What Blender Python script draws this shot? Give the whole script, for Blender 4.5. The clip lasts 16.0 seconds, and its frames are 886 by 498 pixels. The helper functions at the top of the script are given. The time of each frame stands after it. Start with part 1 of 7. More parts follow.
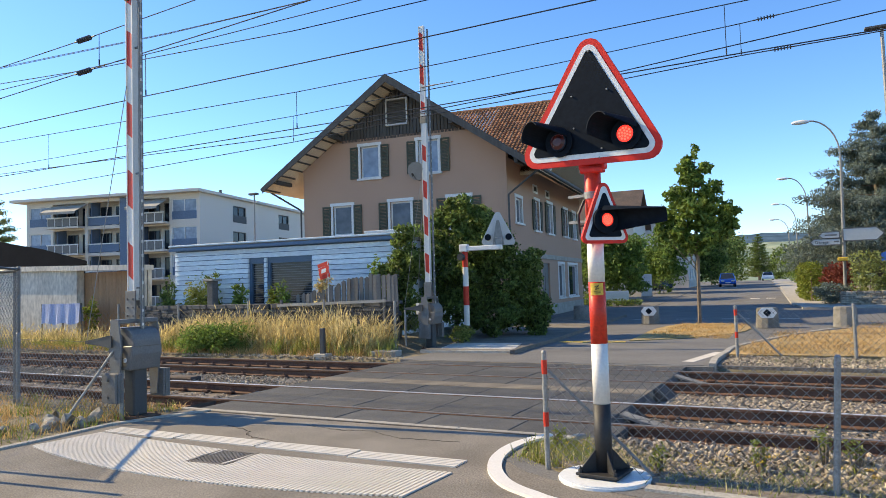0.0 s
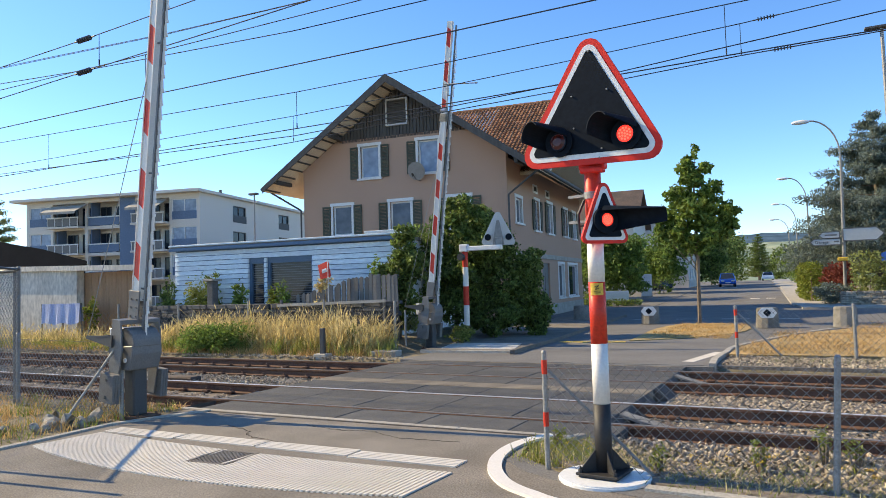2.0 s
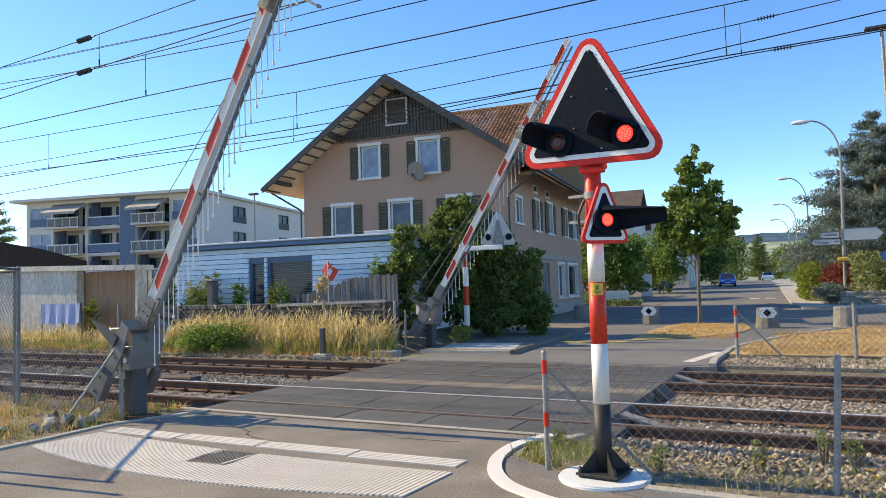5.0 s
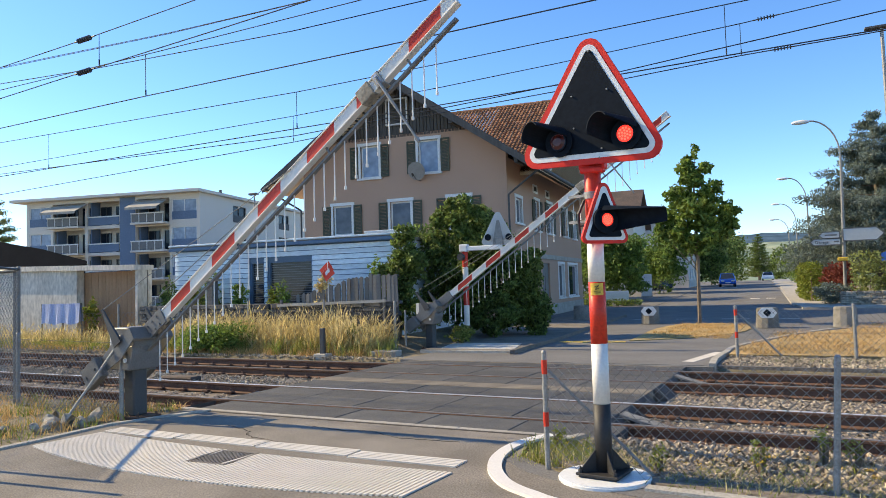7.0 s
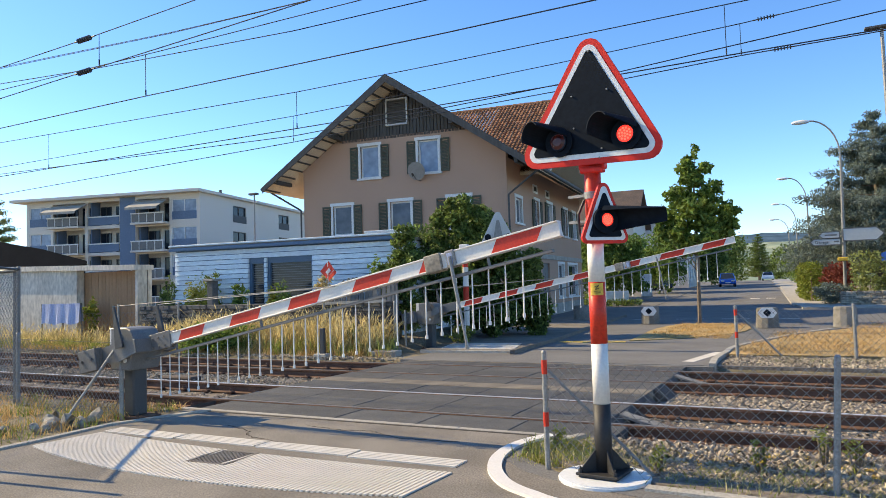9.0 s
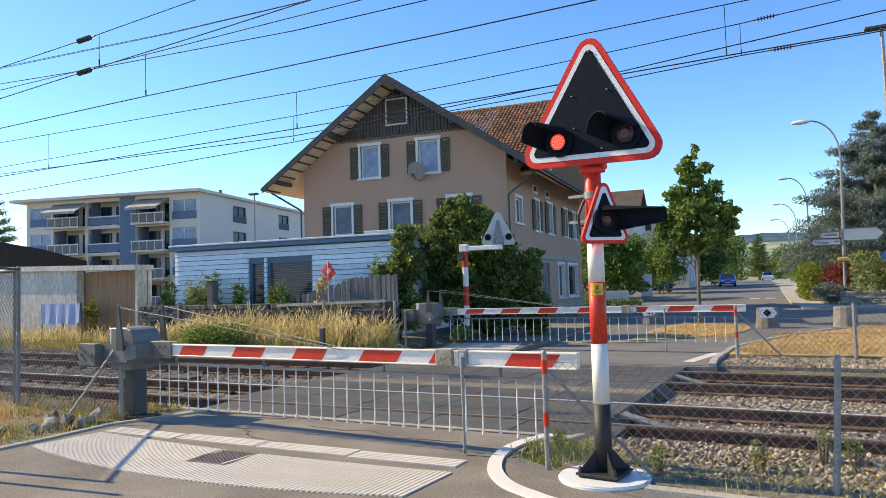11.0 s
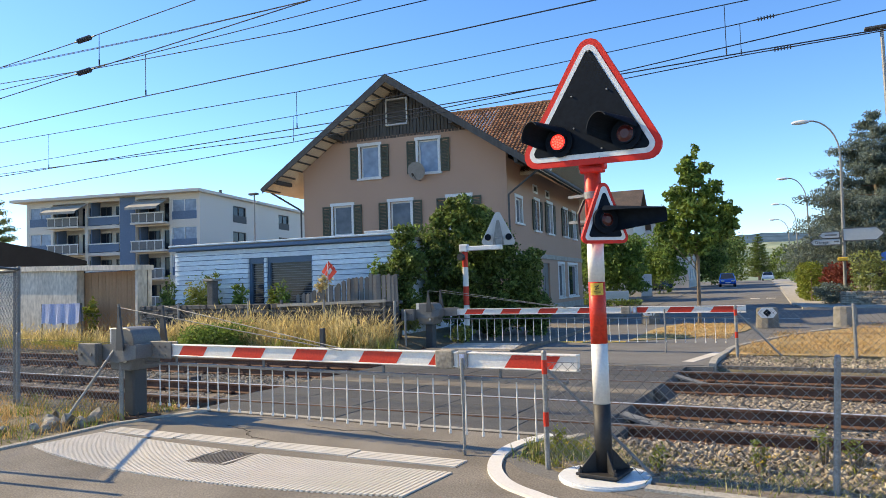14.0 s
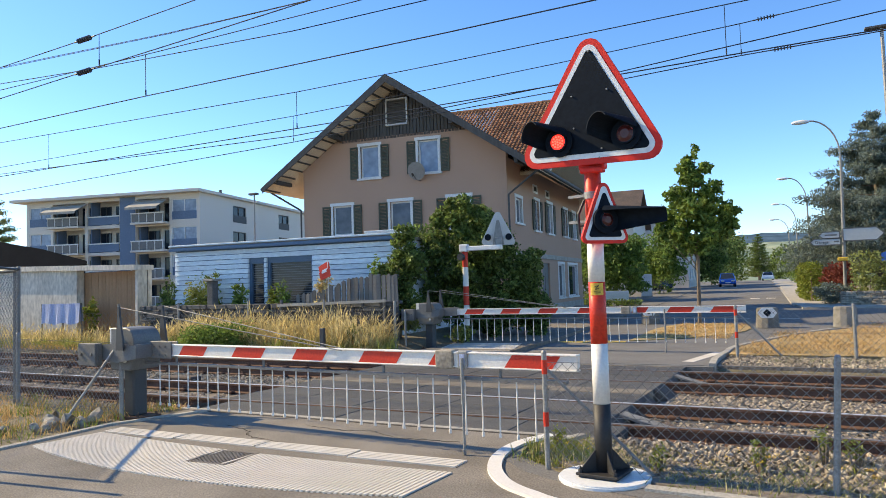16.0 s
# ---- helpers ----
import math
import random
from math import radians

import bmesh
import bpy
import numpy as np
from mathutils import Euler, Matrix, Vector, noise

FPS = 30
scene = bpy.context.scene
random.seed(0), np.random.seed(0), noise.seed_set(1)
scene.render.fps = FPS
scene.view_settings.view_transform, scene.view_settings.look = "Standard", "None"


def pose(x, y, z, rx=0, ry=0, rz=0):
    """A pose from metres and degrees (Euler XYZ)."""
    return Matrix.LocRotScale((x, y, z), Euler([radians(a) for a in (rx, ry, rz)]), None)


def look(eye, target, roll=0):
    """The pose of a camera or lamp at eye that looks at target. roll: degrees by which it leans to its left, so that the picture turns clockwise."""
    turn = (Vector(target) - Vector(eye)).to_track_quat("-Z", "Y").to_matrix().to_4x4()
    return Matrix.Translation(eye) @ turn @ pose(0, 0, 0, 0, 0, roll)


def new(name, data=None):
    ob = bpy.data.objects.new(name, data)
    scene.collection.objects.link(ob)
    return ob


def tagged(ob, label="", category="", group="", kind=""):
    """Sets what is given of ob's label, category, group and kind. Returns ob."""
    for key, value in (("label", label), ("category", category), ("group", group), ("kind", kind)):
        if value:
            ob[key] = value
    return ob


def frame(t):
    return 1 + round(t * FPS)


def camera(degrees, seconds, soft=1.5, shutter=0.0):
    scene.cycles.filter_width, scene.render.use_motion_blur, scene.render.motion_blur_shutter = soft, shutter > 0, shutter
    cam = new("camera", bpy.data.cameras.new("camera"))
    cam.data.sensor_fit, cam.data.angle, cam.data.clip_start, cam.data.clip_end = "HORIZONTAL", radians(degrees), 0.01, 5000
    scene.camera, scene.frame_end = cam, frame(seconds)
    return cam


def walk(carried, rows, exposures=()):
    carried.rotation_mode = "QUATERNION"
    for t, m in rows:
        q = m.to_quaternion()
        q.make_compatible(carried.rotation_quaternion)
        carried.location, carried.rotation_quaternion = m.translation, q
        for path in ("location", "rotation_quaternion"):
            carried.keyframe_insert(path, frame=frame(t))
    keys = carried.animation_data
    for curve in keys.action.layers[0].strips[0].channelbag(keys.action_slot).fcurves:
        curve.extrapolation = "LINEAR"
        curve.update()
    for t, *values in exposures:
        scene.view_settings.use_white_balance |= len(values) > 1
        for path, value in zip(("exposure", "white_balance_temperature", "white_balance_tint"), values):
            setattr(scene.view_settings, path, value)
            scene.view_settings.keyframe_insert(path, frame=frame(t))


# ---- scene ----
# camera on a tripod: it stands still
cam = camera(63.78, 16.0, soft=0.8)
EYE = Vector((0.0, 0.0, 1.727))
YAW, PITCH, LEAN = radians(-27.8), radians(2.96), -1.72
AIM = EYE + Vector((math.sin(YAW) * math.cos(PITCH), math.cos(YAW) * math.cos(PITCH), math.sin(PITCH)))
walk(cam, [(0, look(EYE, AIM, LEAN)), (16, look(EYE, AIM, LEAN))], exposures=[(0, 0.65, 7300, 10), (16, 0.65, 7300, 10)])

# ---------------------------------------------------------------- light
SUN = Vector((-1.45, -0.16, 1.0)).normalized()
world = bpy.data.worlds.new("sky")
scene.world = world
world.use_nodes = True
wn = world.node_tree.nodes
sky = wn.new("ShaderNodeTexSky")
sky.sky_type = "NISHITA"
sky.sun_disc = False
sky.sun_elevation = math.asin(SUN.z)
sky.sun_rotation = math.atan2(SUN.x, SUN.y)
sky.altitude, sky.air_density, sky.dust_density, sky.ozone_density = 600, 0.85, 0.15, 5.0
wn["Background"].inputs[1].default_value = 0.195
clear = wn.new("ShaderNodeHueSaturation")
clear.inputs["Hue"].default_value = 0.503
clear.inputs["Saturation"].default_value = 1.15
world.node_tree.links.new(sky.outputs[0], clear.inputs["Color"])
world.node_tree.links.new(clear.outputs[0], wn["Background"].inputs[0])
sun = new("sun", bpy.data.lights.new("sun", "SUN"))
sun.data.energy, sun.data.angle, sun.data.color = 4.5, radians(0.53), (1.0, 0.85, 0.575)
sun.matrix_world = look(SUN * 50, (0, 0, 0))


# ---------------------------------------------------------------- materials
def mat(name, base, rough=0.6, metal=0.0, second=None, scale=6.0, fine=60.0, amount=0.35, bump=0.15, spread=0.0, island=False, spec=0.5, stretch=(1, 1, 1)):
    """A surface with two scales of variation; spread varies it from piece to piece."""
    m = bpy.data.materials.new(name)
    m.use_nodes = True
    n, l = m.node_tree.nodes, m.node_tree.links
    b = n["Principled BSDF"]
    b.inputs["Roughness"].default_value = rough
    b.inputs["Metallic"].default_value = metal
    b.inputs["Specular IOR Level"].default_value = spec
    tc = n.new("ShaderNodeTexCoord")
    mp = n.new("ShaderNodeMapping")
    mp.inputs["Scale"].default_value = stretch
    l.new(tc.outputs["Object"], mp.inputs["Vector"])
    a = n.new("ShaderNodeTexNoise")
    a.inputs["Scale"].default_value, a.inputs["Detail"].default_value = scale, 5
    f = n.new("ShaderNodeTexNoise")
    f.inputs["Scale"].default_value, f.inputs["Detail"].default_value = fine, 3
    for t in (a, f):
        l.new(mp.outputs[0], t.inputs["Vector"])
    second = second or tuple(c * 0.72 for c in base)
    r = n.new("ShaderNodeMapRange")
    r.inputs[1].default_value, r.inputs[2].default_value = 0.35, 0.7
    l.new(a.outputs["Fac"], r.inputs[0])
    k = n.new("ShaderNodeMath")
    k.operation = "MULTIPLY"
    k.inputs[1].default_value = amount * 1.6
    l.new(r.outputs[0], k.inputs[0])
    x = n.new("ShaderNodeMix")
    x.data_type = "RGBA"
    x.inputs[6].default_value, x.inputs[7].default_value = (*base, 1), (*second, 1)
    l.new(k.outputs[0], x.inputs[0])
    h = n.new("ShaderNodeHueSaturation")
    l.new(x.outputs[2], h.inputs["Color"])
    v = n.new("ShaderNodeMapRange")
    v.inputs[1].default_value, v.inputs[2].default_value = 0.3, 0.7
    v.inputs[3].default_value, v.inputs[4].default_value = 1 - amount * 0.5, 1 + amount * 0.5
    l.new(f.outputs["Fac"], v.inputs[0])
    last = v.outputs[0]
    if spread:
        if island:
            o = n.new("ShaderNodeNewGeometry").outputs["Random Per Island"]
        else:
            o = n.new("ShaderNodeObjectInfo").outputs["Random"]
        s = n.new("ShaderNodeMapRange")
        s.inputs[3].default_value, s.inputs[4].default_value = 1 - spread, 1 + spread
        l.new(o, s.inputs[0])
        w = n.new("ShaderNodeMath")
        w.operation = "MULTIPLY"
        l.new(last, w.inputs[0])
        l.new(s.outputs[0], w.inputs[1])
        last = w.outputs[0]
    l.new(last, h.inputs["Value"])
    l.new(h.outputs[0], b.inputs["Base Color"])
    if bump:
        u = n.new("ShaderNodeBump")
        u.inputs["Strength"].default_value, u.inputs["Distance"].default_value = bump, 0.01
        l.new(f.outputs["Fac"], u.inputs["Height"])
        l.new(u.outputs[0], b.inputs["Normal"])
    return m


def leafy(name, base, second, spread=0.45, through_light=0.35):
    """Foliage: each leaf its own shade, partly lit through."""
    m = mat(name, base, 0.55, second=second, scale=1.2, fine=9, amount=0.5, bump=0, spread=spread, island=True, spec=0.3)
    n, l = m.node_tree.nodes, m.node_tree.links
    t = n.new("ShaderNodeBsdfTranslucent")
    mx = n.new("ShaderNodeMixShader")
    mx.inputs[0].default_value = through_light
    l.new(n["Hue/Saturation/Value"].outputs[0], t.inputs["Color"])
    l.new(n["Principled BSDF"].outputs[0], mx.inputs[1])
    l.new(t.outputs[0], mx.inputs[2])
    l.new(mx.outputs[0], n["Material Output"].inputs[0])
    return m


def glow(name, colour, strength):
    m = bpy.data.materials.new(name)
    m.use_nodes = True
    b = m.node_tree.nodes["Principled BSDF"]
    b.inputs["Base Color"].default_value = (*colour, 1)
    b.inputs["Emission Color"].default_value = (*colour, 1)
    b.inputs["Emission Strength"].default_value = strength
    return m


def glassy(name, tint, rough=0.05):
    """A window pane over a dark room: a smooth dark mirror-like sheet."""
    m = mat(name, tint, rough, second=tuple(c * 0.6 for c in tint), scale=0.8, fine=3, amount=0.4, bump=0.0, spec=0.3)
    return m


ASPHALT = mat("asphalt", (0.225, 0.197, 0.16), 0.9, second=(0.155, 0.134, 0.106), scale=1.3, fine=55, amount=0.75, bump=0.8)
ASPHALT_DARK = mat("old_asphalt", (0.165, 0.157, 0.145), 0.9, second=(0.125, 0.118, 0.108), scale=0.9, fine=45, amount=0.6, bump=0.5)
RUBBER = mat("rubber_panel", (0.062, 0.06, 0.057), 0.8, second=(0.095, 0.09, 0.08), scale=3, fine=160, amount=0.5, bump=0.6, spread=0.18)
CONCRETE = mat("concrete", (0.40, 0.37, 0.32), 0.9, second=(0.27, 0.25, 0.21), scale=2.5, fine=40, amount=0.5, bump=0.4, spread=0.08)
CONCRETE_WALL = mat("weathered_concrete", (0.66, 0.60, 0.51), 0.9, second=(0.44, 0.395, 0.33), scale=0.9, fine=9, amount=0.5, bump=0.4, stretch=(1, 1, 0.45))
BALLAST = mat("ballast_stone", (0.43, 0.355, 0.255), 0.95, second=(0.24, 0.2, 0.15), scale=3, fine=30, amount=0.5, bump=0.3, spread=0.45, island=True)
BED = mat("ballast_dust", (0.27, 0.225, 0.175), 0.95, second=(0.12, 0.095, 0.075), scale=14, fine=28, amount=0.8, bump=1.0)
EARTH = mat("dry_earth", (0.23, 0.185, 0.115), 0.95, second=(0.13, 0.11, 0.065), scale=0.9, fine=22, amount=0.8, bump=0.8)
LAWN = mat("dry_lawn", (0.46, 0.31, 0.125), 0.95, second=(0.27, 0.2, 0.085), scale=1.2, fine=25, amount=0.7, bump=0.8)
MEADOW = mat("meadow", (0.16, 0.17, 0.06), 0.95, second=(0.25, 0.2, 0.09), scale=0.03, fine=1.5, amount=0.6, bump=0.3)
RUST = mat("rusty_steel", (0.17, 0.095, 0.062), 0.85, 0.0, second=(0.09, 0.052, 0.037), scale=4, fine=50, amount=0.5, bump=0.3, spec=0.2)
RAILHEAD = mat("worn_rail_head", (0.72, 0.70, 0.68), 0.45, 0.6, scale=3, fine=60, amount=0.2, bump=0.05)
SLEEPER = mat("sleeper", (0.125, 0.09, 0.068), 0.9, second=(0.08, 0.055, 0.04), scale=5, fine=40, amount=0.6, bump=0.5, spread=0.2)
GALV = mat("galvanised_steel", (0.30, 0.29, 0.27), 0.55, 0.25, second=(0.20, 0.193, 0.18), scale=9, fine=60, amount=0.45, bump=0.1)
PALEGREY = mat("pale_grey_sheet", (0.52, 0.52, 0.50), 0.5, 0.1, second=(0.42, 0.42, 0.41), scale=5, fine=40, amount=0.25, bump=0.05)
DULLHEAD = mat("brown_rail_head", (0.2, 0.175, 0.155), 0.5, 0.2, second=(0.13, 0.11, 0.095), scale=3, fine=40, amount=0.4, bump=0.1)
WIREMAT = mat("mesh_wire", (0.28, 0.27, 0.25), 0.5, 0.3, scale=5, fine=50, amount=0.3, bump=0)
DARKSTEEL = mat("dark_grey_paint", (0.055, 0.055, 0.056), 0.55, second=(0.038, 0.038, 0.039), scale=5, fine=60, amount=0.3, bump=0.06)
WEIGHTGREY = mat("cast_weight_grey", (0.15, 0.143, 0.132), 0.7, second=(0.10, 0.095, 0.088), scale=5, fine=50, amount=0.4, bump=0.15)
GREYPAINT = mat("grey_paint", (0.16, 0.155, 0.147), 0.55, second=(0.115, 0.112, 0.107), scale=4, fine=50, amount=0.35, bump=0.06)
WHITEPAINT = mat("white_paint", (0.74, 0.70, 0.635), 0.45, second=(0.64, 0.60, 0.53), scale=4, fine=45, amount=0.14, bump=0.05)
REDPAINT = mat("red_paint", (0.62, 0.04, 0.017), 0.45, spec=0.35, second=(0.52, 0.034, 0.016), scale=4, fine=45, amount=0.25, bump=0.04)
SIGNRED = mat("signal_red", (0.72, 0.03, 0.018), 0.5, spec=0.25, second=(0.62, 0.027, 0.017), scale=3, fine=30, amount=0.15, bump=0.02)
SIGNWHITE = mat("signal_white", (0.74, 0.74, 0.72), 0.35, second=(0.66, 0.66, 0.64), scale=3, fine=30, amount=0.15, bump=0.02)
SIGNBLACK = mat("signal_black", (0.007, 0.012, 0.019), 0.7, second=(0.011, 0.015, 0.021), scale=2.5, fine=25, amount=0.4, bump=0.03, spec=0.08)
BLACKPAINT = mat("black_paint", (0.017, 0.016, 0.016), 0.6, second=(0.03, 0.028, 0.027), scale=5, fine=50, amount=0.4, bump=0.05)
CABLE = mat("black_cable", (0.02, 0.02, 0.021), 0.6, scale=5, fine=30, amount=0.2, bump=0)
COPPER = mat("weathered_wire", (0.02, 0.024, 0.032), 0.6, 0.3, scale=2, fine=20, amount=0.2, bump=0)
YELLOW = mat("yellow_paint", (0.72, 0.46, 0.05), 0.6, second=(0.55, 0.36, 0.05), scale=3, fine=40, amount=0.4, bump=0.1)
MARKING = mat("road_marking", (0.68, 0.63, 0.55), 0.75, second=(0.47, 0.42, 0.35), scale=2.2, fine=60, amount=0.4, bump=0.25)
LENS = mat("dark_red_lens", (0.085, 0.012, 0.01), 0.25, second=(0.05, 0.008, 0.008), scale=20, fine=120, amount=0.4, bump=0.3)
LAMPGLOW = glow("lit_red_lens", (0.85, 0.035, 0.02), 0.9)
LAMPDOT = glow("lit_red_diode", (1.0, 0.075, 0.05), 2.2)
STRAW = leafy("dry_grass", (0.66, 0.54, 0.27), (0.50, 0.40, 0.17), 0.4, 0.42)
LAWNSTRAW = leafy("dry_lawn_blade", (0.64, 0.42, 0.175), (0.46, 0.30, 0.12), 0.35, 0.3)
GRASS = leafy("green_grass", (0.20, 0.25, 0.055), (0.33, 0.30, 0.09), 0.35, 0.45)
LEAF = leafy("broad_leaf", (0.21, 0.295, 0.065), (0.11, 0.17, 0.038), 0.5, 0.45)
LEAF_DARK = leafy("shrub_leaf", (0.175, 0.235, 0.06), (0.095, 0.14, 0.036), 0.6, 0.45)
LEAF_LIME = leafy("lime_hedge_leaf", (0.22, 0.25, 0.04), (0.15, 0.19, 0.03), 0.4, 0.35)
LEAF_OLIVE = leafy("olive_hedge_leaf", (0.30, 0.33, 0.11), (0.19, 0.22, 0.075), 0.45, 0.45)
LEAF_RED = leafy("red_shrub_leaf", (0.26, 0.065, 0.042), (0.15, 0.042, 0.03), 0.4, 0.3)
LEAF_BLUE = leafy("cedar_needle", (0.20, 0.245, 0.20), (0.11, 0.14, 0.12), 0.4, 0.25)
BARK = mat("bark", (0.21, 0.165, 0.12), 0.95, second=(0.12, 0.095, 0.07), scale=8, fine=40, amount=0.6, bump=0.8, stretch=(1, 1, 0.3))
RENDERWALL = mat("ochre_render", (0.475, 0.303, 0.212), 0.9, second=(0.41, 0.258, 0.18), scale=0.5, fine=26, amount=0.22, bump=0.4)
PALERENDER = mat("pale_render", (0.66, 0.61, 0.54), 0.9, second=(0.59, 0.545, 0.475), scale=0.4, fine=12, amount=0.2, bump=0.15)
BLUERENDER = mat("slate_blue_render", (0.13, 0.19, 0.28), 0.85, second=(0.10, 0.15, 0.23), scale=0.5, fine=12, amount=0.3, bump=0.1)
SIDING = mat("blue_grey_board", (0.67, 0.75, 0.785), 0.6, second=(0.58, 0.665, 0.71), scale=1.2, fine=20, amount=0.2, bump=0.1, spread=0.07, stretch=(0.3, 1, 1))
BLUETRIM = mat("blue_eave_trim", (0.075, 0.145, 0.235), 0.5, second=(0.06, 0.115, 0.19), scale=2, fine=20, amount=0.2, bump=0.05)
DARKWOOD = mat("dark_stained_wood", (0.085, 0.08, 0.073), 0.8, second=(0.05, 0.046, 0.042), scale=3, fine=40, amount=0.5, bump=0.4, stretch=(3, 3, 0.3))
SHUTTER = mat("shutter_green", (0.085, 0.085, 0.055), 0.7, second=(0.06, 0.06, 0.04), scale=3, fine=40, amount=0.4, bump=0.1, spread=0.15)
WOOD = mat("larch_board", (0.40, 0.225, 0.115), 0.75, second=(0.30, 0.16, 0.08), scale=2, fine=30, amount=0.5, bump=0.2, stretch=(5, 5, 0.3))
SOFFIT = mat("pale_soffit_board", (0.76, 0.68, 0.55), 0.75, second=(0.64, 0.55, 0.42), scale=2, fine=25, amount=0.4, bump=0.15)
GREYWOOD = mat("weathered_grey_wood", (0.17, 0.163, 0.152), 0.9, second=(0.105, 0.10, 0.093), scale=3, fine=40, amount=0.6, bump=0.4, spread=0.25, stretch=(4, 4, 0.4))
TILE = mat("clay_tile", (0.33, 0.165, 0.09), 0.85, second=(0.21, 0.11, 0.065), scale=1.0, fine=15, amount=0.6, bump=0.3, spread=0.3, island=True, spec=0.12)
TILE_OLD = mat("old_brown_tile", (0.125, 0.085, 0.065), 0.9, second=(0.08, 0.06, 0.05), scale=1.0, fine=15, amount=0.6, bump=0.3, spread=0.35, island=True)
GARDENSTONE = mat("dark_garden_stone", (0.115, 0.112, 0.108), 0.95, second=(0.065, 0.063, 0.06), scale=3, fine=25, amount=0.6, bump=0.6, spread=0.35)
DRUM = mat("grey_drum_concrete", (0.25, 0.235, 0.205), 0.95, second=(0.15, 0.14, 0.12), scale=3, fine=25, amount=0.6, bump=0.5, spread=0.2)
STRIPBEIGE = mat("worn_beige_concrete", (0.205, 0.175, 0.13), 0.9, second=(0.12, 0.10, 0.078), scale=2.5, fine=40, amount=0.7, bump=0.4, spread=0.12)
CASTIRON = mat("worn_cast_iron", (0.17, 0.15, 0.125), 0.7, 0.2, second=(0.10, 0.085, 0.07), scale=6, fine=50, amount=0.5, bump=0.2)
STONE = mat("field_stone", (0.43, 0.37, 0.285), 0.95, second=(0.19, 0.165, 0.13), scale=3, fine=25, amount=0.6, bump=0.6, spread=0.3)
SHEDROOF = mat("dark_sheet_roof", (0.009, 0.011, 0.015), 0.95, second=(0.015, 0.017, 0.021), scale=1.2, fine=20, amount=0.5, bump=0.15, spec=0.08)
BLIND = mat("dark_blind", (0.13, 0.15, 0.18), 0.5, scale=3, fine=30, amount=0.3, bump=0)
PANE = glassy("window_pane", (0.025, 0.033, 0.045))
PANE_DIM = glassy("dim_curtained_pane", (0.13, 0.145, 0.175), 0.1)
# pale blue base paints the sky's reflection into the glass
PANE_SKY = glassy("sky_tinted_pane", (0.30, 0.37, 0.47), 0.12)
FRAMEWHITE = mat("white_frame", (0.74, 0.73, 0.70), 0.5, second=(0.62, 0.61, 0.58), scale=3, fine=30, amount=0.25, bump=0.05)
PLASTICBLUE = mat("blue_signboard", (0.03, 0.13, 0.45), 0.45, scale=3, fine=30, amount=0.2, bump=0)
CLOTH = mat("blue_striped_cloth", (0.42, 0.47, 0.62), 0.9, second=(0.27, 0.32, 0.52), scale=6, fine=40, amount=0.6, bump=0.3, stretch=(4, 4, 0.5))
FLAGRED = mat("flag_red", (0.68, 0.06, 0.035), 0.8, second=(0.55, 0.05, 0.03), scale=6, fine=60, amount=0.3, bump=0.1)
# both hill colours have the haze of distance mixed in
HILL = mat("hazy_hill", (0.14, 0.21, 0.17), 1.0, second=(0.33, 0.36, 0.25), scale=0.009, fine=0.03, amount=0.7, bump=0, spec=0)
HILL_FAR = mat("far_haze_tinted_hill", (0.06, 0.105, 0.15), 1.0, second=(0.10, 0.15, 0.19), scale=0.004, fine=0.03, amount=0.6, bump=0, spec=0)
CARPAINT_BLUE = mat("blue_car_paint", (0.02, 0.12, 0.48), 0.25, 0.2, scale=1, fine=30, amount=0.1, bump=0, spec=0.8)
CARPAINT_DARK = mat("anthracite_car_paint", (0.10, 0.11, 0.13), 0.25, 0.3, scale=1, fine=30, amount=0.1, bump=0, spec=0.8)
CARPAINT_WHITE = mat("white_car_paint", (0.75, 0.76, 0.77), 0.25, 0.0, scale=1, fine=30, amount=0.1, bump=0, spec=0.8)


# ---------------------------------------------------------------- builders
def box(bm, x0, x1, y0, y1, z0, z1, bevel=0.0):
    r = bmesh.ops.create_cube(bm, size=1)
    m = Matrix.Translation(((x0 + x1) / 2, (y0 + y1) / 2, (z0 + z1) / 2)) @ Matrix.Diagonal((x1 - x0, y1 - y0, z1 - z0, 1))
    bmesh.ops.transform(bm, matrix=m, verts=r["verts"])
    if bevel:
        e = list({e for v in r["verts"] for e in v.link_edges})
        bmesh.ops.bevel(bm, geom=e, offset=bevel, segments=1, affect="EDGES")
    return bm


def cyl(bm, a, b, r0, r1=None, seg=10):
    """A round bar from a to b."""
    a, b = Vector(a), Vector(b)
    r1 = r0 if r1 is None else r1
    q = (b - a).to_track_quat("Z", "Y").to_matrix().to_4x4()
    m = Matrix.Translation((a + b) / 2) @ q
    bmesh.ops.create_cone(bm, cap_ends=True, segments=seg, radius1=r0, radius2=r1, depth=(b - a).length, matrix=m)
    return bm


def beam(bm, a, b, w, h):
    """A square bar from a to b, w wide and h high."""
    a, b = Vector(a), Vector(b)
    d = (b - a).normalized()
    s = d.cross(Vector((0, 0, 1)))
    s = s.normalized() if s.length > 1e-4 else Vector((1, 0, 0))
    u = s.cross(d)
    v = [bm.verts.new(p + s * (i * w / 2) + u * (j * h / 2)) for p in (a, b) for i, j in ((-1, -1), (1, -1), (1, 1), (-1, 1))]
    for f in ((0, 1, 2, 3), (7, 6, 5, 4), (0, 4, 5, 1), (1, 5, 6, 2), (2, 6, 7, 3), (3, 7, 4, 0)):
        bm.faces.new([v[k] for k in f])
    return bm


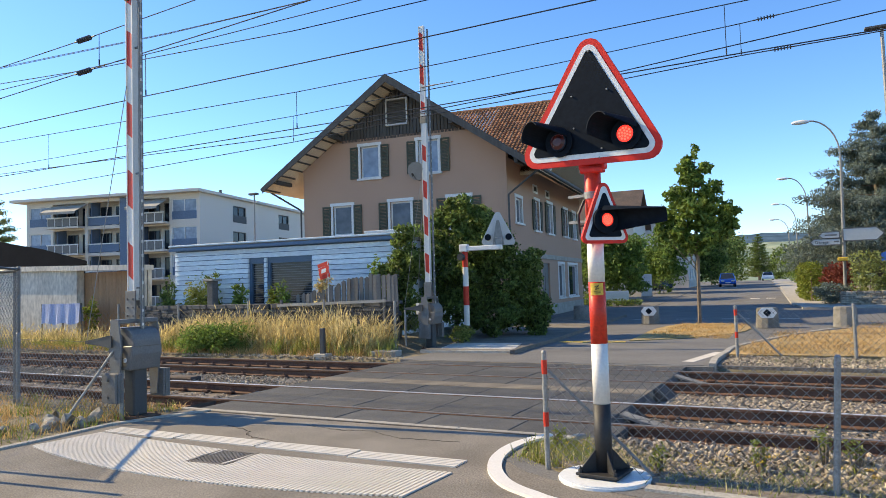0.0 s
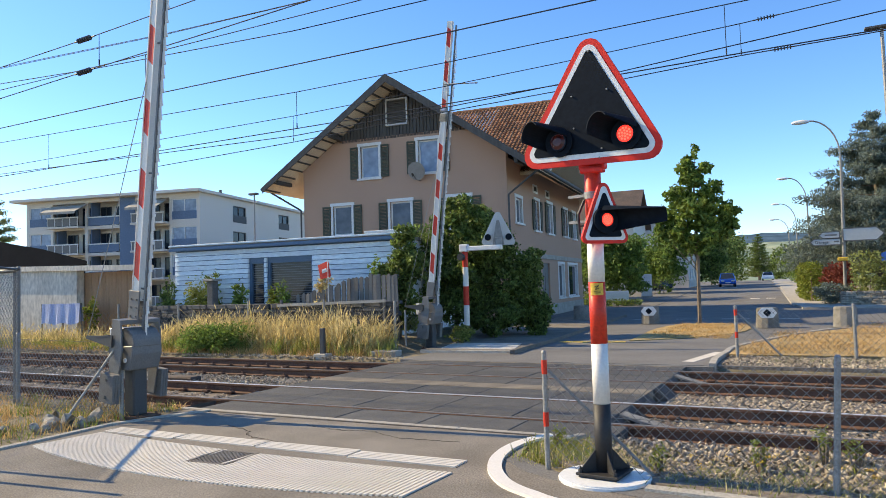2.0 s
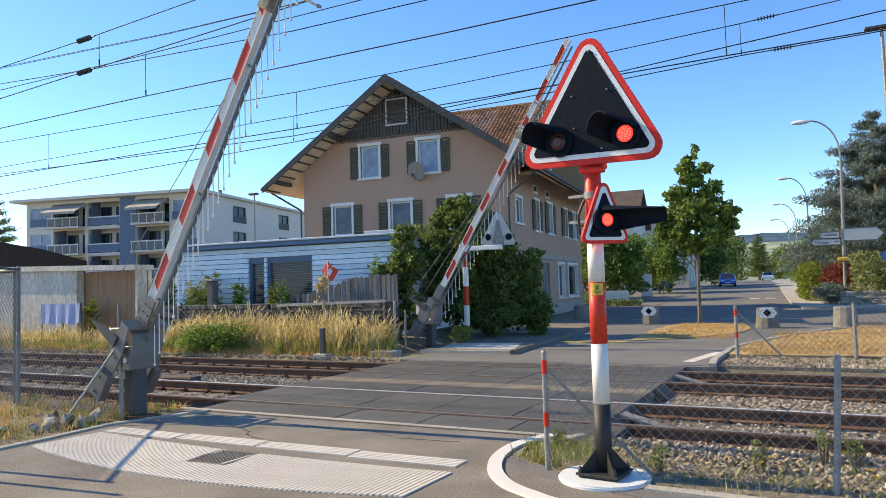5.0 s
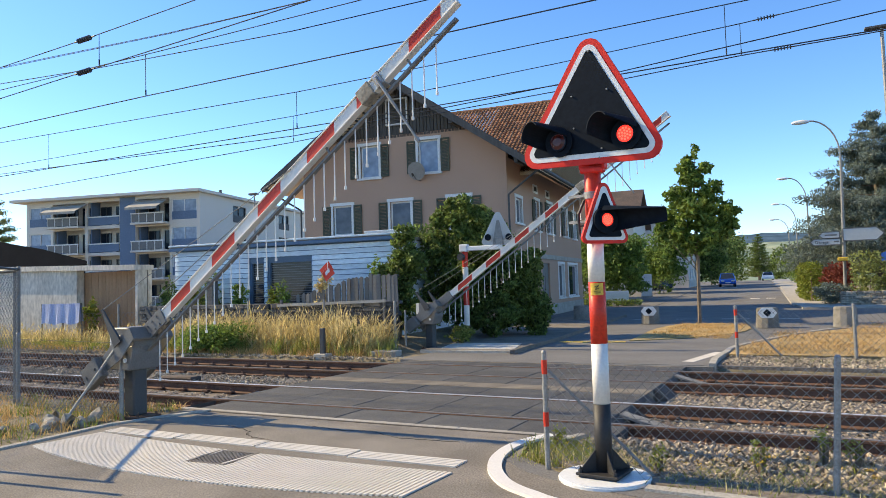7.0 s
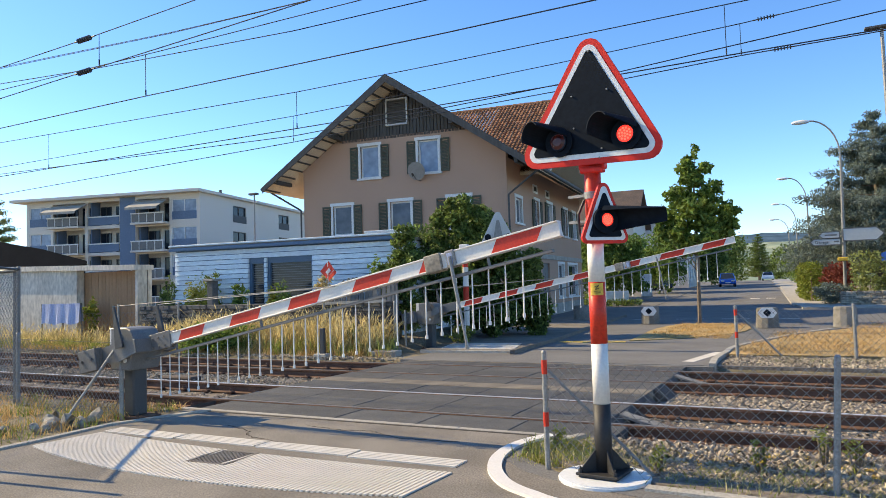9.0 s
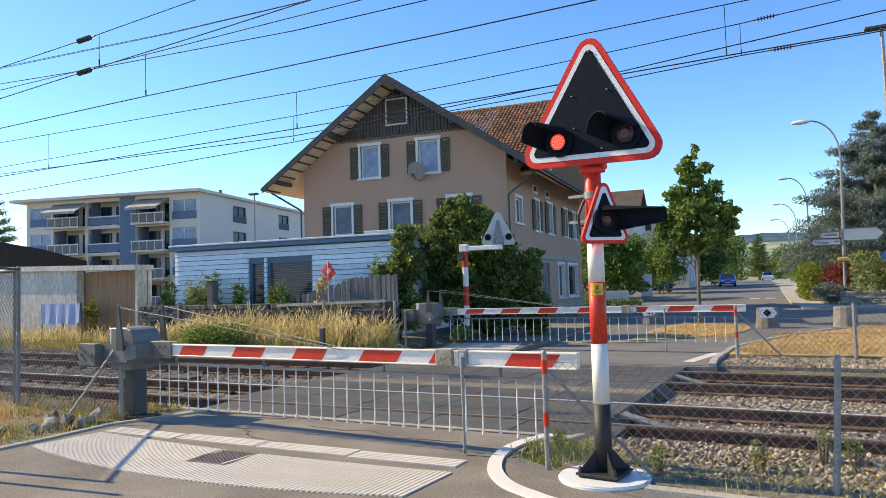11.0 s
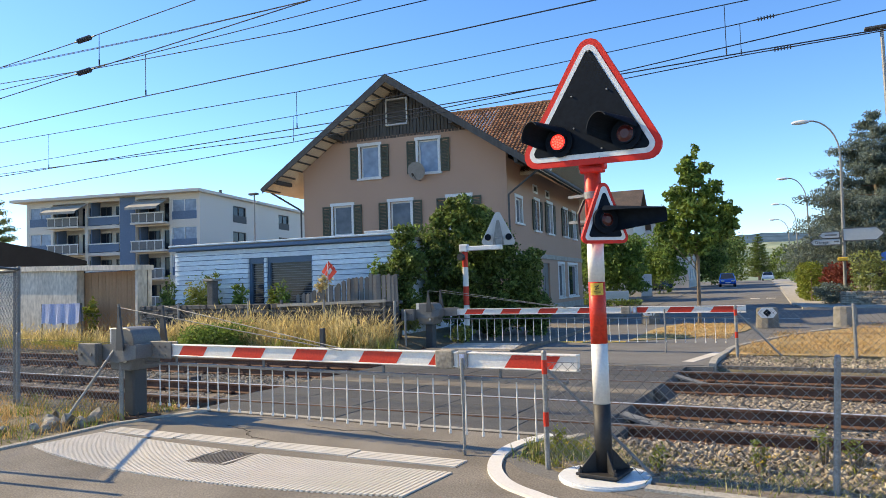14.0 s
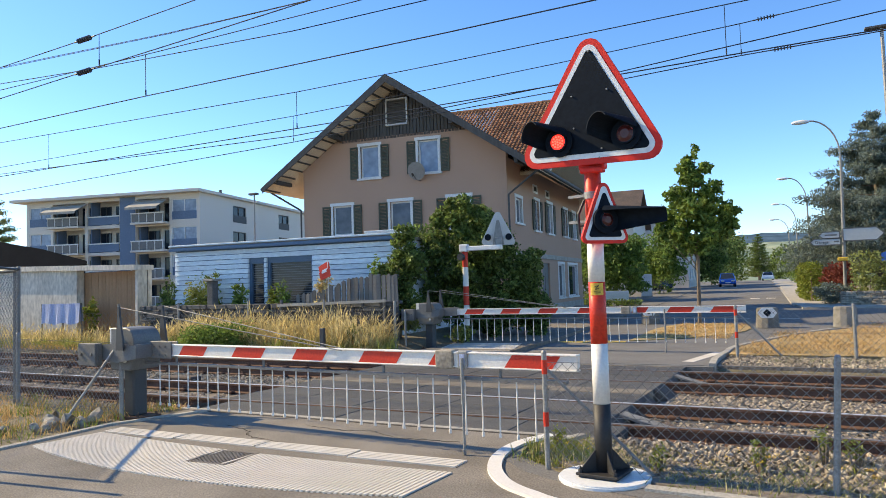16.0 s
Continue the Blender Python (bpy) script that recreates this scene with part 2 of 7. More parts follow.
def prism(bm, outline, shift):
    """The flat outline (3D points), carried along shift into a solid."""
    s = Vector(shift)
    lo = [bm.verts.new(Vector(p)) for p in outline]
    hi = [bm.verts.new(Vector(p) + s) for p in outline]
    n = len(lo)
    fs = [bm.faces.new(lo), bm.faces.new(list(reversed(hi)))]
    for i in range(n):
        fs.append(bm.faces.new((lo[(i + 1) % n], lo[i], hi[i], hi[(i + 1) % n])))
    bmesh.ops.recalc_face_normals(bm, faces=fs)
    return bm


def tube(bm, pts, r, seg=6):
    """A round bar along points."""
    for a, b in zip(pts, pts[1:]):
        cyl(bm, a, b, r, seg=seg)
    return bm


def mesh_of(name, bm, material, smooth=False):
    me = bpy.data.meshes.new(name)
    bm.to_mesh(me)
    bm.free()
    for m in material if isinstance(material, (list, tuple)) else (material,):
        me.materials.append(m)
    if smooth:
        me.polygons.foreach_set("use_smooth", [True] * len(me.polygons))
    return me


def part(name, bm, material, parent, label="", smooth=False, at=None):
    ob = new(name, mesh_of(name, bm, material, smooth))
    ob.parent = parent
    if at is not None:
        ob.matrix_basis = at
    return tagged(ob, label)


def piece(name, me, parent, m):
    ob = new(name, me)
    ob.parent = parent
    ob.matrix_basis = m
    return ob


def thing(name, label, category, m=None, group="", kind=""):
    ob = new(name)
    ob.matrix_basis = m or Matrix()
    return tagged(ob, label, category, group, kind)


def solid(name, bm, material, label="", category="", group="", kind="", m=None, smooth=False):
    ob = new(name, mesh_of(name, bm, material, smooth))
    if m is not None:
        ob.matrix_basis = m
    return tagged(ob, label, category, group, kind)


def B():
    return bmesh.new()


def raw(name, verts, faces, material, smooth=False):
    me = bpy.data.meshes.new(name)
    me.from_pydata(verts, [], faces)
    me.materials.append(material)
    if smooth:
        me.polygons.foreach_set("use_smooth", [True] * len(me.polygons))
    return me


def ring(bm, x0, x1, z0, z1, t, y0, y1):
    """A rectangular frame of bar width t in one piece."""
    v = [[bm.verts.new((x, y, z)) for x, z in ((a0, c0), (a1, c0), (a1, c1), (a0, c1))] for y in (y0, y1) for a0, a1, c0, c1 in ((x0, x1, z0, z1), (x0 + t, x1 - t, z0 + t, z1 - t))]
    o0, i0, o1, i1 = v
    for k in range(4):
        n = (k + 1) % 4
        for q in ((o0[k], o0[n], i0[n], i0[k]), (o1[n], o1[k], i1[k], i1[n]), (o0[n], o0[k], o1[k], o1[n]), (i0[k], i0[n], i1[n], i1[k])):
            bm.faces.new(q)
    return bm


def smoothstep(a, b, x):
    t = min(1, max(0, (x - a) / (b - a)))
    return t * t * (3 - 2 * t)


def ground_z(x, y):
    """The lie of the land: a shallow dip for the tracks, a gentle rise and fall beyond."""
    z = -0.26 * smoothstep(7.75, 8.15, y) * (1 - smoothstep(14.6, 15.0, y))
    z += 0.66 * smoothstep(38, 82, y) + 0.3 * smoothstep(82, 130, y) - 9.0 * smoothstep(150, 420, y)
    z += 0.28 * smoothstep(15.6, 17.2, y) * (1 - smoothstep(-10.6, -9.9, x)) * (1 - smoothstep(23, 27, y))
    return z


def paved_z(x, y):
    """The land without the dip of the tracks, for what is paved across it."""
    z = ground_z(x, y)
    return max(z, 0.0) if y < 16 else z


def sheet(name, pts, lift, material, label, category, step=2.0, kind="structure"):
    """A paved sheet inside the outline pts that follows the land, lift above it, with a rim that goes down into the ground."""
    bm = B()
    vs = [bm.verts.new((x, y, 0)) for x, y in pts]
    bm.faces.new(vs)
    xs, ys = [q[0] for q in pts], [q[1] for q in pts]
    if step:
        y = min(ys) + step
        while y < max(ys):
            bmesh.ops.bisect_plane(bm, geom=bm.verts[:] + bm.edges[:] + bm.faces[:], plane_co=(0, y, 0), plane_no=(0, 1, 0))
            y += step
    r = bmesh.ops.extrude_face_region(bm, geom=bm.faces[:])
    top = {v for v in r["geom"] if isinstance(v, bmesh.types.BMVert)}
    for v in bm.verts:
        v.co.z = paved_z(v.co.x, v.co.y) + (lift if v in top else -0.3)
    bmesh.ops.recalc_face_normals(bm, faces=bm.faces[:])
    return solid(name, bm, material, label, category, kind=kind)


# ---------------------------------------------------------------- ground and roads
def build_ground():
    xs = [-420, -250, -150, -100, -70, -50, -40, -30, -24, -20, -16, -13, -11, -10.4, -9.8, -9, -8, -6, -4, -2, 0, 2, 5, 10, 16, 24, 36, 60, 100, 160, 260, 420]
    ys = [-80, -30, -10, 0, 4, 6, 7, 7.6, 7.75, 7.85, 7.95, 8.05, 8.15, 9, 11, 13, 14.6, 14.7, 14.8, 14.9, 15.0, 15.5, 16, 16.4, 16.8, 17.2, 18, 20, 23, 24, 25, 26, 27, 30,
          35, 40, 45, 50, 55, 60, 66, 72, 80, 90, 100, 110, 120, 130, 145, 160, 180, 200, 230, 260, 300, 350, 420, 500, 700, 1000]
    v = [(x, y, ground_z(x, y) - 0.02) for y in ys for x in xs]
    n = len(xs)
    f = [(j * n + i, j * n + i + 1, (j + 1) * n + i + 1, (j + 1) * n + i) for j in range(len(ys) - 1) for i in range(n - 1)]
    ob = new("ground", raw("ground", v, f, EARTH, True))
    tagged(ob, "dry earthy ground with sparse grass", "ground", kind="structure")


build_ground()

# street on the camera's side, and beyond the tracks
sheet("road_near", [(-8.4, -40), (40, -40), (40, 5.86), (-1.0, 5.98), (-2.2, 6.25), (-2.75, 6.7), (-2.85, 7.3), (-2.5, 7.74), (-8.42, 7.74)], 0.0, ASPHALT,
      "worn grey asphalt road before the crossing", "road", 0)
sheet("road_far", [(-8.95, 14.62), (-1.9, 14.62), (-2.0, 17.6), (-1.75, 19.2), (-0.3, 23.9), (0.8, 25.6), (60, 33.0), (60, 40.5), (-0.9, 40.5), (-1.35, 44), (-4.1, 84), (-8.5, 150),
                   (-15.8, 150), (-11.3, 84), (-9.2, 46), (-30, 43), (-30, 33), (-8.1, 33), (-6.75, 16.5), (-8.95, 16.2)], 0.006, ASPHALT_DARK,
      "dark asphalt street running away from the crossing", "road", 3.0)
sheet("parking", [(-45, 43.2), (-9.3, 46.2), (-11.4, 84), (-15.95, 150), (-45, 150)], 0.0, ASPHALT_DARK, "dark asphalt forecourt beside the street", "parking area", 3.0)
sheet("pavement_left", [(-9.45, 16.5), (-6.88, 16.55), (-8.25, 33), (-11.2, 33), (-9.9, 20.0)], 0.05, ASPHALT, "asphalt footway beside the street", "pavement", 3.0)
sheet("pavement_right", [(-0.85, 40.6), (60, 40.6), (60, 42.2), (4.5, 42.2), (1.2, 43.2), (-1.7, 84), (-5.5, 150), (-8.4, 150), (-4.0, 84), (-1.25, 44)], 0.09, CONCRETE,
      "pale paved footway with a low kerb", "pavement", 3.0)


def strip(name, pts, width, z0, z1, material, label, category, kind="structure", closed=False):
    """A kerb or a painted band of that width along the points."""
    bm = B()
    p = [Vector((x, y, 0)) for x, y in pts]
    rows = []
    for i, q in enumerate(p):
        d = (p[min(i + 1, len(p) - 1)] - p[max(i - 1, 0)]).normalized()
        s = Vector((d.y, -d.x, 0)) * width / 2
        g = paved_z(q.x, q.y)
        rows.append([bm.verts.new(q + o + Vector((0, 0, g + z))) for o, z in ((-s, z0), (-s * 0.93, z1), (s * 0.93, z1), (s, z0))])
    for a, b in zip(rows, rows[1:]):
        for k in range(3):
            bm.faces.new((a[k], a[k + 1], b[k + 1], b[k]))
    for r in (rows[0], rows[-1]):
        bm.faces.new(r)
    bmesh.ops.recalc_face_normals(bm, faces=bm.faces[:])
    return solid(name, bm, material, label, category, kind=kind)


def arc(pts, n=6):
    """A smooth way through the points."""
    p = [Vector((*q, 0)) for q in pts]
    out = []
    for i in range(len(p) - 1):
        a, b, c, d = p[max(i - 1, 0)], p[i], p[i + 1], p[min(i + 2, len(p) - 1)]
        for k in range(n):
            t = k / n
            q = 0.5 * (2 * b + (c - a) * t + (2 * a - 5 * b + 4 * c - d) * t * t + (3 * b - a - 3 * c + d) * t ** 3)
            out.append((q.x, q.y))
    return out + [pts[-1]]


strip("kerb_white", arc([(-2.74, 7.72), (-2.88, 7.45), (-2.96, 7.05), (-2.92, 6.6), (-2.8, 6.22), (-2.63, 5.92), (-2.42, 5.68), (-2.15, 5.51), (-1.85, 5.37), (-0.8, 5.08), (1.2, 4.8)]), 0.145, -0.1, 0.025, WHITEPAINT,
      "white painted kerb band curving round the corner", "kerb")
strip("kerb_verge", [(-1.35, 6.02), (0.0, 5.97), (12, 5.8)], 0.14, -0.1, 0.03, CONCRETE, "narrow concrete edging along the gravel verge", "kerb")
strip("kerb_corner", [(-2.42, 7.8), (-2.52, 7.5), (-2.66, 7.15)], 0.1, -0.1, 0.04, CONCRETE, "short concrete edging beside the crossing", "kerb")
strip("kerb_left", [(-8.42, -5), (-8.44, 5.5), (-8.5, 6.4), (-8.2, 7.2), (-8.0, 7.7)], 0.1, -0.1, 0.025, CONCRETE, "narrow concrete edging along the dry verge", "kerb")
strip("kerb_footway", [(-6.72, 16.2), (-6.8, 16.9), (-6.95, 20), (-8.25, 34)], 0.13, -0.1, 0.11, CASTIRON, "raised dark kerb beside the footway", "kerb")
strip("kerb_footway_end", [(-9.4, 16.4), (-6.85, 16.5)], 0.1, -0.1, 0.06, CONCRETE, "dropped kerb at the end of the footway", "kerb")
strip("kerb_lawn", arc([(-1.93, 14.7), (-2.0, 15.8), (-1.95, 17.2), (-1.78, 19.1), (-0.3, 23.8), (0.9, 25.5), (4, 26.6), (14, 28.4)]), 0.14, -0.1, 0.07, CONCRETE, "pale kerb round the dry lawn", "kerb")
strip("kerb_street", [(-1.3, 43.6), (-4.1, 84), (-8.5, 150)], 0.18, -0.1, 0.1, CONCRETE, "pale kerb along the street", "kerb")
strip("marking_stop", [(-2.5, 15.45), (-2.13, 17.55)], 0.24, 0.0, 0.012, MARKING, "white painted line at the road's edge", "road marking")
for q in ([(-6.75, 19.9), (-5.9, 19.9)], [(-5.75, 19.95), (-4.9, 20.05)]):
    strip("marking_yellow", q, 0.32, 0.0, 0.014, YELLOW, "yellow painted band across the road", "road marking")
for x in (-4.35, -3.35):
    strip("marking_dash", [(x, 54), (x + 0.6, 54)], 0.9, 0.0, 0.014, MARKING, "short white painted dash on the street", "road marking")
for i in range(4):
    strip("marking_lane", [(-7.3 + 1.8 * i, 31.6), (-6.2 + 1.8 * i, 31.7)], 0.12, 0.0, 0.014, MARKING, "worn white line across the street mouth", "road marking")

# dry grass island with the young tree
sheet("lawn_island", arc([(-4.85, 20.3), (-3.4, 21.6), (-2.3, 23.7), (-2.15, 26.4), (-3.2, 28.3), (-4.6, 28.1), (-5.1, 25.4), (-4.95, 22.2)], 4), 0.03, LAWN, "dry yellow grass island in the street", "lawn", 0)
sheet("lawn_right", [(-1.85, 16.75), (24, 16.75), (24, 29.8), (14, 28.3), (4, 26.5), (0.95, 25.4), (-0.22, 23.8), (-1.7, 19.1), (-1.84, 17.6)], 0.05, LAWN, "dry yellow lawn beside the tracks", "lawn", 0)


def tactile_pad():
    """Ribbed white guidance strips for the blind, painted in single ribs."""
    pad = thing("tactile_paving", "white ribbed tactile strips on grey asphalt", "tactile paving", kind="structure")
    rib = B()
    box(rib, -0.5, 0.5, -0.5, 0.5, 0, 1)
    rib = mesh_of("rib", rib, MARKING)
    for i in range(98):
        # broad field: slanting ribs between two converging lines
        k = i / 97
        a = Vector((-8.2 + 5.06 * k, 5.17 - 0.10 * k - 0.36 * math.sin(math.pi * min(1, k * 1.02)) ** 0.8, 0))
        b = Vector((-8.1 + 5.0 * k, 6.0 - 0.1 * k - 0.12 * math.sin(k * 3.1), 0))
        if 0.455 < k < 0.545:
            b = a + (b - a) * 0.5
        d = b - a
        m = Matrix.Translation((a + b) / 2 + Vector((0, 0, 0.0))) @ Matrix.Rotation(math.atan2(d.y, d.x), 4, "Z") @ Matrix.Diagonal((d.length, 0.033, 0.014, 1))
        piece("rib", rib, pad, m)
    for j in range(5):
        for s in range(4):
            a = Vector((-8.15 + 1.26 * s, 6.08 + 0.055 * j, 0))
            b = a + Vector((1.22, 0.0, 0))
            a.y += 0.02 * math.sin(s * 1.3)
            b.y = a.y - 0.02 + 0.02 * s
            d = b - a
            m = Matrix.Translation((a + b) / 2) @ Matrix.Rotation(math.atan2(d.y, d.x), 4, "Z") @ Matrix.Diagonal((d.length, 0.042, 0.014, 1))
            piece("rib", rib, pad, m)
    far = thing("tactile_paving", "white ribbed tactile strip on the far footway", "tactile paving", kind="structure")
    for j in range(22):
        y = 17.0 + 0.075 * j
        m = Matrix.Translation((-8.05 - 0.02 * j, y, 0.05)) @ Matrix.Diagonal((2.1, 0.05, 0.012, 1))
        piece("rib", rib, far, m)
    # drain grate
    grate = thing("drain_grate", "square cast iron drain grate in the asphalt", "drain grate", pose(-5.6, 5.56, 0, 0, 0, 3))
    bm = B()
    for x0, x1, y0, y1 in ((-0.27, 0.27, -0.27, -0.23), (-0.27, 0.27, 0.23, 0.27), (-0.27, -0.23, -0.23, 0.23), (0.23, 0.27, -0.23, 0.23)):
        box(bm, x0, x1, y0, y1, -0.01, 0.014)
    part("frame", bm, CASTIRON, grate)
    bar = B()
    box(bar, -0.012, 0.012, -0.23, 0.23, -0.01, 0.012)
    bar = mesh_of("bar", bar, CASTIRON)
    for i in range(11):
        piece("bar", bar, grate, pose(-0.2 + 0.04 * i, 0, 0))
    # flat black plate in place of the shaded hollow under the bars
    bm = B()
    box(bm, -0.23, 0.23, -0.23, 0.23, -0.02, 0.002)
    part("pit_shade", bm, BLACKPAINT, grate)


tactile_pad()
CRACK = mat("dark_crack", (0.05, 0.044, 0.038), 0.95, scale=4, fine=30, amount=0.3, bump=0)
for q in ([(-6.9, 6.95), (-6.4, 6.75), (-6.1, 6.5), (-5.6, 6.4), (-5.2, 6.15)], [(-5.9, 7.3), (-5.3, 7.2), (-4.9, 7.25), (-4.3, 7.05), (-3.6, 7.1)]):
    w = [(x + random.uniform(-0.03, 0.03), y + random.uniform(-0.03, 0.03)) for x, y in arc(q, 12)]
    strip("crack", w, 0.005, 0.0, 0.004, CRACK, "hairline crack in the asphalt", "crack")
strip("seam", [(-8.3, 7.66), (-2.7, 7.7)], 0.05, 0.0, 0.005, CRACK, "dark tar seam beside the crossing", "seam")
sheet("patch", [(-2.85, 6.55), (-2.5, 6.2), (-2.0, 5.95), (-1.2, 5.75), (-0.3, 5.65), (-0.25, 5.86), (-1.0, 5.97), (-2.15, 6.24), (-2.7, 6.7)], 0.006, ASPHALT_DARK, "dark asphalt patch round the signal footing", "road patch", 0)

# ---------------------------------------------------------------- tracks
RAIL_Y = {"near": (8.64, 10.14), "far": (12.39, 13.9)}
PROFILE = [(-0.075, 0), (0.075, 0), (0.075, 0.012), (0.014, 0.035), (0.010, 0.12), (0.035, 0.135), (0.036, 0.162), (0.028, 0.172), (-0.028, 0.172), (-0.036, 0.162), (-0.035, 0.135), (-0.010, 0.12), (-0.014, 0.035), (-0.075, 0.012)]


def build_tracks():
    sl = B()
    box(sl, -0.12, 0.12, -1.25, 1.25, -0.1, 0.0, 0.02)
    sl = mesh_of("sleeper", sl, SLEEPER)
    cl = B()
    for s in (-1, 1):
        box(cl, -0.07, 0.07, s * 0.05, s * 0.15, 0, 0.05, 0.01)
        cyl(cl, (0, s * 0.1, 0.05), (0, s * 0.1, 0.09), 0.018, seg=6)
    cl = mesh_of("rail_clip", cl, RUST)
    for key, ys in RAIL_Y.items():
        tr = thing("track_" + key, "rusty railway track with shiny rail heads on timber sleepers", "railway track", kind="structure")
        for y in ys:
            bm = B()
            prism(bm, [(-70, y + a, b - 0.172) for a, b in PROFILE], (120, 0, 0))
            part("rail", bm, RUST, tr)
            bm = B()
            box(bm, -70, 50, y - 0.03, y + 0.03, -0.002, 0.004)
            part("rail_head", bm, RAILHEAD if y == 10.14 else DULLHEAD, tr, "polished steel running surface" if y == 10.14 else "dull brown running surface")
        yc = sum(ys) / 2
        for i in range(100):
            x = -44 + 0.62 * i
            if -9.2 < x < -2.2:
                continue
            piece("sleeper", sl, tr, pose(x, yc, -0.185, 0, 0, random.uniform(-0.6, 0.6)))
            for y in ys:
                piece("rail_clip", cl, tr, pose(x, y, -0.175))
    # crossing: dark rubber panels between and beside the rails, concrete strips at the joints
    deck = thing("crossing_deck", "dark rubber crossing panels flush with the rails", "level crossing", kind="structure")
    rows = [(7.86, 8.56), (8.73, 9.40), (9.41, 10.05), (10.23, 11.02), (11.5, 12.30), (12.48, 13.14), (13.15, 13.81), (13.99, 14.56)]
    for j, (a, b) in enumerate(rows):
        x0 = -8.7 if j > 0 else -8.4
        n = 5
        w = 6.3 / n
        bm = B()
        box(bm, 0.004, w - 0.004, a, b, -0.25, -0.004, 0.008)
        me = mesh_of("rubber_panel", bm, RUBBER)
        for i in range(n):
            piece("rubber_panel", me, deck, pose(x0 + i * w, 0, random.uniform(-0.003, 0.003)))
    for a, b in ((7.75, 7.855), (11.03, 11.49), (14.565, 14.64)):
        for i in range(4):
            bm = B()
            box(bm, 0.004, 1.571, a, b, -0.25, 0.0, 0.006)
            part("edge_strip", bm, STRIPBEIGE if a > 8 else CONCRETE, deck, at=pose(-8.7 + i * 1.575, 0, 0))
    # sloping steel end plates beside the panels
    for y in (9.05, 13.0):
        for x, s in ((-2.38, 1), (-8.72, -1)):
            bm = B()
            prism(bm, [(0, -0.13, 0.0), (0, 0.13, 0.0), (s * 0.62, 0.13, -0.17), (s * 0.62, -0.13, -0.17)], (0, 0, -0.03))
            part("deflector_plate", bm, DRUM, deck, "sloping steel end plate", at=pose(x, y + 0.35, 0.0))
    for x in (-2.4, -8.7):
        for a, b in ((8.73, 10.05), (12.48, 13.81), (7.9, 8.5), (10.25, 11.0), (11.55, 12.3)):
            bm = B()
            s = 1 if x > -5 else -1
            prism(bm, [(0, a, 0.0), (s * 0.3, a + 0.05, -0.24), (0, a, -0.24)], (0, b - a, 0))
            part("end_wedge", bm, SLEEPER, deck, at=pose(x, 0, -0.006))


build_tracks()


def stones(name, spans, count, lo, hi, material, label):
    """Loose broken stones scattered over spans (x0, x1, y0, y1, z): one heap."""
    base = [Vector(v).normalized() for v in ((0, 0, 1), (0.9, 0, 0.4), (0.28, 0.85, 0.45), (-0.72, 0.52, 0.4), (-0.72, -0.52, 0.45), (0.28, -0.85, 0.4), (0.72, 0.5, -0.45), (-0.28, 0.85, -0.4), (-0.9, 0, -0.4), (-0.28, -0.85, -0.45), (0.72, -0.52, -0.4))]
    tri = [(0, 1, 2), (0, 2, 3), (0, 3, 4), (0, 4, 5), (0, 5, 1), (1, 6, 2), (2, 7, 3), (3, 8, 4), (4, 9, 5), (5, 10, 1), (6, 7, 2), (7, 8, 3), (8, 9, 4), (9, 10, 5), (10, 6, 1)]
    area = [(s[1] - s[0]) * (s[3] - s[2]) * (s[5] if len(s) > 5 else 1) for s in spans]
    vs, fs = [], []
    rnd = random.Random(4)
    for s, a in zip(spans, area):
        for _ in range(int(count * a / sum(area))):
            x, y = rnd.uniform(s[0], s[1]), rnd.uniform(s[2], s[3])
            r = rnd.uniform(lo, hi)
            m = Euler((rnd.uniform(0, 6), rnd.uniform(0, 6), rnd.uniform(0, 6))).to_matrix() @ Matrix.Diagonal((r * rnd.uniform(0.8, 1.3), r * rnd.uniform(0.7, 1.0), r * rnd.uniform(0.55, 0.8)))
            o = Vector((x, y, s[4] + rnd.uniform(-0.25, 0.45) * r))
            k = len(vs)
            vs += [tuple(o + m @ (b * rnd.uniform(0.82, 1.18))) for b in base]
            fs += [tuple(i + k for i in t) for t in tri]
    ob = new(name, raw(name, vs, fs, material))
    return tagged(ob, label, "ballast", kind="stuff")


def ballast_bed():
    for x0, x1, nm in ((-70, -8.75, "ballast_bed_left"), (-2.3, 50, "ballast_bed_right")):
        bm = B()
        box(bm, x0, x1, 7.9, 14.95, -0.5, -0.19)
        for v in bm.verts:
            if v.co.z < -0.4:
                v.co.y += 0.3 if v.co.y > 10 else -0.3
        solid(nm, bm, BED, "dusty brown bed of broken ballast stone", "ballast bed", kind="structure")
    bm = B()
    prism(bm, [(-2.35, 7.78, 0.0), (-2.7, 7.2, 0.02), (-2.55, 6.75, 0.02), (-2.05, 6.42, 0.02), (-1.0, 6.1, 0.02), (20, 5.95, 0.02), (20, 8.1, -0.1), (-2.3, 8.1, -0.1)], (0, 0, -0.3))
    sheet("verge_far", [(-1.9, 14.9), (24, 14.9), (24, 16.8), (-1.85, 16.8)], 0.0, BED, "stony strip between the track and the lawn", "verge", 0)
    solid("verge_gravel", bm, BED, "stony gravel verge with weeds beside the tracks", "verge", kind="structure")


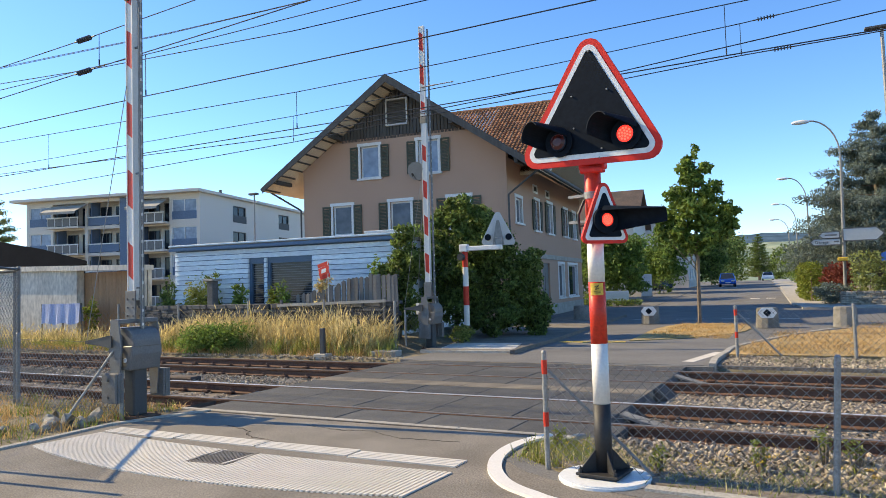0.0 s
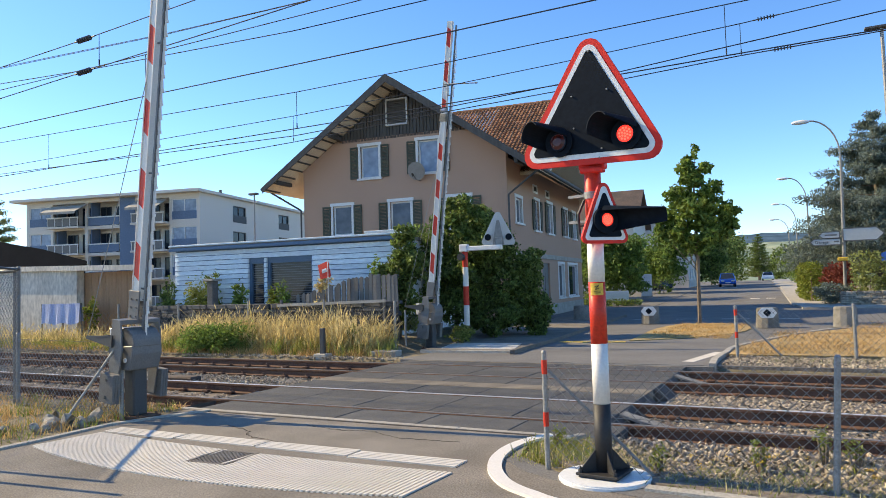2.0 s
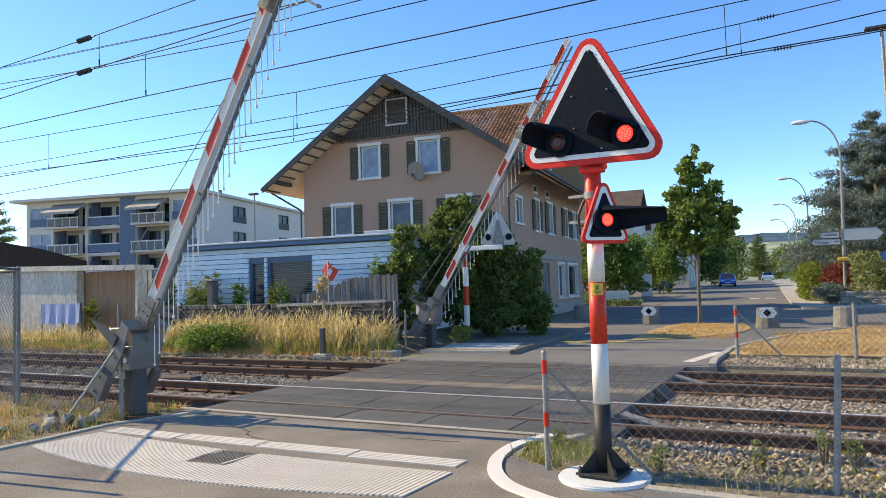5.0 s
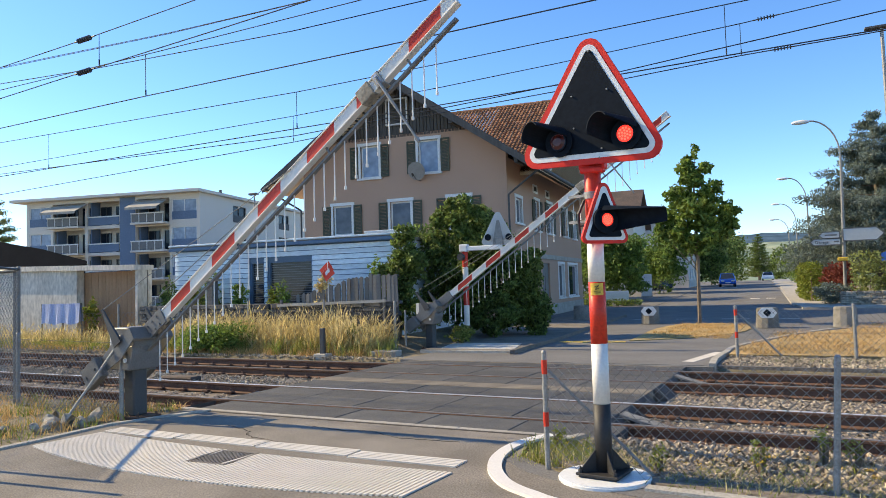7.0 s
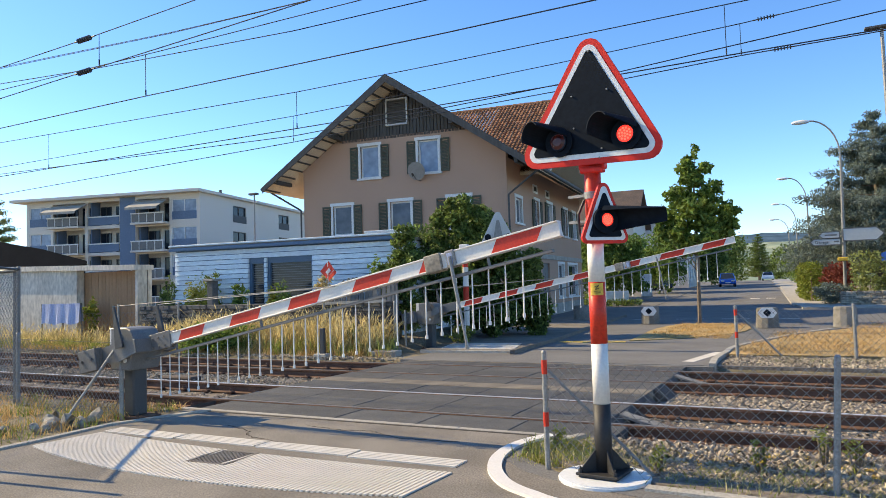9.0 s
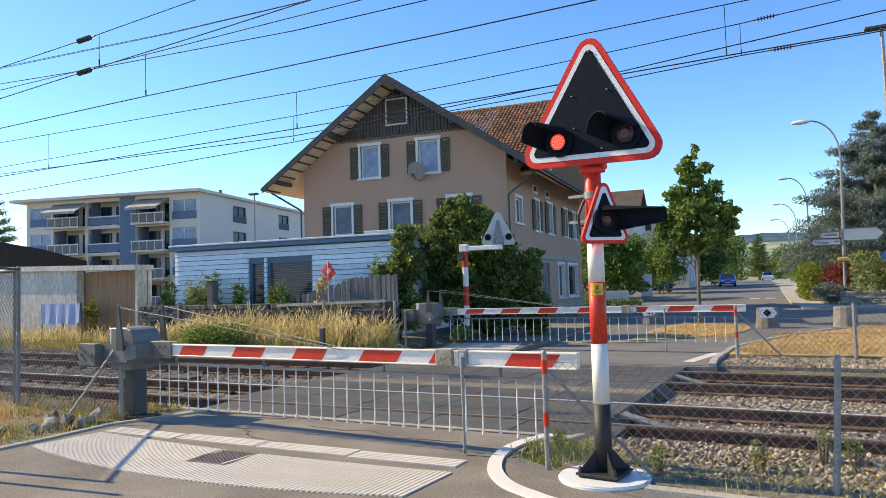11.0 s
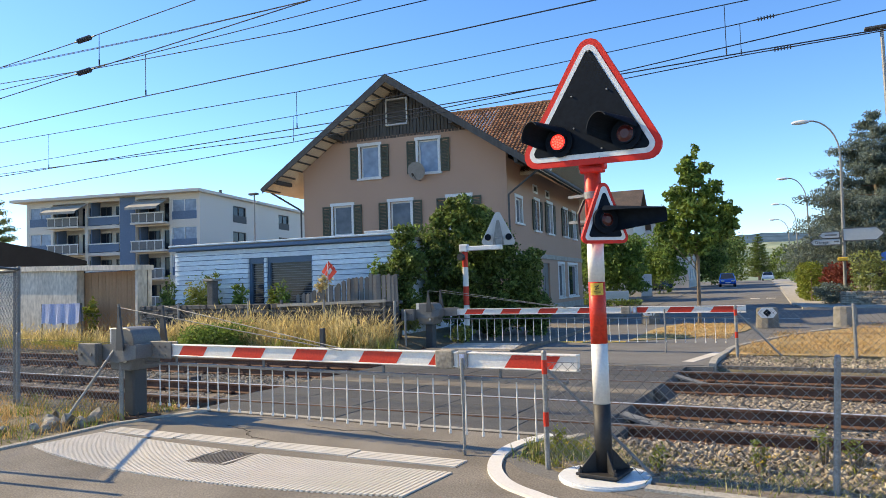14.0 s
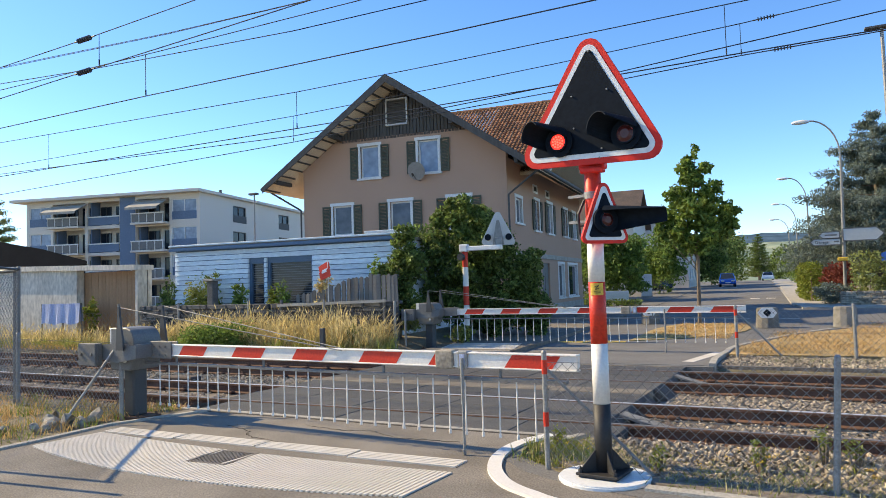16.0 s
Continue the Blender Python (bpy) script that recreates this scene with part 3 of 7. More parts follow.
ballast_bed()
stones("ballast", [(-2.3, 10, 7.0, 7.7, 0.01, 1.5), (-2.25, 12, 7.7, 8.0, -0.05, 1.7), (-2.25, 12, 7.95, 8.55, -0.15, 1.5), (-2.2, 12, 8.75, 10.05, -0.2, 1.2), (-2.2, 14, 10.25, 12.3, -0.20, 1.4), (-2.2, 14, 12.5, 13.8, -0.205, 1.1), (-1.85, 12, 14.0, 15.0, -0.16, 1.2), (-1.8, 10, 15.0, 16.9, 0.0, 1.0),
                   (-24, -8.9, 8.75, 10.05, -0.21, 0.7), (-26, -8.9, 10.25, 12.3, -0.19, 1.0), (-28, -8.9, 12.5, 13.8, -0.21, 0.6), (-30, -9.0, 14.0, 14.7, -0.17, 0.5), (-28, -9.2, 14.7, 15.25, -0.03, 0.55), (-18, -8.6, 7.8, 8.55, -0.18, 0.7)],
       66000, 0.018, 0.04, BALLAST, "pale grey broken ballast stones between the rails")
stones("gravel", [(-2.1, 8, 6.35, 7.35, 0.0, 1.0)], 5200, 0.014, 0.034, BALLAST, "loose pale gravel on the verge")


# ---------------------------------------------------------------- level crossing barriers
def stripe_mesh(length, h, slant, y):
    """A slanted red band on one face of a boom."""
    bm = B()
    prism(bm, [(0, y, -h), (length, y, -h), (length + slant, y, h), (slant, y, h)], (0, -0.003 if y < 0 else 0.003, 0))
    return bm


def barrier(name, x, y, turn, zp, reach, hinge, reds, rods, prop_r, label):
    """A half barrier: fixed drive on a post, and a boom with its hanging bars, weights, stays and prop. Its boom lies along +x when it is down."""
    gate = thing(name, label, "level crossing barrier", pose(x, y, 0, 0, 0, turn), "level crossing barriers")
    bm = B()
    box(bm, -0.115, 0.115, -0.115, 0.115, 0.02, 0.74, 0.025)
    post = part("post", bm, DARKSTEEL, gate, "dark grey steel post")
    bm = B()
    box(bm, -0.22, 0.3, -0.2, 0.2, -0.02, 0.03, 0.006)
    for i in (-0.17, 0.25):
        for j in (-0.15, 0.15):
            cyl(bm, (i, j, 0.03), (i, j, 0.07), 0.018, seg=6)
    part("base_plate", bm, RUST, gate, "rusty steel base plate")
    bm = B()
    prism(bm, [(-0.2, -0.24, 0.68), (0.2, -0.24, 0.68), (0.27, -0.24, 0.9), (0.27, -0.24, 1.02), (-0.26, -0.24, 1.02), (-0.26, -0.24, 0.78)], (0, 0.48, 0))
    bmesh.ops.bevel(bm, geom=bm.edges[:], offset=0.012, segments=1, affect="EDGES")
    body = part("drive_housing", bm, GREYPAINT, gate, "grey painted steel drive housing")
    bm = B()
    prism(bm, [(-0.25, -0.22, 1.0), (0.28, -0.22, 1.0), (0.28, -0.22, 1.1), (0.25, -0.22, 1.18), (0.19, -0.22, 1.24), (0.1, -0.22, 1.27), (-0.25, -0.22, 1.27)], (0, 0.44, 0))
    bmesh.ops.bevel(bm, geom=bm.edges[:], offset=0.015, segments=1, affect="EDGES")
    part("hood", bm, GREYPAINT, body, "light grey rounded hood")
    bm = B()
    box(bm, -0.37, -0.262, -0.16, 0.16, 0.95, 1.26, 0.01)
    part("terminal_box", bm, WHITEPAINT, body, "pale grey terminal box")
    bm = B()
    cyl(bm, (0.12, -0.262, 0.82), (0.12, -0.24, 0.82), 0.03, seg=12)
    part("lock", bm, SIGNWHITE, body, "round pale lock cover")
    boom = new("boom")
    boom.parent = gate
    # main beam, tapering a little: two flanges and a set-back web
    bm = B()
    box(bm, 0.72, reach, -0.035, 0.035, -0.034, 0.094)
    box(bm, 0.72, reach, -0.052, 0.052, 0.094, 0.11, 0.004)
    box(bm, 0.72, reach, -0.052, 0.052, -0.05, -0.034, 0.004)
    part("beam", bm, WHITEPAINT, boom, "white painted boom profile")
    for k, (a, b) in enumerate(reds):
        for yy in (-0.0355, 0.0355):
            part("red_band", stripe_mesh(b - a, 0.0635, 0.09, yy), REDPAINT, boom, at=pose(a - 0.045, 0, 0.03))
    bm = B()
    box(bm, hinge - 0.13, hinge + 0.08, -0.07, 0.07, -0.065, 0.125, 0.01)
    part("hinge_block", bm, STONE, boom, "beige joint cover")
    bm = B()
    box(bm, hinge + 0.14, hinge + 0.25, -0.066, 0.066, -0.06, 0.12, 0.008)
    part("joint_clamp", bm, GALV, boom, "steel joint clamp with a blue label")
    bm = B()
    box(bm, hinge + 0.165, hinge + 0.225, -0.07, -0.066, -0.03, 0.09)
    part("sticker", bm, CLOTH, boom, "small blue label")
    # rail that carries the bars
    bm = B()
    box(bm, 0.25, reach - 0.12, -0.03, 0.03, -0.175, -0.145)
    for r in (0.9, 2.55, 4.4, hinge + 0.6):
        box(bm, r - 0.012, r + 0.012, -0.012, 0.012, -0.145, -0.05)
    part("bar_rail", bm, GREYPAINT, boom, "light metal rail under the boom")
    # bracket plates and arms to the weights on both sides of the housing
    bm = B()
    for s in (-0.05, 0.05):
        box(bm, 0.42, 0.86, s - 0.012, s + 0.012, -0.085, 0.145, 0.004)
        for i in (0.5, 0.62, 0.74):
            for j in (-0.04, 0.08):
                cyl(bm, (i, s - 0.03, j), (i, s + 0.03, j), 0.014, seg=6)
    box(bm, 0.40, 0.46, -0.32, 0.32, -0.08, 0.12, 0.01)
    part("bracket", bm, GREYPAINT, boom, "bolted grey boom bracket")
    for s in (-1, 1):
        bm = B()
        prism(bm, [(0.46, s * 0.30, 0.09), (0.46, s * 0.30, -0.07), (0.05, s * 0.30, -0.14), (-0.64, s * 0.30, -0.06), (-0.64, s * 0.30, 0.08), (0.05, s * 0.30, 0.14)], (0, s * 0.022, 0))
        part("side_arm", bm, GREYPAINT, boom)
        bm = B()
        for q in (-0.04, 0.0, 0.04):
            box(bm, -0.68, -0.28, s * 0.385 + q - 0.0185, s * 0.385 + q + 0.0185, -0.18, 0.13, 0.006)
        for i in (-0.6, -0.36):
            cyl(bm, (i, s * 0.385 - 0.08, -0.02), (i, s * 0.385 + 0.08, -0.02), 0.022, seg=8)
        part("counterweight", bm, WEIGHTGREY, boom, "grey bolted counterweight plates")
        bm = B()
        prism(bm, [(0.07, s * 0.34, 0.04), (0.24, s * 0.34, 0.04), (0.16, s * 0.34, 0.64), (0.12, s * 0.34, 0.64)], (0, s * 0.02, 0))
        beam(bm, (0.23, s * 0.35, 0.1), (0.14, s * 0.35, 0.62), 0.03, 0.02)
        part("stay_mast", bm, DARKSTEEL, boom)
        bm = B()
        cyl(bm, (0.14, s * 0.35, 0.63), (hinge - 1.4, s * 0.05, 0.09), 0.006, seg=5)
        part("stay_wire", bm, WIREMAT, boom)
    # hanging bars
    bar = B()
    cyl(bar, (0, 0, 0), (0, 0, -0.54), 0.0078, seg=6)
    cyl(bar, (0, 0, -0.57), (0, 0, -0.53), 0.016, seg=7)
    cyl(bar, (0, -0.0, 0.03), (0, 0, 0), 0.006, seg=5)
    bar = mesh_of("hanging_bar", bar, WHITEPAINT)
    hung = []
    for k in range(rods[2]):
        r = rods[0] + (rods[1] - rods[0]) * k / (rods[2] - 1)
        ob = new("hanging_bar", bar)
        ob.parent = boom
        hung.append((ob, r))
    # prop leg
    leg = B()
    cyl(leg, (0, 0, 0.05), (0, 0, -0.42), 0.02, seg=8)
    cyl(leg, (0, 0, -0.42), (0, 0, -zp + 0.02), 0.015, seg=8)
    cyl(leg, (0, 0, -zp + 0.055), (0, 0, -zp + 0.005), 0.026, 0.018, seg=8)
    prop = part("prop_leg", leg, GALV, boom, "telescopic steel prop leg with a rubber foot", at=pose(prop_r, -0.075, 0))
    return gate, boom, hung, prop


NEAR = barrier("barrier", -8.72, 7.0, -3.7, 0.93, 6.68, 5.25,
               [(1.04, 1.52), (2.06, 2.58), (3.1, 3.58), (4.12, 4.64), (5.06, 5.24), (5.96, 6.47)], (0.54, 6.22, 30), 5.45, "red and white barrier boom with hanging bars")
FAR = barrier("barrier", -9.63, 17.4, -0.7, 0.98, 8.13, 5.47,
              [(1.13, 1.65), (2.18, 2.7), (3.22, 3.7), (4.27, 4.7), (5.62, 5.95), (6.45, 7.0), (7.42, 7.92)], (0.62, 7.68, 33), 6.36, "red and white barrier boom beyond the tracks")


# ---------------------------------------------------------------- flashing light signals
def tri_outline(w, h, r, y=0.0, n=5):
    """A triangle, w wide and h high, with corners rounded by r; its base lies at z = 0."""
    a = [Vector((-w / 2, 0)), Vector((w / 2, 0)), Vector((0, h))]
    out = []
    for i in range(3):
        p, q, s = a[i], a[i - 1], a[(i + 1) % 3]
        u, v = (q - p).normalized(), (s - p).normalized()
        half = u.angle(v) / 2
        c = p + (u + v).normalized() * (r / math.sin(half))
        t = r / math.tan(half)
        d0, d1 = p + u * t - c, p + v * t - c
        a0, a1 = math.atan2(d0.y, d0.x), math.atan2(d1.y, d1.x)
        while a1 < a0:
            a1 += 2 * math.pi
        for k in range(n + 1):
            g = a0 + (a1 - a0) * k / n
            out.append((c.x + r * math.cos(g), y, c.y + r * math.sin(g)))
    return out


def signal_head(parent, w, h, r, red, white, front):
    """Triangular signal board: red rim, white band, black field. It looks along -y."""
    bm = B()
    prism(bm, tri_outline(w, h, r, front), (0, 0.028, 0))
    part("red_rim", bm, SIGNRED, parent, "red enamelled rim")
    for name, inset, m, step in (("white_band", red, SIGNWHITE, 0.004), ("black_field", red + white, SIGNBLACK, 0.008)):
        side = math.hypot(w / 2, h)
        rin = (w / 2 * h) / (w / 2 + side)
        s = 1 - inset / rin
        bm = B()
        prism(bm, [(p[0], p[1], p[2] + inset) for p in tri_outline(w * s, h * s, max(0.02, r - inset * 0.9), front - step)], (0, 0.004, 0))
        part(name, bm, m, parent)


def hood_mesh(radius, length, drop, seg=14, wrap=1.15, shrink=0.35, end=0.98):
    """A tunnel-shaped lamp hood that opens downwards and juts out along -y."""
    bm = B()
    rows = []
    for j, (yy, k) in enumerate(((0, 1.0), (-length * 0.5, (1 + end) / 2), (-length, end))):
        ring = []
        for i in range(seg + 1):
            cut = wrap * (1.0 - shrink * j / 2)
            g = -cut + 2 * cut * i / seg
            ring.append([bm.verts.new((math.sin(g) * (radius + o) * k, yy, math.cos(g) * (radius + o) * k - drop * j / 2)) for o in (0, 0.008)])
        rows.append(ring)
    for a, b in zip(rows, rows[1:]):
        for i in range(seg):
            for o in (0, 1):
                bm.faces.new((a[i][o], a[i + 1][o], b[i + 1][o], b[i][o]))
        for i in (0, seg):
            bm.faces.new((a[i][0], a[i][1], b[i][1], b[i][0]))
    for ring in (rows[0], rows[-1]):
        for i in range(seg):
            bm.faces.new((ring[i][0], ring[i][1], ring[i + 1][1], ring[i + 1][0]))
    bmesh.ops.recalc_face_normals(bm, faces=bm.faces[:])
    return bm


def lamp(parent, x, z, radius, length, front, turn=0, drop=0.02, side=0, hood=0.12, shrink=0.4, end=0.98, spin=0):
    """A red lamp with its ring, hood and turning two-faced lens; returns the lens."""
    unit = new("lamp_unit")
    unit.parent = parent
    unit.matrix_basis = pose(x, front, z, 0, 0, turn)
    bm = B()
    cyl(bm, (0, 0.0, 0), (0, -0.03, 0), hood * 0.97, seg=24)
    part("housing", bm, SIGNBLACK, unit)
    part("hood", hood_mesh(hood, length, drop, 18, 1.75, shrink, end), SIGNBLACK, unit, "long black sheet hood", at=pose(0, -0.02, 0, 0, spin, side))
    bm = B()
    cyl(bm, (0, -0.0, 0), (0, -0.004, 0), radius, seg=24)
    cyl(bm, (0, -0.004, 0), (0, -0.016, 0), radius * 0.95, radius * 0.55, seg=24)
    cyl(bm, (0, 0.0, 0), (0, 0.004, 0), radius, seg=24)
    lens = part("lens", bm, [LENS, LAMPGLOW], unit, "red signal lens")
    for f in lens.data.polygons:
        f.material_index = 1 if f.center.y > 0.0005 else 0
    bm = B()
    for k in range(24):
        g0, g1 = math.pi * k / 12, math.pi * (k + 1) / 12
        v = [bm.verts.new((math.cos(g) * q, yy, math.sin(g) * q)) for g in (g0, g1) for q, yy in ((radius * 1.04, -0.028), (radius * 1.04, -0.056), (radius * 1.22, -0.056), (radius * 1.22, -0.028))]
        for a in range(3):
            bm.faces.new((v[a], v[a + 1], v[a + 5], v[a + 4]))
    part("collar", bm, SIGNBLACK, unit, "black ring round the lens")
    rings = [(0, 1)] + [(0.36, 6)] + [(0.68, 11)]
    bm = B()
    for k, n in rings:
        for i in range(n):
            g = math.pi * 2 * i / n + k
            q = Vector((math.cos(g) * radius * k, 0.004, math.sin(g) * radius * k))
            cyl(bm, q, q + Vector((0, 0.005, 0)), radius * 0.13, seg=8)
    tagged(part("diodes", bm, LAMPDOT, lens, "cluster of red light points"), kind="stuff")
    lens.matrix_basis = pose(0, -0.045, 0)
    return lens


def main_signal():
    s = thing("flashing_signal", "red and white post with a triangular flashing light signal", "crossing signal", pose(-1.75, 6.22, 0, 0.0, 0.0, -6.5))
    bm = B()
    cyl(bm, (0, 0, -0.05), (0, 0, 0.035), 0.40, seg=48)
    bmesh.ops.bevel(bm, geom=[e for e in bm.edges if e.verts[0].co.z > 0 and e.verts[1].co.z > 0], offset=0.012, segments=2, affect="EDGES")
    part("foundation", bm, SIGNWHITE, s, "round white painted concrete footing")
    bm = B()
    box(bm, -0.19, 0.19, -0.19, 0.19, 0.055, 0.075, 0.004)
    box(bm, -0.17, 0.17, -0.17, 0.17, 0.033, 0.055)
    for i in (-0.155, 0.155):
        for j in (-0.155, 0.155):
            cyl(bm, (i, j, 0.075), (i, j, 0.105), 0.02, seg=6)
            cyl(bm, (i, j, 0.105), (i, j, 0.13), 0.009, seg=6)
    for g in range(4):
        c, d = math.cos(g * math.pi / 2 + 0.785), math.sin(g * math.pi / 2 + 0.785)
        n = Vector((-d, c, 0)) * 0.006
        prism(bm, [Vector((c * 0.07, d * 0.07, 0.075)) - n, Vector((c * 0.24, d * 0.24, 0.075)) - n, Vector((c * 0.07, d * 0.07, 0.27)) - n], n * 2)
    part("base_flange", bm, BLACKPAINT, s, "black bolted steel flange with gussets")
    post = new("post")
    post.parent = s
    for z0, z1, m, nm, r in ((0.075, 0.655, BLACKPAINT, "black_band", 0.0745), (0.655, 1.18, WHITEPAINT, "white_band", 0.073), (1.18, 1.72, REDPAINT, "red_band", 0.0735), (1.72, 2.10, WHITEPAINT, "white_band", 0.073), (2.10, 2.78, REDPAINT, "red_band", 0.0735)):
        bm = B()
        cyl(bm, (0, 0, z0), (0, 0, z1), r, seg=28)
        o = part(nm, bm, m, post)
        for f in o.data.polygons:
            f.use_smooth = len(f.vertices) == 4
    bm = B()
    for k in range(8):
        g0, g1 = -2.0 + k * 0.2, -2.0 + (k + 1) * 0.2
        v = [bm.verts.new((math.cos(g) * r, math.sin(g) * r, z)) for g, r, z in ((g0, 0.0755, 1.605), (g1, 0.0755, 1.605), (g1, 0.0755, 1.71), (g0, 0.0755, 1.71))]
        bm.faces.new(v)
    part("sticker", bm, YELLOW, post, "yellow warning sticker")
    bm = B()
    for a, b in (((-0.045, 0.0, 1.675), (-0.005, 0.0, 1.690)), ((-0.005, 0, 1.69), (-0.035, 0, 1.655)), ((-0.035, 0, 1.655), (0.0, 0, 1.665))):
        beam(bm, (a[0] + 0.02, -0.0765, a[2]), (b[0] + 0.02, -0.0765, b[2]), 0.003, 0.006)
    for z in (1.625, 1.64):
        beam(bm, (-0.03, -0.0755, z), (0.03, -0.0755, z), 0.008, 0.005)
    bmesh.ops.rotate(bm, verts=bm.verts[:], cent=(0, 0, 0), matrix=Matrix.Rotation(0.38, 3, "Z"))
    part("sticker_print", bm, BLACKPAINT, post)
    head = new("signal_board")
    head.parent = s
    head.matrix_basis = pose(0.022, -0.11, 2.755, 0, 1.9, 0)
    signal_head(head, 1.47, 1.24, 0.125, 0.052, 0.045, 0)
    bm = B()
    for x, z in ((-0.16, 0.62), (0.17, 0.64), (-0.14, 0.33), (0.38, 0.28), (0.0, 1.0), (0.1, 0.05), (-0.22, 0.27), (0.12, 0.13)):
        cyl(bm, (x, -0.012, z), (x, -0.02, z), 0.008, seg=8)
    part("bolt", bm, GALV, head)
    box_bm = B()
    box(box_bm, -0.12, 0.12, 0.03, 0.12, -0.04, 0.35, 0.01)
    part("mounting", box_bm, SIGNRED, head, "red mounting bracket behind the board")
    a = lamp(head, -0.275, 0.215, 0.07, 0.3, -0.012, 0, -0.02, -32, 0.135, 0.3, 1.05, -24)
    b = lamp(head, 0.345, 0.225, 0.072, 0.3, -0.012, 0, -0.02, -30, 0.135, 0.3, 1.05, -24)
    bm = B()
    box(bm, -0.11, 0.11, 0.03, 0.1, -0.07, 0.02, 0.01)
    part("clamp", bm, SIGNRED, head, "red clamp below the board")
    small = new("repeater_board")
    small.parent = s
    small.matrix_basis = pose(0.15, -0.13, 2.05, 0, 0, 52)
    signal_head(small, 0.5, 0.62, 0.055, 0.028, 0.028, 0)
    c = lamp(small, -0.01, 0.2, 0.055, 0.5, -0.012, 0, 0.0, 42, 0.118, 0.25, 0.6, 48)
    for z in (2.26, 2.49):
        bm = B()
        beam(bm, (-0.22, -0.02, z), (0.07, -0.05, z), 0.04, 0.025)
        cyl(bm, (0, 0, z - 0.03), (0, 0, z + 0.03), 0.082, seg=20)
        part("bracket", bm, GALV, s, "galvanised clamp bracket")
    bm = B()
    tube(bm, [(-0.06, -0.06, 2.45), (-0.11, -0.09, 2.32), (-0.1, -0.1, 2.16), (-0.05, -0.1, 2.07), (0.02, -0.09, 2.1)], 0.012, 6)
    part("cable", bm, CABLE, s, "black supply cable")
    return a, b, c


LAMP_L, LAMP_R, LAMP_S = main_signal()


def far_signal():
    s = thing("flashing_signal", "grey back of a triangular signal on a banded post", "crossing signal", pose(-9.53, 19.5, 0, 0, 0, 0))
    post = new("post")
    post.parent = s
    for z0, z1, m, nm in ((-0.05, 0.50, BLACKPAINT, "black_band"), (0.5, 1.12, WHITEPAINT, "white_band"), (1.12, 1.69, REDPAINT, "red_band"), (1.69, 2.27, WHITEPAINT, "white_band"), (2.27, 2.75, REDPAINT, "red_band")):
        bm = B()
        cyl(bm, (0, 0, z0), (0, 0, z1), 0.088, seg=18)
        part(nm, bm, m, post, smooth=False)
    bm = B()
    box(bm, -0.14, 1.22, -0.09, 0.09, 2.76, 2.9, 0.02)
    box(bm, -0.16, 0.12, -0.1, 0.1, 2.73, 2.97, 0.03)
    part("arm", bm, SIGNWHITE, s, "white box-section arm")
    bm = B()
    cyl(bm, (-0.06, -0.1, 2.58), (-0.06, -0.24, 2.58), 0.11, 0.1, seg=16)
    part("bell", bm, DARKSTEEL, s, "dark warning bell")
    board = new("signal_board")
    board.parent = s
    board.matrix_basis = pose(1.07, 0.12, 2.90, 0, 0, 23)
    bm = B()
    prism(bm, tri_outline(1.12, 1.12, 0.1, 0), (0, 0.03, 0))
    part("back_plate", bm, PALEGREY, board, "grey metal back of the board")
    bm = B()
    prism(bm, tri_outline(0.36, 0.98, 0.05, -0.05), (0, 0.05, 0))
    part("mast_channel", bm, GALV, board)
    for x in (-0.31, 0.31):
        bm = B()
        cyl(bm, (x, 0.0, 0.24), (x, -0.12, 0.24), 0.10, 0.085, seg=18)
        part("lamp_back", bm, SIGNBLACK, board, "round black lamp housing")
    bm = B()
    box(bm, -0.1, 0.1, -0.1, 0.0, 0.0, 0.22, 0.01)
    part("clamp", bm, GALV, board)


far_signal()


# ---------------------------------------------------------------- plants
def leaf_cloud(name, blobs, count, size, material, seed=1, shell=0.55, droop=0.0, narrow=0.55):
    """Many small folded leaves in ellipsoids (x, y, z, rx, ry, rz): one mesh."""
    g = np.random.RandomState(seed)
    b = np.array(blobs, float)
    w = (b[:, 3] * b[:, 4] + b[:, 3] * b[:, 5] + b[:, 4] * b[:, 5]) ** 1.0
    k = g.choice(len(b), count, p=w / w.sum())
    d = g.normal(size=(count, 3))
    d /= np.linalg.norm(d, axis=1)[:, None]
    r = shell + (1 - shell) * g.rand(count) ** 0.6
    r *= 1 + 0.16 * np.sin(d[:, 0] * 7 + k) * np.cos(d[:, 2] * 6 + 2 * k) + g.normal(size=count) * 0.05
    c = b[k, :3] + d * b[k, 3:] * r[:, None]
    a = g.normal(size=(count, 3)) + d * 0.6
    a[:, 2] -= droop
    a /= np.linalg.norm(a, axis=1)[:, None]
    s = np.cross(a, g.normal(size=(count, 3)))
    s /= np.linalg.norm(s, axis=1)[:, None]
    n = np.cross(a, s)
    L = size * (0.6 + 0.8 * g.rand(count))[:, None]
    v = np.stack([c - a * L * 0.5, c + s * L * narrow * 0.5 + n * L * 0.12, c + a * L * 0.5, c - s * L * narrow * 0.5 + n * L * 0.12], 1).reshape(-1, 3)
    i = np.arange(count) * 4
    f = np.concatenate([np.stack([i, i + 1, i + 2], 1), np.stack([i, i + 2, i + 3], 1)])
    return raw(name, v.tolist(), f.tolist(), material)


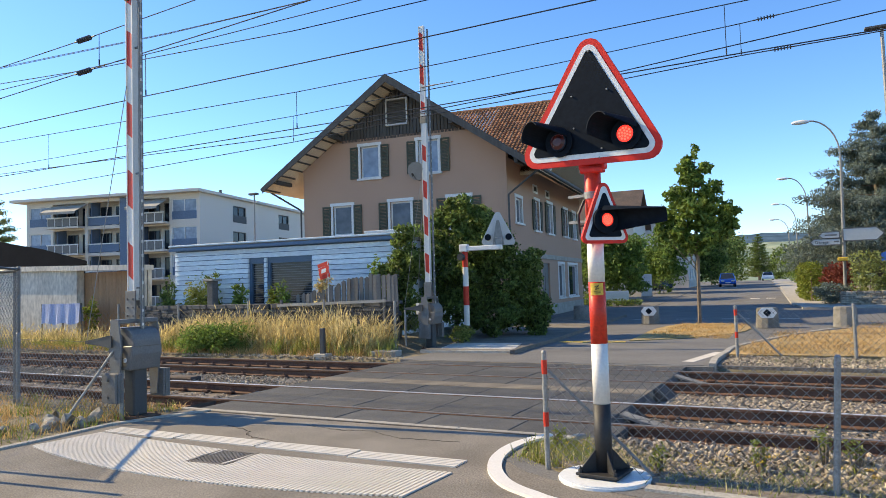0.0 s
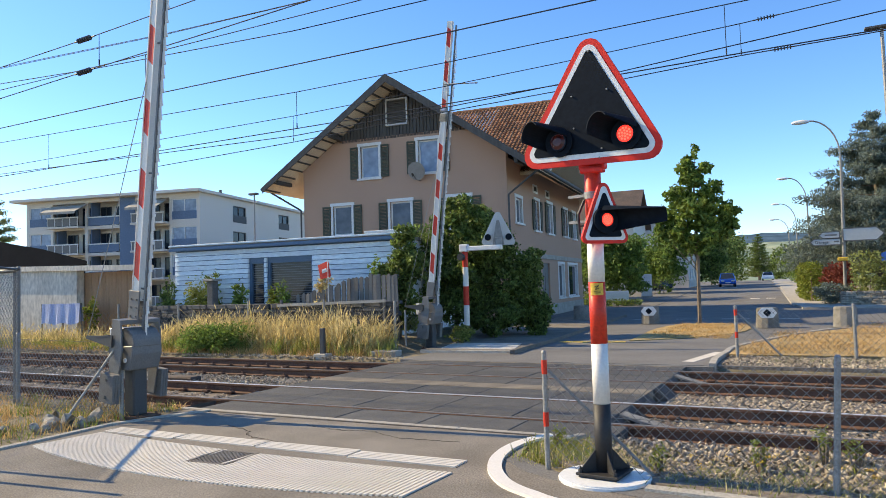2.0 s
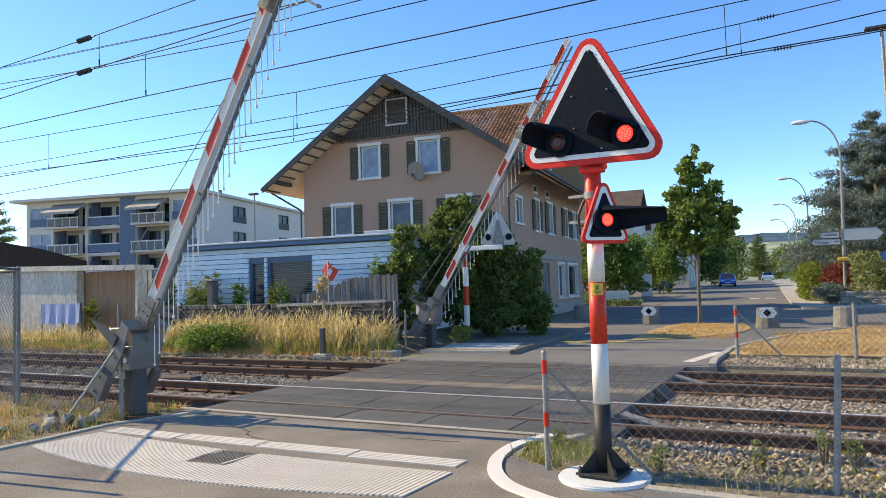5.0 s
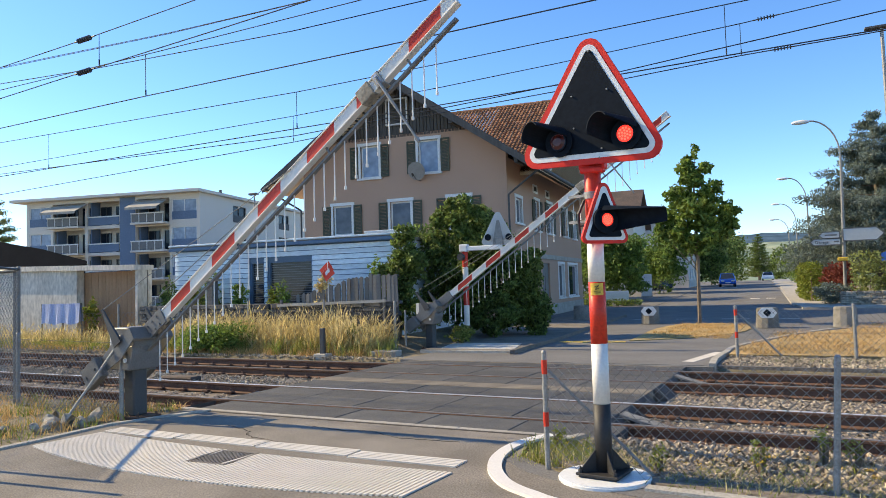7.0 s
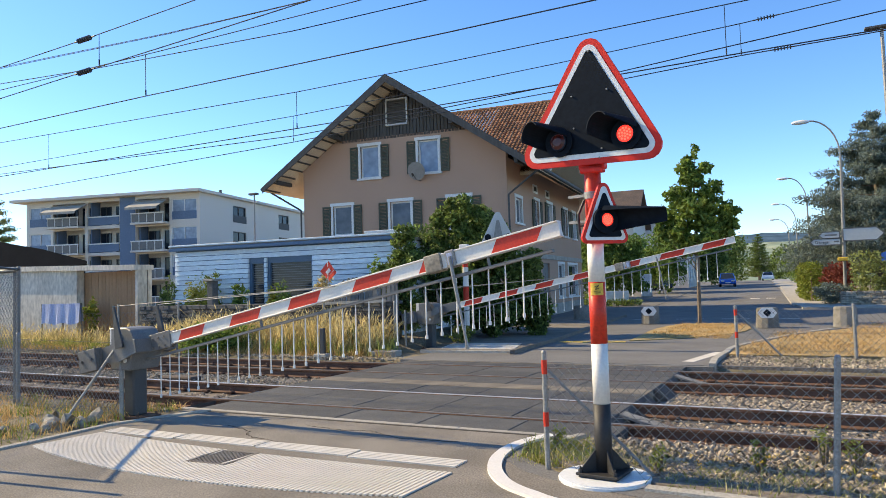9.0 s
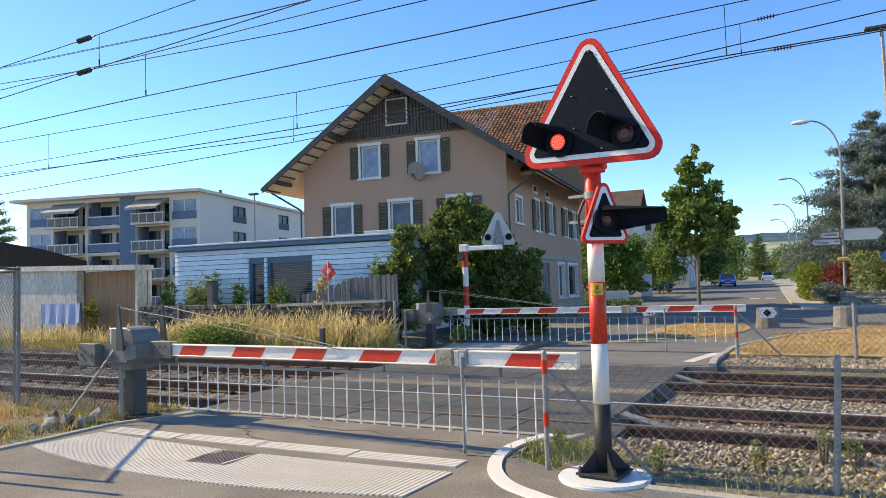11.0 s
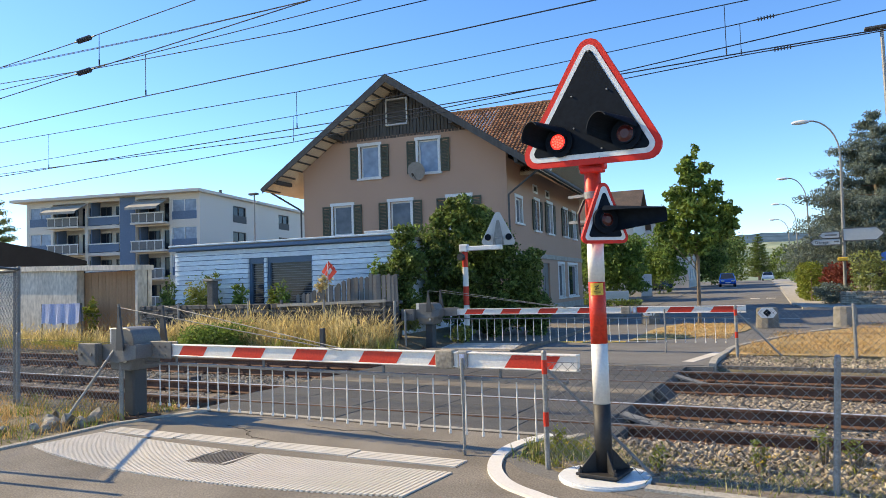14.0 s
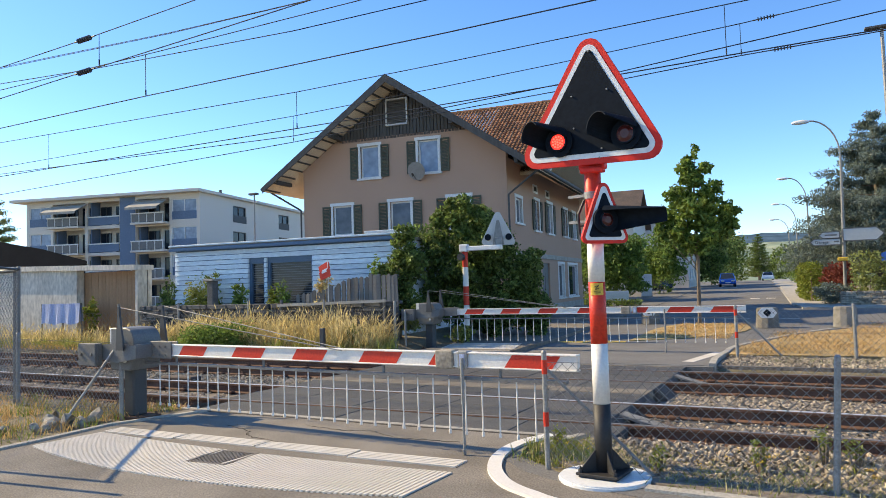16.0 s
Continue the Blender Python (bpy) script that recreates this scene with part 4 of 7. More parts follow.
def lobes(blobs, n, lo, hi, seed):
    """Small clumps set on and in the larger ones, for an uneven outline with gaps."""
    rnd = random.Random(seed)
    w = [b[3] * b[5] for b in blobs]
    out = []
    for b in rnd.choices(blobs, w, k=n):
        d = Vector((rnd.gauss(0, 1), rnd.gauss(0, 1), rnd.gauss(0, 1))).normalized() * rnd.uniform(0.45, 1.0)
        r = rnd.uniform(lo, hi)
        out.append((b[0] + d.x * b[3], b[1] + d.y * b[4], b[2] + d.z * b[5], r, r, r * rnd.uniform(0.55, 0.85)))
    return out


def attach(name, me, parent, label=""):
    ob = new(name, me)
    ob.parent = parent
    return tagged(ob, label)


def limbs(bm, base, top, r, blobs, seg=7):
    """A tapered trunk with a limb towards each clump."""
    a, b = Vector(base), Vector(top)
    q = a.lerp(b, 0.5) + Vector((0.04, 0.02, 0))
    cyl(bm, a, q, r, r * 0.78, seg)
    cyl(bm, q, b, r * 0.78, r * 0.2, seg)
    for i, o in enumerate(blobs):
        s = a.lerp(b, 0.35 + 0.5 * ((i * 0.37) % 1))
        cyl(bm, s, Vector(o[:3]), r * 0.3, r * 0.08, 5)
    return bm


def tree(name, base, height, stem, r, blobs, count, size, material, label, seed, category="tree", shell=0.5):
    t = thing(name, label, category, pose(*base))
    bm = limbs(B(), (0, 0, -0.1), (0, 0, height * 0.85), r, blobs)
    part("trunk", bm, BARK, t, "grey-brown bark")
    big = sum(b[3] for b in blobs) / len(blobs)
    attach("crown", leaf_cloud("crown", [(*b[:3], b[3] * 0.86, b[4] * 0.86, b[5] * 0.86) for b in blobs] + lobes(blobs, 150, big * 0.22, big * 0.42, seed), int(count * 1.25), size, material, seed, 0.3), t)
    return t


tree("street_tree", (-4.0, 27.7, 0.05), 6.2, 1.6, 0.075,
     [(0, 0, 2.9, 0.65, 0.65, 0.45), (-0.6, 0, 3.35, 0.62, 0.6, 0.5), (0.7, 0, 3.45, 0.66, 0.65, 0.55), (-1.0, 0.1, 4.0, 0.48, 0.5, 0.45), (1.05, 0, 4.1, 0.48, 0.5, 0.45), (0, 0, 4.15, 0.95, 0.9, 0.65), (-0.55, 0.1, 4.8, 0.58, 0.55, 0.5),
      (0.6, 0, 4.9, 0.56, 0.55, 0.45), (0, 0, 5.4, 0.5, 0.5, 0.5), (-0.2, 0.1, 5.9, 0.32, 0.35, 0.4), (0.1, 0, 6.4, 0.16, 0.18, 0.35), (-1.2, 0, 3.4, 0.28, 0.35, 0.28), (1.25, 0, 3.6, 0.28, 0.3, 0.3), (0.4, 0, 5.75, 0.26, 0.3, 0.26)],
     6200, 0.2, LEAF, "young street tree with a conical green crown on dry grass", 3, shell=0.3)
tree("shrub", (-10.75, 21.2, 0.1), 4.2, 0.3, 0.09,
     [(0, 0, 2.3, 1.7, 1.4, 1.5), (0.5, 0, 3.6, 0.9, 0.9, 0.95), (-0.9, -0.2, 3.0, 0.95, 0.8, 0.9), (1.3, 0.1, 2.9, 1.0, 1.0, 1.15), (-1.55, -0.4, 2.0, 0.8, 0.8, 0.9), (1.75, 0.3, 1.7, 0.95, 1.0, 1.3), (0.1, -0.6, 1.2, 1.5, 0.9, 1.1),
      (-1.5, -0.5, 1.0, 0.9, 0.7, 0.8), (-2.0, -0.6, 1.6, 0.6, 0.6, 0.9), (-1.6, -0.5, 2.7, 0.5, 0.5, 0.55), (0.05, 0, 4.3, 0.45, 0.4, 0.35), (1.0, 0.2, 3.9, 0.5, 0.4, 0.4), (-0.3, -0.3, 3.9, 0.4, 0.4, 0.3), (2.1, 0.6, 0.9, 0.8, 0.9, 0.9), (2.35, 0.5, 1.9, 0.6, 0.7, 1.0), (2.55, 0.6, 0.8, 0.7, 0.8, 0.8), (1.4, -0.3, 0.7, 1.2, 0.8, 0.75)],
     40000, 0.135, LEAF_DARK, "tall dense green shrub overhanging the footway", 5, "shrub", 0.55)


tree("shrub", (-11.0, 18.0, 0.1), 3.0, 0.3, 0.05,
     [(0, 0, 1.9, 0.62, 0.4, 0.9), (0.1, 0.05, 2.8, 0.45, 0.35, 0.6), (-0.35, 0, 1.1, 0.45, 0.35, 0.7), (0.4, 0, 0.9, 0.5, 0.4, 0.75), (0.45, 0.1, 2.2, 0.5, 0.35, 0.6), (-0.45, 0, 2.0, 0.3, 0.3, 0.4), (0.3, 0.1, 3.2, 0.3, 0.3, 0.35)],
     6500, 0.125, LEAF_DARK, "leafy green shrub at the corner of the annex", 6, "shrub", 0.5)


def conifer(name, base, height, reach, label, seed, tiers=15, material=None, count=420, lift=0.10):
    """A cedar: level plates of needle tufts on branches round a trunk."""
    t = thing(name, label, "tree", pose(*base))
    rnd = random.Random(seed)
    bm = B()
    cyl(bm, (0, 0, -0.2), (0, 0, height * 0.96), height * 0.032, 0.04, 8)
    blobs = []
    for i in range(tiers):
        k = i / (tiers - 1)
        z = height * (0.16 + 0.82 * k)
        ln = reach * (1 - k) ** 0.7 + 0.35
        for j in range(11 if k < 0.8 else 6):
            g = rnd.uniform(0, 6.28)
            e = ln * rnd.uniform(0.6, 1.1)
            tip = Vector((math.cos(g) * e, math.sin(g) * e, z + lift * e - 0.03 * e * e * 0.3))
            cyl(bm, (0, 0, z - 0.3), tip, 0.07 * (1 - k) + 0.025, 0.015, 5)
            for s in (0.45, 0.72, 0.97):
                q = Vector((0, 0, z - 0.3)).lerp(tip, s)
                blobs.append((q.x, q.y, q.z + 0.05, e * 0.26 + 0.2, e * 0.26 + 0.2, height * 0.02 + 0.035 * e))
    part("trunk", bm, BARK, t, "dark trunk and branches")
    attach("crown", leaf_cloud("crown", blobs, count * tiers * 9, 0.25, material or LEAF_BLUE, seed, 0.2, droop=0.3, narrow=0.26), t)
    return t


conifer("cedar", (3.5, 53.0, 0.1), 12.0, 5.0, "tall blue-green cedar with level spreading branches", 8, 17, count=620)
conifer("cedar", (7.6, 60.0, 0.2), 12.0, 6.0, "broad dark cedar behind the hedge", 9, 12, count=480)
conifer("conifer", (-47.5, 27.5, 0.0), 8.2, 1.7, "feathery conifer beside the low shed", 11, 12, LEAF_OLIVE, 70)


def mound(name, base, size, count, leaf, material, label, seed, category="shrub", n=7, shell=0.6):
    """A low shrub of a few clumps."""
    rnd = random.Random(seed)
    sx, sy, sz = size
    blobs = [(0, 0, sz * 0.5, sx * 0.42, sy * 0.42, sz * 0.5)] + [(rnd.uniform(-0.5, 0.5) * sx * 0.7, rnd.uniform(-0.5, 0.5) * sy * 0.7, sz * rnd.uniform(0.3, 0.75), sx * rnd.uniform(0.16, 0.28), sy * rnd.uniform(0.18, 0.3), sz * rnd.uniform(0.18, 0.3)) for _ in range(n)]
    t = thing(name, label, category, pose(*base))
    bm = B()
    for o in blobs[:5]:
        cyl(bm, (o[0] * 0.2, o[1] * 0.2, -0.08), (o[0], o[1], o[2]), 0.02, 0.008, 5)
    part("stem", bm, BARK, t)
    attach("foliage", leaf_cloud("foliage", blobs[:1] + lobes(blobs, 26, sx * 0.09, sx * 0.2, seed), count, leaf, material, seed, shell * 0.5), t)
    return t


def hedge(name, base, size, turn, count, leaf, material, label, seed):
    """A clipped hedge: leaves on the faces of a soft box over bare stems."""
    g = np.random.RandomState(seed)
    t = thing(name, label, "hedge", pose(*base, 0, 0, turn))
    blobs = []
    nx = max(2, int(size[0] / 0.5))
    for i in range(nx):
        for j in (0.25, 0.55, 0.8):
            blobs.append((size[0] * ((i + 0.5) / nx - 0.5), 0, size[2] * j * 1.02, 0.42, size[1] * 0.5, size[2] * 0.24))
    bm = B()
    for i in range(nx):
        x = size[0] * ((i + 0.5) / nx - 0.5)
        cyl(bm, (x, 0, -0.1), (x + 0.05, 0, size[2] * 0.8), 0.025, 0.01, 5)
    part("stem", bm, BARK, t)
    attach("foliage", leaf_cloud("foliage", blobs, count, leaf, material, seed, 0.75), t)
    return t


hedge("hedge", (-0.6, 50.5, 0.1), (6.0, 1.4, 2.3), 93, 5000, 0.16, LEAF_LIME, "clipped lime-green hedge along the footway", 21)
mound("shrub", (1.0, 46.9, 0.05), (2.1, 1.9, 2.5), 3500, 0.15, LEAF_RED, "dark red shrub beside the hedge", 22)
mound("shrub", (0.45, 44.4, 0.0), (1.6, 1.3, 1.3), 2600, 0.12, LEAF_BLUE, "rounded grey-green shrub at the wall's end", 23)
hedge("hedge", (6.4, 44.6, 0.4), (9.6, 2.2, 2.4), 0, 12000, 0.17, LEAF_OLIVE, "loose olive green hedge above a stone wall", 24)
mound("shrub", (0.7, 62.0, 0.3), (3.2, 6.0, 2.4), 3000, 0.2, LEAF_DARK, "green shrub beside the footway", 25)
mound("shrub", (-0.7, 80.0, 0.6), (3.2, 9.0, 3.4), 3000, 0.25, LEAF, "green shrub further down the street", 26)
mound("shrub", (-2.4, 103.0, 0.8), (4.2, 14.0, 5.0), 3500, 0.3, LEAF, "tall green shrub far down the street", 27)
for nm, b, s, n, lf, m, sd in (("tree", (-12.9, 66.0, 0.4), (6.5, 5.0, 6.0), 7000, 0.3, LEAF, 37), ("tree", (-13.6, 53.0, 0.2), (5.6, 6.0, 5.4), 10000, 0.28, LEAF, 31), ("tree", (-17.5, 57.0, 0.2), (6.0, 6.0, 5.2), 6000, 0.26, LEAF_DARK, 32),
                               ("tree", (-12.2, 96.0, 0.8), (4.5, 6.0, 7.5), 5000, 0.34, LEAF_DARK, 33), ("tree", (-14.0, 112.0, 0.8), (5.0, 8.0, 9.5), 5000, 0.36, LEAF_DARK, 34), ("tree", (-14.5, 135.0, 0.9), (5.5, 10.0, 10.0), 4000, 0.4, LEAF_DARK, 35)):
    mound(nm, b, s, n, lf, m, "broad dark green tree along the street", sd, "tree", 9)
conifer("conifer", (-11.3, 165.0, 0.2), 10.5, 2.6, "slim dark conifer far down the street", 36, 16, LEAF_DARK, 160)


def blades(name, spans, count, hmin, hmax, width, material, label, seed, lean=0.25, heads=0.0, tall=None):
    """Grass blades over spans (x0, x1, y0, y1): one mesh."""
    g = np.random.RandomState(seed)
    vs, fs = [], []
    area = np.array([(s[1] - s[0]) * (s[3] - s[2]) * (s[4] if len(s) > 4 else 1) for s in spans])
    for s, a in zip(spans, area / area.sum()):
        n = int(count * a)
        # tufts
        nt = max(3, n // 14)
        tx, ty = g.uniform(s[0], s[1], nt), g.uniform(s[2], s[3], nt)
        th = g.uniform(0.6, 1.1, nt)
        for i in range(n):
            k = g.randint(nt)
            x, y = tx[k] + g.normal() * 0.09, ty[k] + g.normal() * 0.07
            if not (s[0] - 0.1 < x < s[1] + 0.1 and s[2] - 0.1 < y < s[3] + 0.1):
                continue
            h = g.uniform(hmin, hmax) * th[k]
            if tall:
                h *= tall(x)
            o = Vector((x, y, ground_z(x, y) - 0.03))
            t = g.uniform(0, 6.28)
            w = Vector((math.cos(t), math.sin(t), 0)) * width * g.uniform(0.6, 1.2)
            l = Vector((g.normal() * lean + 0.06, g.normal() * lean * 0.6, 0)) * h
            p = [o, o + l * 0.3 + Vector((0, 0, h * 0.55)), o + l + Vector((0, 0, h))]
            q = len(vs)
            vs += [tuple(p[0] - w), tuple(p[0] + w), tuple(p[1] - w * 0.8), tuple(p[1] + w * 0.8), tuple(p[2])]
            fs += [(q, q + 1, q + 3, q + 2), (q + 2, q + 3, q + 4)]
            if g.rand() < heads:
                e = p[2]
                d = (p[2] - p[1]).normalized()
                side = w.normalized() * 0.016
                q = len(vs)
                vs += [tuple(e - d * 0.16), tuple(e - d * 0.06 + side), tuple(e + d * 0.07), tuple(e - d * 0.06 - side)]
                fs += [(q, q + 1, q + 2), (q, q + 2, q + 3)]
    ob = new(name, raw(name, vs, fs, material))
    return tagged(ob, label, "grass", kind="stuff")


wood = [(x, y, ground_z(x, y) + h * 0.5, 3.2, 3.0, h * 0.5) for x, y, h in ((-17.5, 170, 11), (-20, 180, 12), (-23, 190, 11), (-27, 195, 12), (-18.6, 200, 13), (-33, 200, 12), (-39, 205, 12), (-7.0, 178, 8), (-3.0, 170, 8), (1.0, 160, 9), (5, 150, 9), (10, 150, 9),
                                                                 (-9.6, 215, 10), (-5.0, 215, 10), (-46, 210, 13), (-54, 215, 13))]
ob = new("far_wood", leaf_cloud("far_wood", wood + lobes(wood, 120, 0.8, 1.7, 3), 16000, 0.7, LEAF_DARK, 77, 0.4))
tagged(ob, "dark green trees closing the far end of the street", "woodland", kind="stuff")

blades("trackside_stubble", [(-32, -9.6, 15.0, 15.5)], 6000, 0.05, 0.3, 0.006, LAWNSTRAW, "short dry brown grass at the track's edge", 54, 0.7)
TALL = lambda x: (0.62 + 0.38 * smoothstep(-19.5, -16.5, x)) * (0.82 + 0.5 * noise.noise((x * 1.6, 2.0, 0.0)) + 0.22 * noise.noise((x * 5.0, 7.0, 0.0)))
blades("tall_dry_grass", [(-36, -19, 15.5, 16.5, 0.35), (-19, -10.3, 15.4, 16.6, 1.0)], 16000, 0.35, 1.3, 0.007, STRAW, "tall straw-yellow grass along the track", 41, 0.36, 0.6, TALL)
blades("tall_green_grass", [(-36, -9.8, 15.2, 16.3), (-36, -17, 15.15, 16.2, 1.3)], 21000, 0.2, 0.75, 0.009, GRASS, "green grass among the dry stalks", 42, 0.42, 0, TALL)
blades("lawn_grass", [(-1.65, 10, 16.8, 19.5, 1.6), (-1.2, 10, 19.5, 23.5), (0.6, 12, 23, 27)], 26000, 0.07, 0.26, 0.009, LAWNSTRAW, "short dry yellow lawn grass", 43, 0.8)
blades("island_grass", [(-4.7, -2.4, 21.4, 27.9)], 5500, 0.05, 0.18, 0.01, LAWNSTRAW, "short dry grass round the young tree", 44, 0.8)
blades("verge_weeds", [(-2.6, -1.3, 6.5, 7.3, 1.6), (-1.3, 7, 6.05, 6.75, 1.3), (-1.0, 6, 6.7, 7.5, 0.35), (-1.5, 2.5, 15.6, 16.6, 0.15)], 9500, 0.03, 0.15, 0.004, GRASS, "green weeds in the gravel", 45, 0.7)
blades("verge_straw", [(-2.65, -1.5, 6.5, 7.2, 1.4), (-1.3, 7, 6.0, 6.6, 0.7)], 1100, 0.06, 0.24, 0.004, STRAW, "dry stalks among the weeds", 46, 0.6, 0)
blades("left_verge_grass", [(-20, -8.6, 5.2, 7.75)], 5200, 0.05, 0.22, 0.006, LAWNSTRAW, "dry brown verge grass", 47, 0.7)
blades("left_verge_green", [(-20, -8.6, 5.2, 7.75)], 3600, 0.04, 0.2, 0.006, GRASS, "green weeds on the dry verge", 48, 0.7)
mound("bramble", (-15.6, 15.3, 0.0), (2.6, 0.9, 0.8), 5200, 0.09, LEAF, "low green bramble in front of dry grass", 49)
PETAL = leafy("yellow_petal", (0.75, 0.48, 0.05), (0.6, 0.4, 0.06), 0.3, 0.4)
bits = [(x + random.gauss(0, 0.1), y + random.gauss(0, 0.08), random.uniform(0.07, 0.2), 0.03, 0.03, 0.02) for x, y in ((-2.2, 6.9), (-0.7, 6.75), (-0.5, 6.9), (0.3, 6.6), (0.6, 7.0), (1.4, 6.7), (-1.0, 6.6), (-0.2, 7.2)) for _ in range(7)]
tagged(new("wild_flowers", leaf_cloud("wild_flowers", bits, 420, 0.016, PETAL, 55, 0.2)), "tiny yellow wild flowers in the gravel", "flowers", kind="stuff")
for i, (x, y, h) in enumerate(((-0.05, 7.35, 0.42), (0.2, 7.3, 0.3), (-2.45, 7.05, 0.3), (-0.55, 6.9, 0.3), (1.2, 7.1, 0.34), (-1.35, 6.55, 0.28))):
    mound("weed", (x, y, 0.0), (0.2, 0.2, h), 150, 0.035, GRASS, "small upright green weed in the gravel", 90 + i, "weed", 5, 0.2)
mound("bramble", (-11.2, 15.9, 0.05), (0.9, 0.6, 0.75), 900, 0.08, LEAF_DARK, "small green bramble in the dry grass", 50)
mound("bramble", (-9.3, 18.6, 0.0), (0.7, 0.9, 0.6), 900, 0.08, GRASS, "low weeds at the foot of the signal post", 51)
stones("rocks", [(-9.6, -8.9, 5.5, 6.2, 0.04), (-9.3, -8.8, 6.2, 6.6, 0.03)], 16, 0.06, 0.13, STONE, "pale rough rocks on the dry verge")


# ---------------------------------------------------------------- fences
def mesh_wire(x0, y0, x1, y1, z0, z1, pitch, r, sag=0.0):
    """Chain-link: slanting wires both ways between two posts, and line wires."""
    a, b = Vector((x0, y0, 0)), Vector((x1, y1, 0))
    L, H = (b - a).length, z1 - z0
    d = (b - a) / L
    vs, fs = [], []

    def wire(p, q):
        u = (q - p).normalized()
        s = u.cross(Vector((d.y, -d.x, 0))).normalized() * r
        n = Vector((d.y, -d.x, 0)) * r
        k = len(vs)
        for e in (p, q):
            vs.extend([tuple(e + s), tuple(e - s * 0.5 + n * 0.87), tuple(e - s * 0.5 - n * 0.87)])
        fs.extend([(k, k + 1, k + 4, k + 3), (k + 1, k + 2, k + 5, k + 4), (k + 2, k, k + 3, k + 5)])

    n = int((L + H) / pitch)
    for s in (1, -1):
        for i in range(n + 1):
            t0 = -H + i * pitch
            lo, hi = max(0, t0), min(L, t0 + H)
            if hi - lo < 0.01:
                continue
            za, zb = (z0 + lo - t0, z0 + hi - t0)
            if s < 0:
                za, zb = z1 - (za - z0), z1 - (zb - z0)
            m = 3
            for j in range(m):
                ta, tb = lo + (hi - lo) * j / m, lo + (hi - lo) * (j + 1) / m
                pa, pb = za + (zb - za) * j / m, za + (zb - za) * (j + 1) / m
                f = lambda t, z: -sag * 4 * (t / L) * (1 - t / L) * (z - z0) / H
                wire(a + d * ta + Vector((0, 0, pa + f(ta, pa))), a + d * tb + Vector((0, 0, pb + f(tb, pb))))
    for z in (z0 + 0.01, (z0 + z1) / 2, z1 - 0.01):
        wire(a + Vector((0, 0, z)), b + Vector((0, 0, z)))
    return raw("wire_mesh", vs, fs, WIREMAT)


def post_bm(h, r=0.03, cap=True):
    bm = B()
    cyl(bm, (0, 0, -0.1), (0, 0, h), r, seg=12)
    if cap:
        cyl(bm, (0, 0, h), (0, 0, h + 0.02), r * 1.12, r * 0.6, seg=12)
    return bm


def fence(name, posts, h, r, pitch, wire_r, label, bands=(), braces=(), sag=0.03, zb=0.02, tilt={}):
    f = thing(name, label, "fence")
    for i, (x, y) in enumerate(posts):
        p = part("post", post_bm(h, r), GALV, f, at=pose(x, y, ground_z(x, y), 0, tilt.get(i, 0), 0))
        if i in bands:
            for z in (h - 0.2, h - 0.68):
                bm = B()
                cyl(bm, (0, 0, z), (0, 0, z + 0.13), r * 1.05, seg=12)
                part("reflector_band", bm, REDPAINT, p, "orange-red reflective band")
    for a, b in zip(posts, posts[1:]):
        attach("wire_mesh", mesh_wire(*a, *b, zb, h - 0.08, pitch, wire_r, sag), f, "galvanised chain-link mesh")
    for (a, b) in braces:
        bm = B()
        cyl(bm, a, b, r * 0.62, seg=8)
        part("brace", bm, GALV, f, "slanting steel brace")
    return f


fence("chain_link_fence", [(-2.31, 6.33), (0.03, 6.38), (2.4, 6.42), (4.8, 6.46)], 1.08, 0.025, 0.095, 0.0031, "galvanised chain-link fence beside the gravel verge", (0,), [((-2.29, 6.35, 0.92), (-1.36, 6.42, 0.0))], tilt={1: 3.2})
fence("chain_link_fence", [(-1.65, 16.56), (0.57, 16.67), (2.8, 16.78), (5.0, 16.9)], 1.1, 0.033, 0.13, 0.004, "chain-link fence along the dry lawn", (0,), [((-1.6, 16.56, 0.95), (-0.75, 16.62, 0.0))])
fence("chain_link_fence", [(-11.7, 7.12), (-8.74, 6.78)], 1.15, 0.03, 0.11, 0.0036, "chain-link fence between a steel frame and the barrier", (), [((-8.76, 6.75, 1.05), (-9.05, 6.1, 0.02))], 0.1)
fence("garden_fence", [(-24.5, 16.55), (-21.5, 16.58), (-18.6, 16.6), (-15.6, 16.62), (-12.7, 16.62), (-10.3, 16.6)], 1.22, 0.035, 0.22, 0.004, "wire garden fence behind tall grass", (), (), 0.0, 0.3)
fence("wire_panel", [(-10.15, 16.9), (-9.75, 17.5)], 1.0, 0.03, 0.12, 0.003, "short wire panel beside the far barrier")

rail = thing("garden_rail", "pale weathered rail before the plank palisade", "rail")
bm = B()
beam(bm, (-14.6, 16.8, 1.28), (-10.7, 16.8, 1.36), 0.05, 0.08)
part("rail", bm, CONCRETE, rail)
for x in (-14.5, -12.6, -10.8):
    bm = B()
    box(bm, x - 0.035, x + 0.035, 16.83, 16.9, 0.1, 1.45)
    part("post", bm, GREYWOOD, rail)

# steel frame with mesh at the left
fr = thing("steel_frame", "tall galvanised steel frame at the verge", "gate frame")
for x, y in ((-11.75, 7.16), (-12.0, 7.25), (-9.15, 4.1), (-8.72, 3.85)):
    part("post", post_bm(2.24, 0.028), GREYPAINT, fr, at=pose(x, y, 0))
bm = B()
cyl(bm, (-11.75, 7.16, 2.21), (-9.15, 4.1, 2.21), 0.022, seg=10)
part("top_rail", bm, DARKSTEEL, fr)
bm = B()
cyl(bm, (-16.5, 7.9, 2.2), (-11.75, 7.16, 2.2), 0.035, seg=10)
part("top_rail", bm, DARKSTEEL, fr)
attach("wire_mesh", mesh_wire(-16.5, 7.9, -12.0, 7.25, 0.1, 2.1, 0.12, 0.003), fr, "wire mesh infill")
